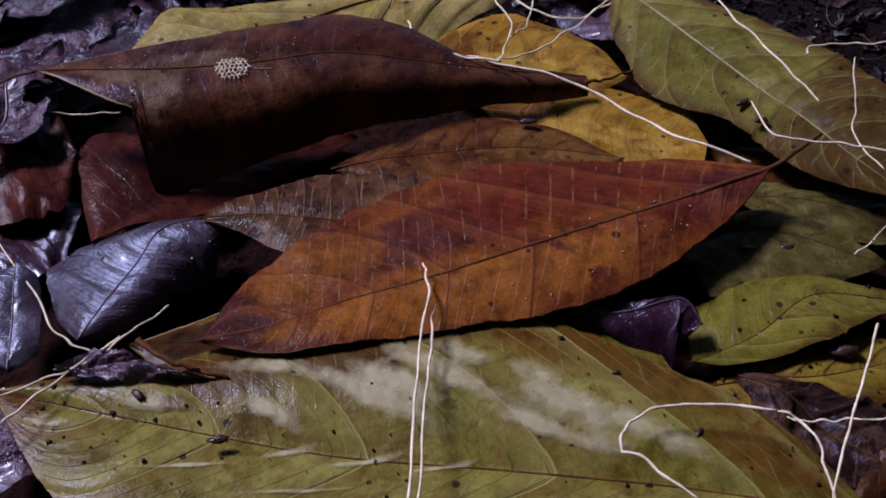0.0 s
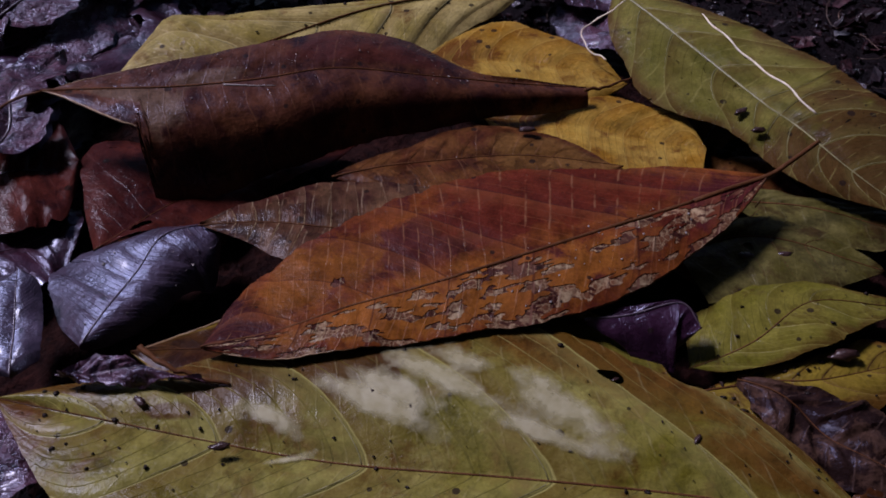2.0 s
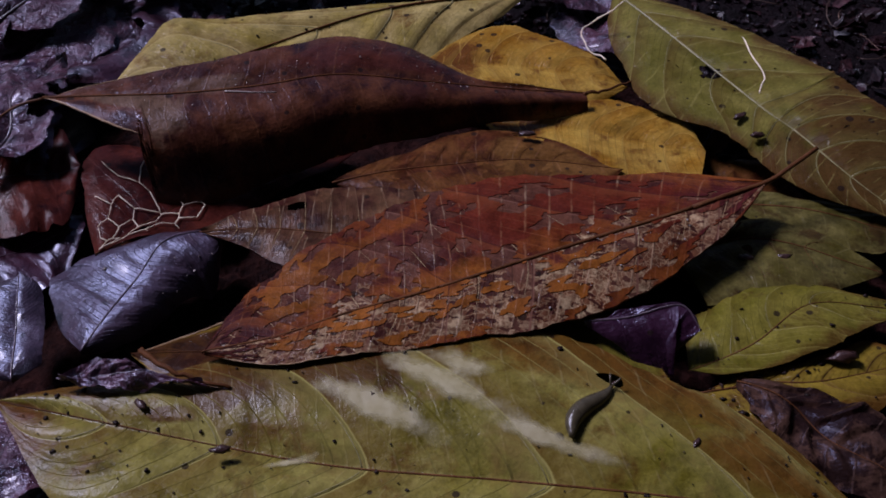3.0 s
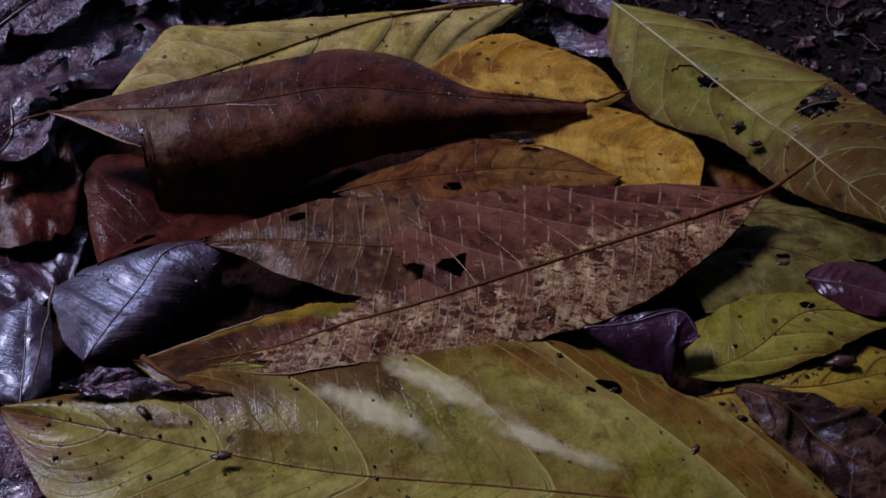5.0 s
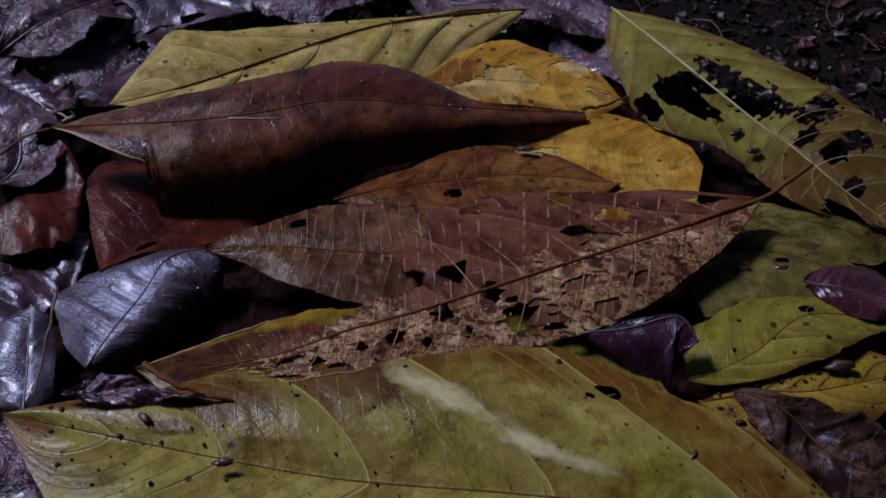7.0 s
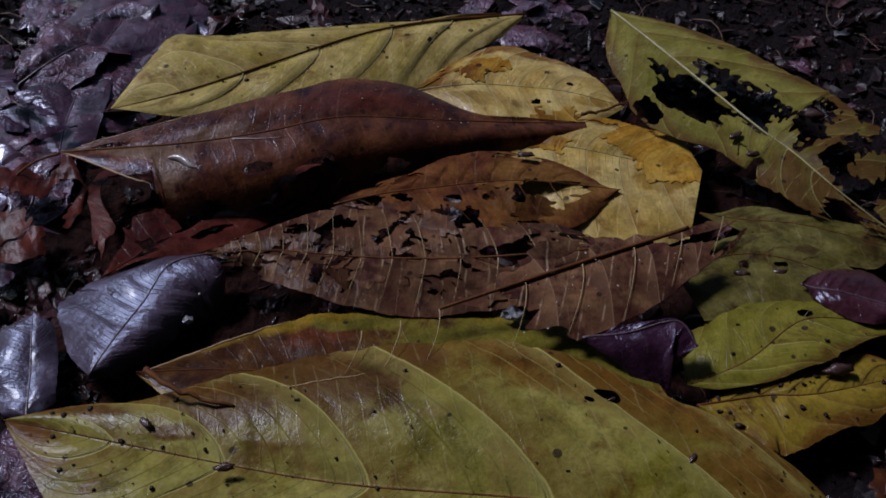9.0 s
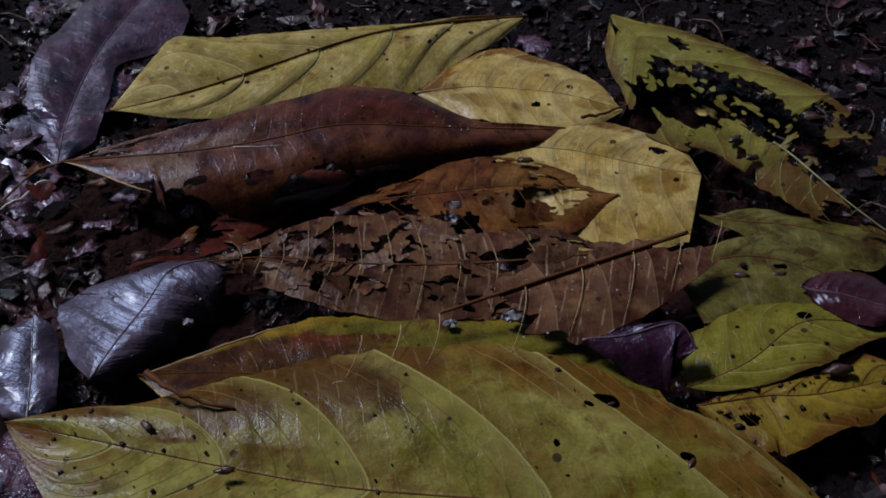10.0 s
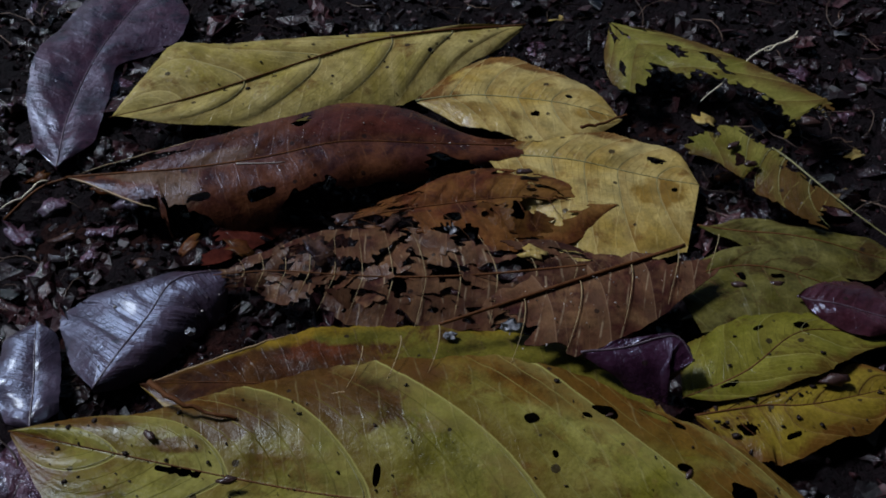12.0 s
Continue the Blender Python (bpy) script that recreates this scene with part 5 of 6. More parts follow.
def build_crumbs():
    rng = np.random.default_rng(5)
    BV, BF = lump_shape()
    V, F = [], []
    for k in range(14000):
        x, y = rng.uniform(-0.24, 0.24), rng.uniform(-0.13, 0.30)
        r = 0.0004 + 0.0019 * rng.random() ** 3
        q = BV * rng.uniform(0.4, 1.4, (1, 3)) + rng.uniform(-0.50, 0.50, BV.shape)
        a = rng.uniform(0, 6.28)
        q = q @ np.array([[math.cos(a), -math.sin(a), 0], [math.sin(a), math.cos(a), 0], [0, 0, 0.8]])
        V.append(q * r + (x, y, ground_height(x, y) + 0.3 * r))
        F.append(BF + k * len(BV))
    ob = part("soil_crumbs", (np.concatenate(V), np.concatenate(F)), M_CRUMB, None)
    tagged(ob, "small wet dark crumbs of rotted leaf on the soil", "soil crumbs", kind="stuff")


def build_rootlets():
    rng = np.random.default_rng(8)
    V, F, n = [], [], 0
    for k in range(420):
        x, y = rng.uniform(-0.24, 0.24), rng.uniform(-0.12, 0.29)
        ln, a = rng.uniform(0.006, 0.028), rng.uniform(0, 6.28)
        u = np.linspace(0, 1, 6)
        bend = rng.uniform(-1.2, 1.2)
        px, py = x + ln * u * np.cos(a + bend * u), y + ln * u * np.sin(a + bend * u)
        pz = [ground_height(p, q) + 0.0012 + 0.0012 * math.sin(3 * t) for p, q, t in zip(px, py, u)]
        tv, tf = tube(np.stack([px, py, pz], 1), rng.uniform(0.00008, 0.0003), 4)
        V.append(tv)
        F += [tuple(i + n for i in f) for f in tf]
        n += len(tv)
    ob = part("rootlets", (np.concatenate(V), F), M_ROOT, None)
    tagged(ob, "fine brown rootlets and fibres on the soil", "rootlets", kind="stuff")


def build_mulch():
    """The heap of rotting leaf mould under the leaves, which shrinks down to the level of the soil."""
    xs, ys = np.linspace(-0.21, 0.22, 260), np.linspace(-0.15, 0.17, 200)
    V = []
    for x in xs:
        for y in ys:
            e = math.sqrt(((x - 0.005) / 0.205) ** 2 + ((y - 0.005) / 0.150) ** 2)
            h = 0.0185 * min(1, max(0, (1.0 - e) / 0.28)) ** 0.7
            n = sum(a * noise.noise(Vector((x * k, y * k, 3 + k * 0.11))) for k, a in ((45, 0.0022), (120, 0.0020), (300, 0.0016), (620, 0.0009)))
            V.append((x, y, h - 0.005 + n))
    m = len(ys)
    F = [(i * m + j, (i + 1) * m + j, (i + 1) * m + j + 1, i * m + j + 1) for i in range(len(xs) - 1) for j in range(m - 1)]
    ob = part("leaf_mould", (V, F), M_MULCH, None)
    tagged(ob, "dark heap of rotting leaf mould under the leaves", "leaf mould", kind="stuff")
    MOVES.append((ob, [(0, pose(0, 0, 0)), (3, pose(0, 0, -0.006)), (6, pose(0, 0, -0.0095)), (9, pose(0, 0, -0.013)), (12, pose(0, 0, -0.0165))]))


def build_flakes():
    """Torn scraps of rotted leaf, too many to count, pressed into the soil."""
    rng = np.random.default_rng(6)
    V, F = [], []
    n = 7
    for k in range(2600):
        x, y = rng.uniform(-0.24, 0.24), rng.uniform(-0.13, 0.30)
        r = 0.0012 + 0.0075 * rng.random() ** 3
        ang = np.sort(rng.uniform(0, 6.28, n))
        ring = np.stack([np.cos(ang) * rng.uniform(0.5, 1.2, n), np.sin(ang) * rng.uniform(0.3, 0.9, n), rng.uniform(-0.12, 0.12, n)], 1)
        turn = Euler((rng.uniform(-0.5, 0.5), rng.uniform(-0.5, 0.5), rng.uniform(0, 6.28))).to_matrix()
        ring = ring @ np.array(turn).T * r + (x, y, ground_height(x, y) + 0.0012)
        base = k * 2 * n
        V += [ring, ring - (0, 0, 0.0003)]
        F.append(tuple(range(base, base + n)))
        F.append(tuple(range(base + 2 * n - 1, base + n - 1, -1)))
        F += [(base + (i + 1) % n, base + i, base + n + i, base + n + (i + 1) % n) for i in range(n)]
    # broad wet sheets among them
    base = len(V) * n
    for k in range(340):
        x, y = rng.uniform(-0.24, 0.24), rng.uniform(-0.13, 0.30)
        r = rng.uniform(0.005, 0.016)
        m = 18
        ang = np.linspace(0, 2 * np.pi, m, endpoint=False)
        rad = r * (0.75 + 0.35 * np.sin(ang * 2 + rng.uniform(0, 6)) + rng.uniform(-0.28, 0.28, m))
        rings = []
        for f in (1.0, 0.66, 0.33):
            q = np.stack([np.cos(ang) * rad * f, np.sin(ang) * rad * f * 0.7, r * 0.13 * np.sin(ang * 3 * f + k) + rng.uniform(-0.05, 0.05, m) * r], 1)
            rings.append(q)
        sheet = np.concatenate(rings + [np.array([[0, 0, 0.06 * r]]), rings[0] - (0, 0, 0.0004)])
        turn = Euler((rng.uniform(-0.28, 0.28), rng.uniform(-0.28, 0.28), rng.uniform(0, 6.28))).to_matrix()
        V.append(sheet @ np.array(turn).T + (x, y, ground_height(x, y) + 0.0022))
        for i in range(m):
            j = (i + 1) % m
            F += [(base + i, base + j, base + m + j, base + m + i), (base + m + i, base + m + j, base + 2 * m + j, base + 2 * m + i),
                  (base + 2 * m + i, base + 2 * m + j, base + 3 * m), (base + j, base + i, base + 3 * m + 1 + i, base + 3 * m + 1 + j)]
        base += 4 * m + 1
    ob = part("leaf_scraps", (np.concatenate(V), F), M_FLAKE, None)
    ob.data.shade_flat()
    tagged(ob, "torn brown scraps of rotted leaf on the soil", "leaf scraps", kind="stuff")


build_rootlets()
build_mulch()
build_flakes()
build_ground()
build_crumbs()


# ---- unseen dark panels, added to block skylight behind the camera ----
M_BLOCKER = plain_material("dark wall", (0.012, 0.011, 0.012), (0.022, 0.020, 0.021), 0.8, 8, 0.3, 0.002)


def build_blocker(name, x0, x1, y0, y1, label, category, z0=-0.02, z1=2.297):
    V = [(x, y, z) for z in (z0, z1) for x, y in ((x0, y0), (x1, y0), (x1, y1), (x0, y1))]
    F = [(0, 3, 2, 1), (4, 5, 6, 7), (0, 1, 5, 4), (1, 2, 6, 5), (2, 3, 7, 6), (3, 0, 4, 7)]
    ob = part(name, (V, F), M_BLOCKER, None)
    ob.data.shade_flat()
    tagged(ob, label, category, kind="structure")


# out of view on purpose: they keep sky fill off surfaces facing the camera
build_blocker("wall_south", -1.6, 1.4, -1.25, -1.15, "plain dark wall behind the camera", "wall")
build_blocker("wall_east", 1.4, 1.5, -1.25, 1.6, "plain dark wall beside the leaves", "wall")
build_blocker("ceiling", -1.6, 1.5, -1.25, 0.5, "plain dark ceiling over the camera", "ceiling", 2.3, 2.4)


# ---- the leaves ----
def fallen_leaf(key, label, material, vein, seed, ns=120, nv=40, ribs=(), cells=0, keep=None, depth=0.05, stretch=1.0,
                r0=0.0006, stalk=None, stalk_fade=99, mat_mid=None, mid_span=(0.0, 1.0), side=True, thick=0.0003, group="leaves of the pile", reach=0.93, fade=None, r1=None, mid_fade=99, mid_split=None, **shape):
    spec = LEAVES[key]
    lf = Leaf(spec, seed, **shape)
    ob = thing("fallen_leaf", spec["at"], label, "leaf", group)
    for (k, _), data in blade(lf, ns, nv, thick, 0.0, cells, keep, seed, stretch=stretch, tears=TEARS.get(key, ())).items():
        if k >= 90:
            part("blade", data, material, ob)
        elif k > 40:
            curl_up(part("blade_fragment", data, material, ob), k - 40, lf.rng.uniform(-22, 22, 3))
        else:
            crumble(part("blade_fragment", data, material, ob), k, depth)
    add_veins(lf, ob, vein, ribs, r0, stalk=stalk, stalk_fade=stalk_fade, mat_mid=mat_mid, mid_span=mid_span, side=side, reach=reach, fade=fade, r1=r1, mid_fade=mid_fade, mid_split=mid_split)
    settle(ob, spec)
    return ob, lf


def sunk(spec, t):
    """The leaf's pose at t."""
    xa, xb = spec["ends"]
    a, b = (float(np.interp(t, SINK_TIMES, spec[k])) / 1000 for k in ("sink_a", "sink_b"))
    slope = (b - a) / (xb - xa)
    at = spec["at"]
    return pose(at[0], at[1], at[2] + a + slope * (at[0] - xa), 0, -math.degrees(math.atan(slope)), 0)


def specks(leaf, parent, n, material, size, label, seed, vrange=(-0.9, 0.9), srange=(0.04, 0.96)):
    """Grains strewn over a leaf, too small and many to count: dirt, or pale stand-ins for glints."""
    rng = np.random.default_rng(seed)
    BV, BF = lump_shape()
    V, F = [], []
    s, v = rng.uniform(*srange, n), rng.uniform(*vrange, n)
    P = leaf.at(s, v, 0.0004)
    for k in range(n):
        r = size * (0.35 + 1.1 * rng.random() ** 3)
        q = BV * rng.uniform(0.5, 1.4, (1, 3)) * (1, 1, 0.4) + rng.uniform(-0.5, 0.5, BV.shape) * (1, 1, 0.5)
        V.append(q * r + P[k])
        F.append(BF + k * len(BV))
    tagged(part("specks", (np.concatenate(V), np.concatenate(F)), material, parent, label), kind="stuff")


def late(rng, a, b):
    return round(float(rng.uniform(a, b)), 2)


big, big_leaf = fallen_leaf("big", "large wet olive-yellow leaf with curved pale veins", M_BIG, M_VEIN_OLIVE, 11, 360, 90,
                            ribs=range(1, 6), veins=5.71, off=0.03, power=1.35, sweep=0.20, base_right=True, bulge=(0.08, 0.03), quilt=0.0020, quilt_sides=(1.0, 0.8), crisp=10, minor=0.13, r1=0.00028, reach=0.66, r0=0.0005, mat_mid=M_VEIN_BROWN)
under, under_leaf = fallen_leaf("under", "yellow leaf with brown stains under the large one", M_UNDER, M_VEIN_BROWN, 12, 120, 50,
                                ribs=range(1, 8), veins=8, sweep=0.2, base_right=True, quilt=0.0008, rag=0.015, r0=0.0004)


def keep_skeleton(s, v, rng):
    if s < 0.10:
        return late(rng, 3.5, 4.4)
    if v > 0.22 and s < 0.50 + 0.06 * math.sin(v * 8) + 0.16 * (rng.random() - 0.5):
        return late(rng, 3.7, 4.6)
    return late(rng, 7.1, 8.7)


def keep_cuticle(s, v, rng):
    if v < 0:
        return late(rng, 0.7, 4.2)
    if s > 0.6:
        return late(rng, 2.8, 5.2)
    return late(rng, 2.2, 4.6)


main, main_leaf = fallen_leaf("main", "long red-brown leaf rotting to a pale net of veins", M_SKEL, M_VEIN_PALE, 13, 190, 70,
                              ribs=range(1, 13), veins=13, sweep=0.07, base_right=True, cells=230, keep=keep_skeleton, depth=0.045,
                              r0=0.0009, mat_mid=M_VEIN_BROWN, mid_fade=8.2, mid_split=0.46, fade=lambda s, side: 99 if side == 1 and (s > 0.55 or 0.28 < s < 0.5) else (4.2 if side == 0 and s < 0.5 else 7.2 + 1.4 * s), r1=0.0002, bulge=(0.02, 0.05), quilt=0.0005, lean=0.07, rag=0.012,
                              stalk=[(66.2, 29.6, -0.9), (80, 36.7, -1.4), (94.4, 43.9, -2.0), (103, 49, 0.5), (113, 56, 3.0)], stalk_fade=8.6, mid_span=(0.0, 0.857))
for (k, _), data in blade(main_leaf, 100, 40, 0.0003, -0.0007, 90, lambda s, v, r: (99 if r.random() > 0.06 and s < 0.86 else late(r, 8.4, 9.2 if s > 0.86 else 11)) if v < 0.2 + 0.1 * r.random() and s > 0.52 + 0.12 * r.random() else -1,
                          63, span=(0.5, 1.0)).items():
    if k < 0:
        continue
    old = part("blade", data, M_MID, main, "dark brown lower skin of the leaf")
    if k < 90:
        crumble(old, k, 0.045)
for (k, _), data in blade(main_leaf, 230, 96, 0.00012, 0.00025, 720, keep_cuticle, 31, stretch=1.3).items():
    crumble(part("red_skin", data, M_RED, main, "thin red-brown skin of the leaf"), k, 0.040)


def keep_mid(s, v, rng):
    if rng.random() < 0.14:
        return late(rng, 7.3, 11.5)
    return 99 if rng.random() < 0.40 else 40 + late(rng, 7.3, 9.6)


fallen_leaf("mid", "brown leaf with pale straight side veins", M_MID, M_VEIN_PALE, 14, 200, 76, ribs=range(1, 14), veins=14, sweep=0.03, r1=0.00017,
            cells=80, keep=keep_mid, depth=0.03, quilt=0.0007, crisp=14, r0=0.0005, mat_mid=M_VEIN_BROWN, base_right=True)


def keep_back(s, v, rng):
    if v < -0.3 and s < 0.55:
        return late(rng, 5.5, 10) if rng.random() < 0.5 else 99
    if rng.random() < 0.08:
        return late(rng, 4, 10)
    return 99 if rng.random() < 0.75 else 40 + late(rng, 7.3, 9.8)


fallen_leaf("back", "amber-brown leaf, torn at the edge", M_BACK, M_VEIN_BROWN, 15, 160, 64, ribs=range(1, 9), veins=10, sweep=0.12,
            cells=80, keep=keep_back, depth=0.03, r0=0.0004)


def keep_dark(s, v, rng):
    if s < 0.216 and v < 0:
        return 99
    if v < -0.42 and s < 0.34:
        return late(rng, 7.8, 9.6)
    if v < -0.7 and s < 0.7:
        return late(rng, 8.2, 10.5)
    if v > 0.05 and s < 0.22:
        return late(rng, 8.8, 11.2)
    return 99 if rng.random() > 0.05 else late(rng, 8, 11)


dark, dark_leaf = fallen_leaf("dark", "dark brown leaf with its front half rolled under", M_DARK, M_VEIN_BROWN, 16, 150, 60, ribs=range(1, 9), veins=10, sweep=0.10,
            cells=110, keep=keep_dark, depth=0.05, r0=0.0005, side=False, bulge=(0.06, 0.0), quilt=0.0005, base_right=False, stalk=[(-103, -13.3, -2), (-111, -14, -4), (-118, -17, -7), (-127, -24, -12)])


def edge_rim(leaf, parent, side, span, radius, label):
    """A pale rim along part of a leaf's edge."""
    t = np.linspace(*span, 40)
    part("edge_rim", tube(leaf.at(t, 0 * t + side, 0.0), radius * np.clip(np.sin(np.linspace(0.1, 3.0, 40)) * 1.6, 0.2, 1), 6), M_RIM, parent, label)


edge_rim(dark_leaf, dark, -0.995, (0.0, 0.214), 0.00042, "pale dry edge")
edge_rim(dark_leaf, dark, 0.995, (0.02, 0.30), 0.0002, "pale dry edge")
edge_rim(main_leaf, main, -0.995, (0.06, 0.30), 0.0002, "pale dry edge")
edge_rim(under_leaf, under, 0.995, (0.0, 0.35), 0.0004, "pale dry edge")
sc = np.linspace(0, 1, 20)
part("scar", tube(dark_leaf.at(0.36 + 0.09 * sc, -0.03 - 0.10 * sc, 0.0002), 0.00035 * (1 - 0.7 * sc), 6), M_SPECK, dark, "pale scar on the leaf")


def keep_rust(s, v, rng):
    return late(rng, 8.0, 10.5) if s < 0.30 or (s < 0.5 and rng.random() < 0.5) else 99


rust, rust_leaf = fallen_leaf("red", "flat rust-brown leaf, its point bent down", M_RUST, M_VEIN_BROWN, 17, 90, 40, ribs=range(2, 8), veins=9, sweep=0.1,
            cells=50, keep=keep_rust, depth=0.03, r0=0.0002, side=False, mid_fade=9.0)
purple, purple_leaf = fallen_leaf("purple", "shiny wet purple-black leaf, folded", M_PURPLE, M_VEIN_PURPLE, 18, 80, 50, ribs=range(1, 7), veins=7, sweep=0.18,
            r0=0.0004, bulge=(0.04, 0.22), quilt=0.0011, wave=0.0014, crisp=8)
fallen_leaf("lowleft", "shiny wet purple-black leaf, half hidden", M_PURPLE, M_VEIN_PURPLE, 19, 60, 40, ribs=range(1, 6), veins=6, sweep=0.15,
            r0=0.0004, bulge=(0.10, 0.12), quilt=0.0004, wave=0.0012)
top, top_leaf = fallen_leaf("top", "straw-green leaf with a bent upper edge", M_TOP, M_VEIN_OLIVE, 20, 220, 60, ribs=range(2, 6), veins=6, sweep=0.26, power=1.6, base_right=True,
            r0=0.0005, r1=0.0003, quilt=0.0027, crisp=12, quilt_sides=(0.12, 1.0), mat_mid=M_VEIN_BROWN, bulge=(0.08, 0.10))


def amber_leaf(key, label, seed):
    """A pale yellow leaf whose amber skin rots off in pieces."""
    ob, lf = fallen_leaf(key, label, M_PALE, M_VEIN_OLIVE, seed, 180, 56, ribs=range(1, 6), veins=6, sweep=0.18, r0=0.0004, quilt=0.0008, crisp=9)
    for (k, _), data in blade(lf, 180, 56, 0.0002, 0.0004, 26, lambda s, v, r: late(r, 6.6, 9.6), seed + 60).items():
        crumble(part("amber_skin", data, M_YELLOW, ob, "thin amber-yellow skin of the leaf"), k, 0.03)


amber_leaf("yellowa", "amber-yellow leaf under the dark one", 21)
amber_leaf("yellowb", "amber-yellow leaf, broken off square", 22)


def keep_green(s, v, rng):
    if -0.98 < v < -0.02 and 0.36 < s < 0.80:
        return 99 if rng.random() > 0.06 else late(rng, 9, 11.5)
    if v > 0.35 and 0.1 < s < 0.58 and rng.random() < 0.72:
        return 99
    if s < 0.2 and rng.random() < 0.8:
        return 99
    if s > 0.72:
        return late(rng, 6.4, 10.6)
    return late(rng, 9.4, 10.6) if rng.random() < 0.68 else late(rng, 6.4, 9.2)


green, green_leaf = fallen_leaf("green", "dull green leaf, eaten into holes", M_GREEN, M_VEIN_OLIVE, 23, 210, 84, ribs=range(1, 10), veins=10, sweep=0.14,
            cells=170, keep=keep_green, depth=0.04, r0=0.0006, quilt=0.0010, crisp=10, mid_fade=10.0, mid_split=0.5, fade=lambda s, side: 99 if 0.36 < s < 0.8 and side == 1 else 5.5 + 4 * s)
fallen_leaf("olive", "olive leaf with two eye-like spots", M_OLIVE, M_VEIN_BROWN, 24, 70, 36, ribs=range(1, 5), veins=6, r0=0.0004)
fallen_leaf("strip", "narrow yellow-green leaf, spotted black", M_OLIVE, M_VEIN_BROWN, 25, 70, 30, r0=0.0004)
lime, lime_leaf = fallen_leaf("lime", "bright lime-green leaf folded along the midrib", M_LIME, M_VEIN_OLIVE, 26, 140, 60, ribs=range(1, 6), veins=6, r0=0.0003, mat_mid=M_VEIN_BROWN, quilt=0.0007, crisp=9, bulge=(0.08, 0.05))
corner, corner_leaf = fallen_leaf("corner", "yellow leaf with brown blotches", M_OCHRE, M_VEIN_BROWN, 27, 150, 70, ribs=range(1, 6), veins=6, r0=0.0004, quilt=0.0007)


def keep_dried(s, v, rng):
    return late(rng, 7.2, 9.0)


fallen_leaf("dried", "dried grey-brown leaf, brittle and torn", M_DRIED, M_VEIN_BROWN, 28, 80, 40, ribs=range(1, 6), veins=6,
            cells=50, side=False, keep=keep_dried, depth=0.04, r0=0.0003, quilt=0.0022, wave=0.003, fade=lambda s, side: 8.2, mid_fade=8.2)
fallen_leaf("small", "small shiny purple leaf, folded like a roof", M_SMALL, M_VEIN_PURPLE, 29, 60, 34, r0=0.0005, bulge=(0.05, 0.12), wave=0.0015)
plum, _ = fallen_leaf("plum", "dark plum-coloured leaf that has dropped in", M_PLUM, M_VEIN_PURPLE, 30, 60, 34, r0=0.0004, bulge=(0.1, 0.15))
MOVES.pop()
MOVES.append((plum, [(0, pose(0.245, -0.02, 0.012, 0, 0, 20)), (2.8, pose(0.245, -0.02, 0.012, 0, 0, 20)), (3.05, pose(0.150, -0.022, 0.034, 6, -4, 4))]
              + [(t, sunk(LEAVES["plum"], t)) for t in (3.5, 5, 6, 7, 9, 10, 11, 12)]))


fallen_leaf("debris", "crinkled grey scrap of dead leaf", M_LITTER, M_VEIN_PURPLE, 31, 60, 30, cells=30, keep=lambda s, v, r: late(r, 7.6, 9.2), depth=0.04,
            r0=0.0003, mid_fade=8.4, wave=0.003, quilt=0.002, rag=0.06)
fallen_leaf("flat", "long flat purple leaf pressed onto the soil", M_FLAT, M_VEIN_PURPLE, 32, 90, 40, ribs=(), r0=0.0004, wave=0.002, rag=0.008, group="litter beside the pile")


specks(big_leaf, big, 130, M_DIRT, 0.0007, "dark crumbs of dirt", 51, vrange=(-0.6, 0.9))
specks(top_leaf, top, 40, M_DIRT, 0.0005, "dark crumbs of dirt", 52)
specks(lime_leaf, lime, 36, M_DIRT, 0.0006, "dark crumbs of dirt", 53)
specks(corner_leaf, corner, 40, M_DIRT, 0.0010, "dark crumbs of dirt", 54)
# sparkle of the wet skin, put in as pale-coloured grains
specks(dark_leaf, dark, 190, M_SPECK, 0.00022, "pale glinting specks", 55, vrange=(-0.25, 0.9))
specks(main_leaf, main, 60, M_SPECK, 0.0003, "pale glinting specks", 56, srange=(0.55, 0.84), vrange=(-0.8, 0.1))
specks(purple_leaf, purple, 40, M_SPECK, 0.0003, "pale glinting specks", 57)


def keep_litter(s, v, rng):
    return late(rng, 8.0, 10.5)


fallen_leaf("lita", "smooth purple leaf with a rounded tip", M_SMALL, M_VEIN_PURPLE, 33, 60, 34, cells=16, keep=keep_litter, depth=0.04, r0=0.0003, mid_fade=9.2, group="litter beside the pile")
fallen_leaf("litb", "dark rust-purple leaf with pale specks", M_RUST, M_VEIN_PURPLE, 34, 60, 34, cells=16, keep=keep_litter, depth=0.04, r0=0.0003, mid_fade=9.2, wave=0.003, group="litter beside the pile")
fallen_leaf("litd", "wet purple leaf in the near corner", M_LITTER, M_VEIN_PURPLE, 36, 60, 34, r0=0.0003, wave=0.003, group="litter beside the pile")
fallen_leaf("litc", "dark wet leaf in a hollow", M_FLAT, M_VEIN_PURPLE, 35, 60, 34, cells=16, keep=keep_litter, depth=0.04, r0=0.0003, mid_fade=9.2, wave=0.003, group="litter beside the pile")


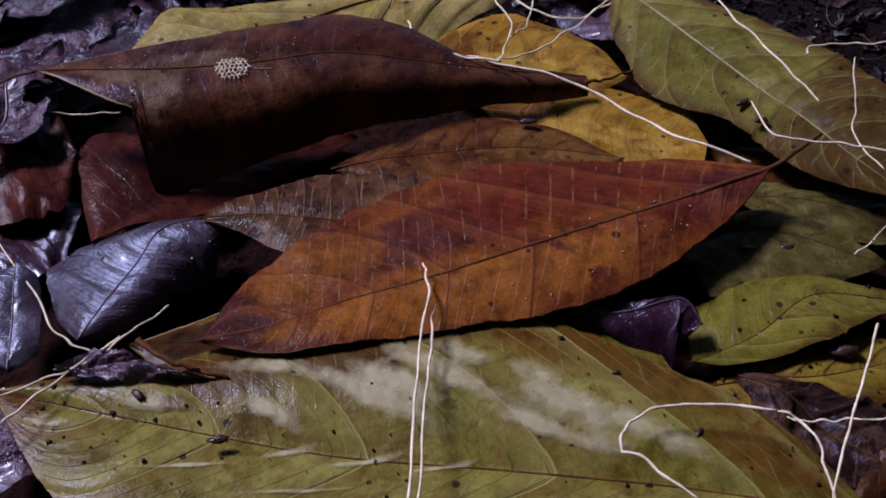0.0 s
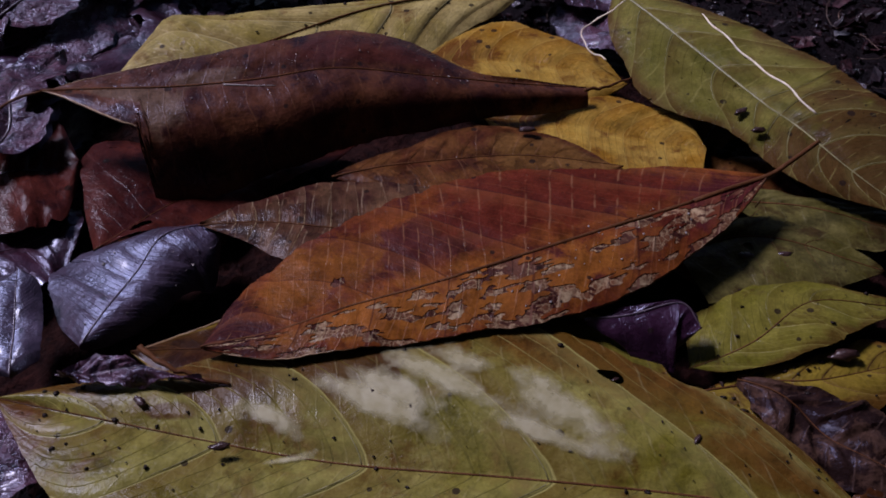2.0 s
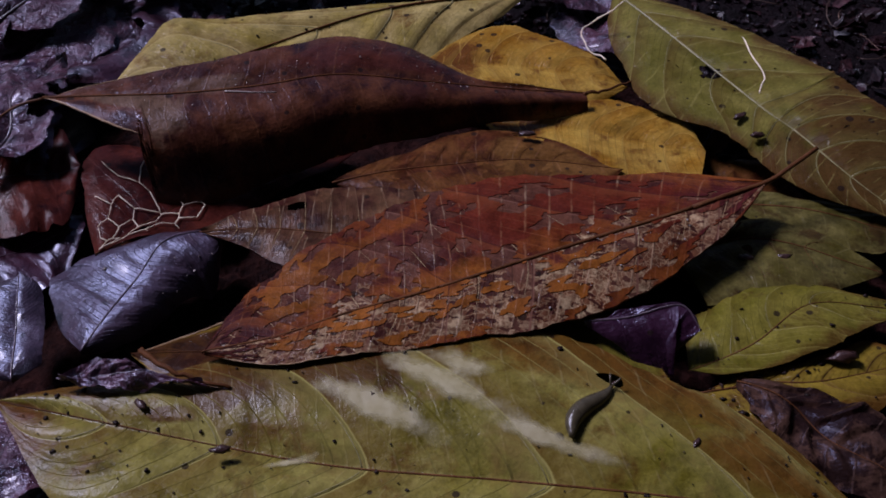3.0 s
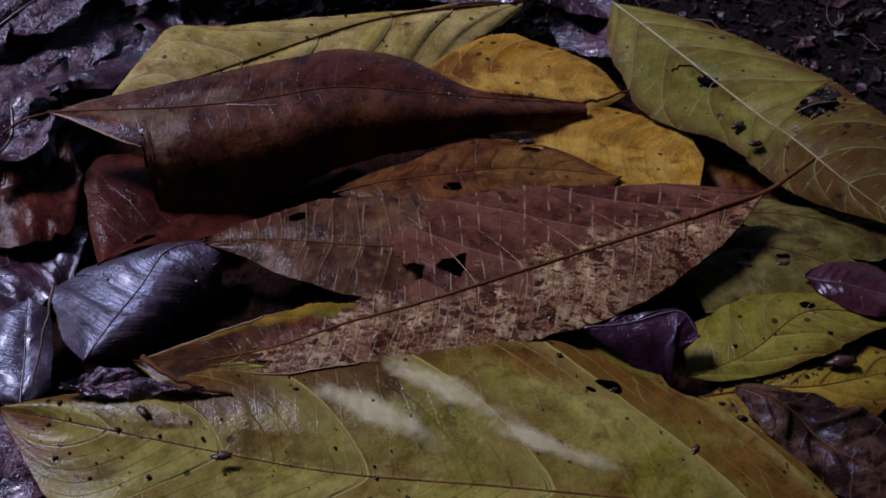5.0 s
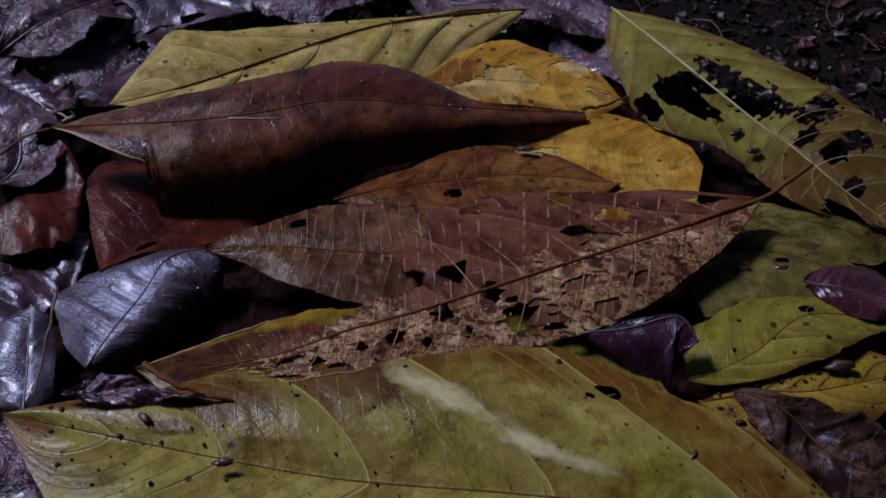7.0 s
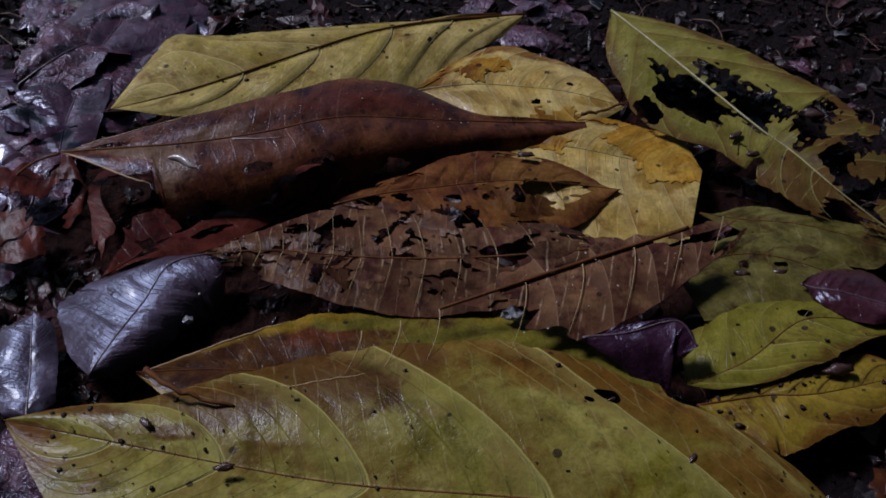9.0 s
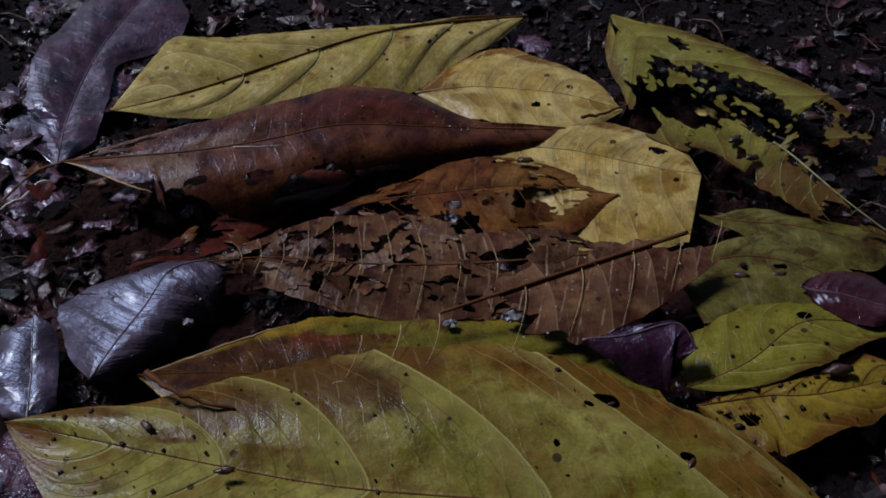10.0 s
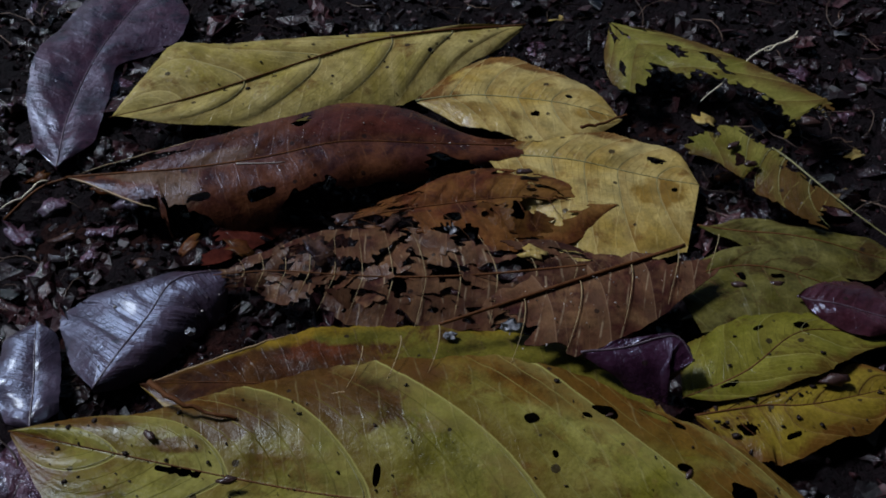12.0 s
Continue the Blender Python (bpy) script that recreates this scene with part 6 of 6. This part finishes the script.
def bloom(leaf, parent, s0, v0, wide, ds, dv, t, depth=0.004):
    """A pale streak on the leaf, centred on (s0, v0), half its run (ds, dv), that sinks into the leaf at t."""
    n = 64
    a, b = np.meshgrid(np.linspace(-1, 1, n), np.linspace(-1, 1, n), indexing="ij")
    v = np.clip(v0 + b * dv + a * wide * 1.2, -0.97, 0.97)
    V = leaf.at(np.clip(s0 + a * wide + b * ds, 0, 1), v, 0.0005).reshape(-1, 3)
    num = np.arange(n * n).reshape(n, n)
    F = np.stack([num[:-1, :-1], num[1:, :-1], num[1:, 1:], num[:-1, 1:]], -1).reshape(-1, 4)
    ob = part("mould_film", (V, F, np.stack([a, b], -1).reshape(-1, 2)), M_BLOOM, parent, "pale ragged film of mould")
    crumble(ob, t, depth, 0, 1.6, 0.8)


for s0, v0, wide, ds, dv, t in BLOOMS:
    bloom(big_leaf, big, s0, v0, wide, ds, dv, t)


# ---- litter around the pile ----
def litter_leaf(x, y, z, length, width, turn, seed, material, sinks, label):
    """One half-rotted leaf beside the pile; sinks: rows of (seconds, metres down)."""
    rng = np.random.default_rng(seed)
    n = 11
    prof = np.sin(np.linspace(0, np.pi, n)) ** 0.7 * width * 500
    mid = [((k / 4 - 0.5) * length * 1000, rng.uniform(-6, 6), rng.uniform(-3, 4)) for k in range(5)]
    spec = dict(mid=mid, left=prof * rng.uniform(0.8, 1.1, n), right=prof * rng.uniform(0.8, 1.1, n), tilt=(rng.uniform(-8, 10), rng.uniform(-10, 8)))
    lf = Leaf(spec, seed, bulge=(rng.uniform(-0.1, 0.2), rng.uniform(-0.1, 0.2)), quilt=0.0014, veins=8, wave=0.003, rag=0.05)
    ob = thing("litter_leaf", (x, y, z), label, "leaf", "litter beside the pile")
    pieces = blade(lf, 60, 34, 0.0003, cells=40, keep=lambda s, v, r: 99 if r.random() > 0.06 else 98, seed=seed)
    whole = max((d for (k, _), d in pieces.items() if k == 99), key=lambda d: len(d[1]))
    part("blade", whole, material, ob)
    add_veins(lf, ob, M_VEIN_PURPLE, (), 0.0006, side=False)
    MOVES.append((ob, [(t, pose(x, y, z - d, 0, 0, turn)) for t, d in sinks]))
    return ob


def build_litter():
    rng = np.random.default_rng(77)
    spots = [(-0.135, 0.115, 0.018, 0.09, 0.05, 65), (-0.12, 0.145, 0.015, 0.09, 0.05, 120), (-0.19, 0.14, 0.022, 0.12, 0.06, 20), (-0.13, 0.155, 0.026, 0.11, 0.06, -30), (-0.17, 0.10, 0.024, 0.11, 0.06, 70),
             (-0.175, 0.06, 0.022, 0.10, 0.05, 110), (-0.17, 0.02, 0.022, 0.10, 0.06, 60),
             (-0.06, 0.165, 0.016, 0.11, 0.05, 10), (0.03, 0.15, 0.014, 0.10, 0.05, -20),
             (-0.10, 0.02, 0.000, 0.10, 0.05, 40), (0.02, -0.01, 0.006, 0.12, 0.06, 20), (0.16, -0.10, 0.004, 0.10, 0.05, 20), (0.10, 0.02, 0.005, 0.10, 0.06, 80),
             (-0.205, 0.115, 0.028, 0.09, 0.045, 140), (-0.155, 0.125, 0.031, 0.08, 0.04, 45), (-0.19, 0.035, 0.027, 0.08, 0.045, 10),
             (-0.155, 0.045, 0.030, 0.07, 0.035, 85), (-0.165, 0.125, 0.010, 0.15, 0.10, 30), (-0.205, 0.075, 0.010, 0.14, 0.09, 100), (-0.145, 0.175, 0.012, 0.15, 0.09, -10), (-0.225, 0.165, 0.012, 0.14, 0.09, 50), (-0.115, 0.175, 0.030, 0.09, 0.04, 5), (0.07, 0.125, 0.012, 0.08, 0.035, 120)]
    for k, (x, y, z, ln, wd, a) in enumerate(spots):
        end = z + 0.012
        stop = 7.8 + 2.0 * rng.random()
        sinks = [(0, -0.012), (3, -0.006), (6, 0.0), (stop, end * 0.7), (12, end)]
        litter_leaf(x, y, z, ln, wd, a, 200 + k, M_BACK if -0.11 < x < 0.165 and y < 0.03 else M_FLAT if k % 3 == 0 else M_LITTER, sinks, "crumpled wet purple-brown leaf, half rotted")


build_litter()


# ---- fungus threads ----
def fungus_thread(radius, t0, t1, pts, seed):
    """A pale strand of fungus that grows up out of the litter at t0 and shrinks back into it at t1."""
    rng = np.random.default_rng(seed)
    P = np.asarray(pts)
    n = 10 * len(P)
    path = spline(P - P[0], np.linspace(0, 1, n))
    path = path + np.stack([np.convolve(rng.normal(0, 0.0011, n), np.hanning(11) / 5, "same") for _ in range(3)], 1)
    taper = 0.00085 * radius * (0.75 + 0.35 * rng.random(n)) * np.clip(np.linspace(0.6, 4, n), 0, 1)
    ob = part("fungus_thread", tube(path, taper, 6), M_THREAD, None)
    tagged(ob, "thin cream-white strand of fungus lying over the leaves", "fungus thread", "fungus threads")
    ob.location = P[0]
    x, y, z = P[0]
    shown, gone = pose(x, y, z), pose(x, y, -0.035)
    rows = [(0, shown if t0 <= 0 else gone)]
    if t0 > 0:
        rows += [(t0 - 0.1, gone), (t0, shown)]
    if t1 < 12:
        rows += [(t1, shown), (t1 + 0.13, gone)]
    rows.append((12, gone if t1 < 12 else shown))
    MOVES.append((ob, rows))


for k, (radius, t0, t1, pts) in enumerate(THREADS):
    fungus_thread(radius, t0, t1, pts, 400 + k)


def fungus_net(leaf, parent, span, vspan, step, t0, t1, seed, radius=0.00018):
    """A net of fine fungus strands that spreads over a leaf from t0 to t1."""
    rng = np.random.default_rng(seed)
    V, F, n = [], [], 0
    ni = max(2, int((span[1] - span[0]) * leaf.length / step))
    nj = max(2, int((vspan[1] - vspan[0]) * float(np.max(leaf.half[0] + leaf.half[1])) * 0.3 / step))
    S, W = np.meshgrid(np.linspace(*span, ni), np.linspace(*vspan, nj), indexing="ij")
    even = np.add.outer(np.arange(ni), np.arange(nj)) % 2
    S = S + rng.uniform(-0.34, 0.34, S.shape) * (span[1] - span[0]) / ni
    W = W + (rng.uniform(-0.26, 0.26, W.shape) + np.where(even, -0.24, 0.24)) * (vspan[1] - vspan[0]) / nj
    for i in range(ni):
        for j in range(nj):
            for a, b in ((i + 1, j), (i, j + 1)):
                # every other rung, so that the strands close to six-sided meshes
                if a >= ni or b >= nj or rng.random() > 0.94 or (b > j and (i + j) % 2):
                    continue
                mx, my = (S[i, j] + S[a, b]) / 2, (W[i, j] + W[a, b]) / 2
                if ((mx - sum(span) / 2) / (span[1] - span[0]) * 2) ** 2 + ((my - sum(vspan) / 2) / (vspan[1] - vspan[0]) * 2) ** 2 > 1:
                    continue
                u = np.linspace(0, 1, 6)
                s = S[i, j] + (S[a, b] - S[i, j]) * u + rng.normal(0, 0.0008, 6)
                w = W[i, j] + (W[a, b] - W[i, j]) * u + rng.normal(0, 0.005, 6)
                s[0], s[-1], w[0], w[-1] = S[i, j], S[a, b], W[i, j], W[a, b]
                tv, tf = tube(leaf.at(np.clip(s, 0, 1), np.clip(w, -0.99, 0.99), 0.0009), radius * rng.uniform(0.6, 1.4), 5)
                V.append(tv)
                F += [tuple(q + n for q in f) for f in tf]
                n += len(tv)
    ob = part("fungus_net", (np.concatenate(V), F), M_THREAD, parent, "branching net of cream-white fungus")
    tagged(ob, kind="stuff")
    up, down = pose(0, 0, 0), pose(0, 0, -0.05)
    start = [(0, up)] if t0 <= 0 else [(0, down), (t0 - 0.1, down), (t0, up)]
    MOVES.append((ob, start + [(t1, up), (t1 + 0.1, down), (12, down)]))


fungus_net(main_leaf, main, (0.56, 0.86), (-0.98, 0.55), 0.0040, 0.3, 0.6, 71, 0.00010)
fungus_net(main_leaf, main, (0.56, 0.70), (-0.98, 0.05), 0.0024, 0.3, 0.6, 72, 0.00007)
fungus_net(main_leaf, main, (0.90, 0.99), (-0.4, 0.7), 0.0036, 0.4, 0.75, 73, 0.00013)
fungus_net(dark_leaf, dark, (0.350, 0.410), (-0.22, 0.10), 0.0007, 0, 0.35, 75, 0.00020)
fungus_net(rust_leaf, rust, (0.02, 0.50), (-0.9, 0.8), 0.0046, 2.9, 3.1, 74, 0.00018)


# ---- small things on the leaves ----
M_SHELL = plain_material("grey shell", (0.16, 0.13, 0.12), (0.26, 0.21, 0.19), 0.35, 500, 0.2)
M_SNAIL = plain_material("snail flesh", (0.06, 0.045, 0.045), (0.11, 0.09, 0.08), 0.3, 500, 0.3)
M_BEETLE = plain_material("beetle wing case", (0.006, 0.009, 0.008), (0.014, 0.020, 0.014), 0.22, 600, 0.1, 0.0003, 0.08, spec=0.8)
M_HUSK = plain_material("seed husk", (0.030, 0.012, 0.010), (0.060, 0.028, 0.022), 0.35, 500, 0.6)
M_GRIT = plain_material("pale grit", (0.07, 0.07, 0.085), (0.30, 0.29, 0.31), 0.25, 450, 0.6)
M_SLUG = plain_material("slug skin", (0.045, 0.035, 0.018), (0.08, 0.065, 0.035), 0.35, 300, 0.4)


def ball(radii, centre, seed, rough=0.08, sub=2):
    rng = np.random.default_rng(seed)
    bm = bmesh.new()
    bmesh.ops.create_icosphere(bm, subdivisions=sub, radius=1)
    V = np.array([v.co[:] for v in bm.verts])
    F = [[v.index for v in f.verts] for f in bm.faces]
    bm.free()
    V = V * (1 + rng.uniform(-rough, rough, (len(V), 1)))
    return V * radii + centre, F


def snail(r):
    ob = thing("snail", (0, 0, 0), "tiny snail with a round grey shell", "snail", "snails")
    a = np.linspace(0, 5 * math.pi, 70)
    grow = np.exp(0.16 * a)
    grow /= grow[-1]
    path = np.stack([np.cos(a) * grow * 0.55, 0.35 * (1 - grow), np.sin(a) * grow * 0.55 + 0.75], 1) * r
    part("shell", tube(path, grow * 0.5 * r, 12), M_SHELL, ob)
    u = np.linspace(0, 1, 14)
    foot = np.stack([(u - 0.45) * 2.6 * r, 0 * u, 0.16 * r + 0.1 * r * u], 1)
    part("foot", tube(foot, r * 0.26 * np.sin(np.pi * np.clip(u, 0.04, 0.96)) ** 0.6, 8), M_SNAIL, ob)
    for sgn in (-1, 1):
        part("tentacle", tube([(1.3 * r, sgn * 0.1 * r, 0.3 * r), (1.5 * r, sgn * 0.2 * r, 0.6 * r), (1.6 * r, sgn * 0.25 * r, 0.75 * r)], [0.06 * r, 0.05 * r, 0.06 * r], 6), M_SNAIL, ob)
    return ob


def beetle(ln):
    ob = thing("beetle", (0, 0, 0), "small shiny green-black beetle", "beetle", "beetles")
    for sgn in (-1, 1):
        part("wing_case", ball((ln * 0.36, ln * 0.12, ln * 0.15), (-ln * 0.10, sgn * ln * 0.10, ln * 0.16), 3, 0.0), M_BEETLE, ob)
        for k in (-0.25, 0.05, 0.28):
            part("leg", tube([(ln * k, sgn * ln * 0.12, ln * 0.12), (ln * (k + 0.05), sgn * ln * 0.32, ln * 0.18), (ln * (k + 0.1), sgn * ln * 0.42, 0)], ln * 0.022, 5), M_BEETLE, ob)
        part("feeler", tube([(ln * 0.45, sgn * ln * 0.06, ln * 0.16), (ln * 0.6, sgn * ln * 0.15, ln * 0.2), (ln * 0.72, sgn * ln * 0.18, ln * 0.16)], ln * 0.012, 5), M_BEETLE, ob)
    part("chest", ball((ln * 0.15, ln * 0.18, ln * 0.12), (ln * 0.28, 0, ln * 0.14), 4, 0.0), M_BEETLE, ob)
    part("head", ball((ln * 0.09, ln * 0.10, ln * 0.08), (ln * 0.42, 0, ln * 0.13), 5, 0.0), M_BEETLE, ob)
    return ob


def slug(ln, material, name, label):
    ob = thing(name, (0, 0, 0), label, name)
    u = np.linspace(0, 1, 26)
    path = np.stack([(u - 0.5) * ln, 0.10 * ln * np.sin(u * 5), ln * 0.12 + 0 * u], 1)
    part("body", tube(path, ln * 0.15 * np.sin(np.pi * np.clip(u, 0.03, 0.97)) ** 0.55 * (1 - 0.3 * u), 12), material, ob)
    for sgn in (-1, 1):
        e = path[-1]
        part("tentacle", tube([e, e + (0.08 * ln, sgn * 0.05 * ln, 0.05 * ln), e + (0.14 * ln, sgn * 0.08 * ln, 0.08 * ln)], ln * 0.016, 5), material, ob)
    return ob


def visit(ob, at, turn, t0, t1, step=(0.0, 0.0)):
    """Comes out from between the leaves at t0, is at its place, and is gone at t1; step: how far it creeps meanwhile."""
    x, y, z = at
    gone = pose(x, y, z - 0.075, 0, 0, turn)
    rows = [(0, gone), (t0 - 0.2, gone), (t0, pose(x, y, z, 0, 0, turn)), (t1, pose(x + step[0], y + step[1], z, 0, 0, turn))]
    if t1 < 11.7:
        rows += [(t1 + 0.2, gone), (12, gone)]
    MOVES.append((ob, rows))


VISITORS = dict(snail=lambda size: snail(size), beetle=lambda size: beetle(size),
                slug=lambda size: slug(size, M_SLUG, "slug", "small olive-brown slug on a leaf"),
                pale_slug=lambda size: slug(size, M_SHELL, "slug", "small pale grey slug on a leaf"))
for kind, size, at, turn, t0, t1 in GUESTS:
    visit(VISITORS[kind](size), at, turn, t0, t1)


def grit(size, at, t0, seed):
    ob = part("grit", ball((size * 0.8, size * 0.6, size * 0.5), (0, 0, 0), seed, 0.38), M_GRIT, None)
    ob.data.shade_flat()
    tagged(ob, "pale glassy lump of grit among the leaves", "grit", "lumps of grit")
    x, y, z = at
    low = pose(x, y, z - 0.05)
    MOVES.append((ob, [(0, low), (t0 - 0.3, low), (t0, pose(x, y, z)), (12, pose(x, y, z - 0.006))]))


for k, (size, at, t0) in enumerate(GRITS):
    grit(size, at, t0, 900 + k)


def scrap(at, size, t0, seed, material, label):
    """A torn scrap of leaf that comes to light as the leaves over it rot."""
    rng = np.random.default_rng(seed)
    n = 16
    ang = np.linspace(0, 2 * math.pi, n, endpoint=False)
    rad = size * (0.4 + 0.8 * rng.random(n))
    ring = np.stack([np.cos(ang) * rad, np.sin(ang) * rad * 0.55, 0.12 * size * np.sin(ang * 2 + rng.random() * 6)], 1)
    inner = ring * (0.5, 0.5, 0.3) + (0, 0, 0.03 * size)
    V = np.concatenate([ring, inner, [[0, 0, 0.03 * size]], ring - (0, 0, 0.0003)])
    F = []
    for i in range(n):
        k = (i + 1) % n
        F += [(i, k, n + k, n + i), (n + i, n + k, 2 * n), (k, i, 2 * n + 1 + i, 2 * n + 1 + k)]
    F.append(tuple(range(3 * n, 2 * n, -1)))
    uv = V[:, :2]
    ob = part("leaf_scrap", (V, F, uv, uv * 20 + 0.5), material, None)
    tagged(ob, label, "leaf scrap", "torn scraps of leaf")
    x, y, z = at
    turn = rng.uniform(-60, 60)
    low, up = pose(x, y, z - 0.05, 0, 0, turn), pose(x, y, z, rng.uniform(-12, 12), rng.uniform(-12, 12), turn)
    MOVES.append((ob, [(0, low), (t0 - 0.4, low), (t0, up), (12, pose(0, 0, -0.004) @ up)]))


for k, (size, at, t0, kind) in enumerate(SCRAPS):
    scrap(at, size, t0, 980 + k, (M_DRIED, M_PALE, M_BACK, M_LITTER)[kind], ("torn grey scrap of dead leaf", "torn pale yellow scrap of leaf", "torn brown scrap of leaf", "torn wet purple-brown scrap of leaf")[kind])


def husk(at, turn, size, key, seed):
    """A dark seed husk that lies on a leaf and sinks with it."""
    ob = part("seed_husk", ball((size, size * 0.45, size * 0.3), (0, 0, size * 0.2), seed, 0.3), M_HUSK, None)
    tagged(ob, "dark dry seed husk lying on a leaf", "seed husk", "seed husks")
    rows = []
    spec = LEAVES[key]
    for t in SINK_TIMES:
        q = sunk(spec, t) @ sunk(spec, 6).inverted() @ Vector(at)
        rows.append((t, pose(*q, 0, 0, turn)))
    MOVES.append((ob, rows))


for k, (at, turn, size, key) in enumerate(HUSKS):
    husk(at, turn, size, key, 950 + k)


def twig(label, radius, t0, t1, key, pts, seed):
    """A thin stalk that lies on a leaf and sinks with it; it is there from t0 to t1."""
    rng = np.random.default_rng(seed)
    P = np.asarray(pts)
    path = spline(P - P[0], np.linspace(0, 1, 30))
    path = path + np.stack([np.convolve(rng.normal(0, 0.0005, 30), np.hanning(7) / 3, "same") for _ in range(3)], 1)
    ob = part("stalk", tube(path, radius * np.linspace(1.0, 0.55, 30) * rng.uniform(0.85, 1.1, 30), 7), M_VEIN_BROWN if radius > 0.0006 else M_ROOT, None)
    tagged(ob, label, "stalk", "loose stalks")
    rows = []
    spec = LEAVES[key]
    for t in SINK_TIMES:
        q = sunk(spec, t) @ sunk(spec, 6).inverted() @ Vector(pts[0])
        q.z -= 0 if t0 <= t <= t1 else 0.06
        rows.append((t, pose(*q)))
    MOVES.append((ob, rows))


for k, (label, radius, t0, t1, key, pts) in enumerate(TWIGS):
    twig(label, radius, t0, t1, key, pts, 1100 + k)


# ---- what moves ----
def motions():
    for ob, rows in MOVES:
        walk(ob, rows)


motions()
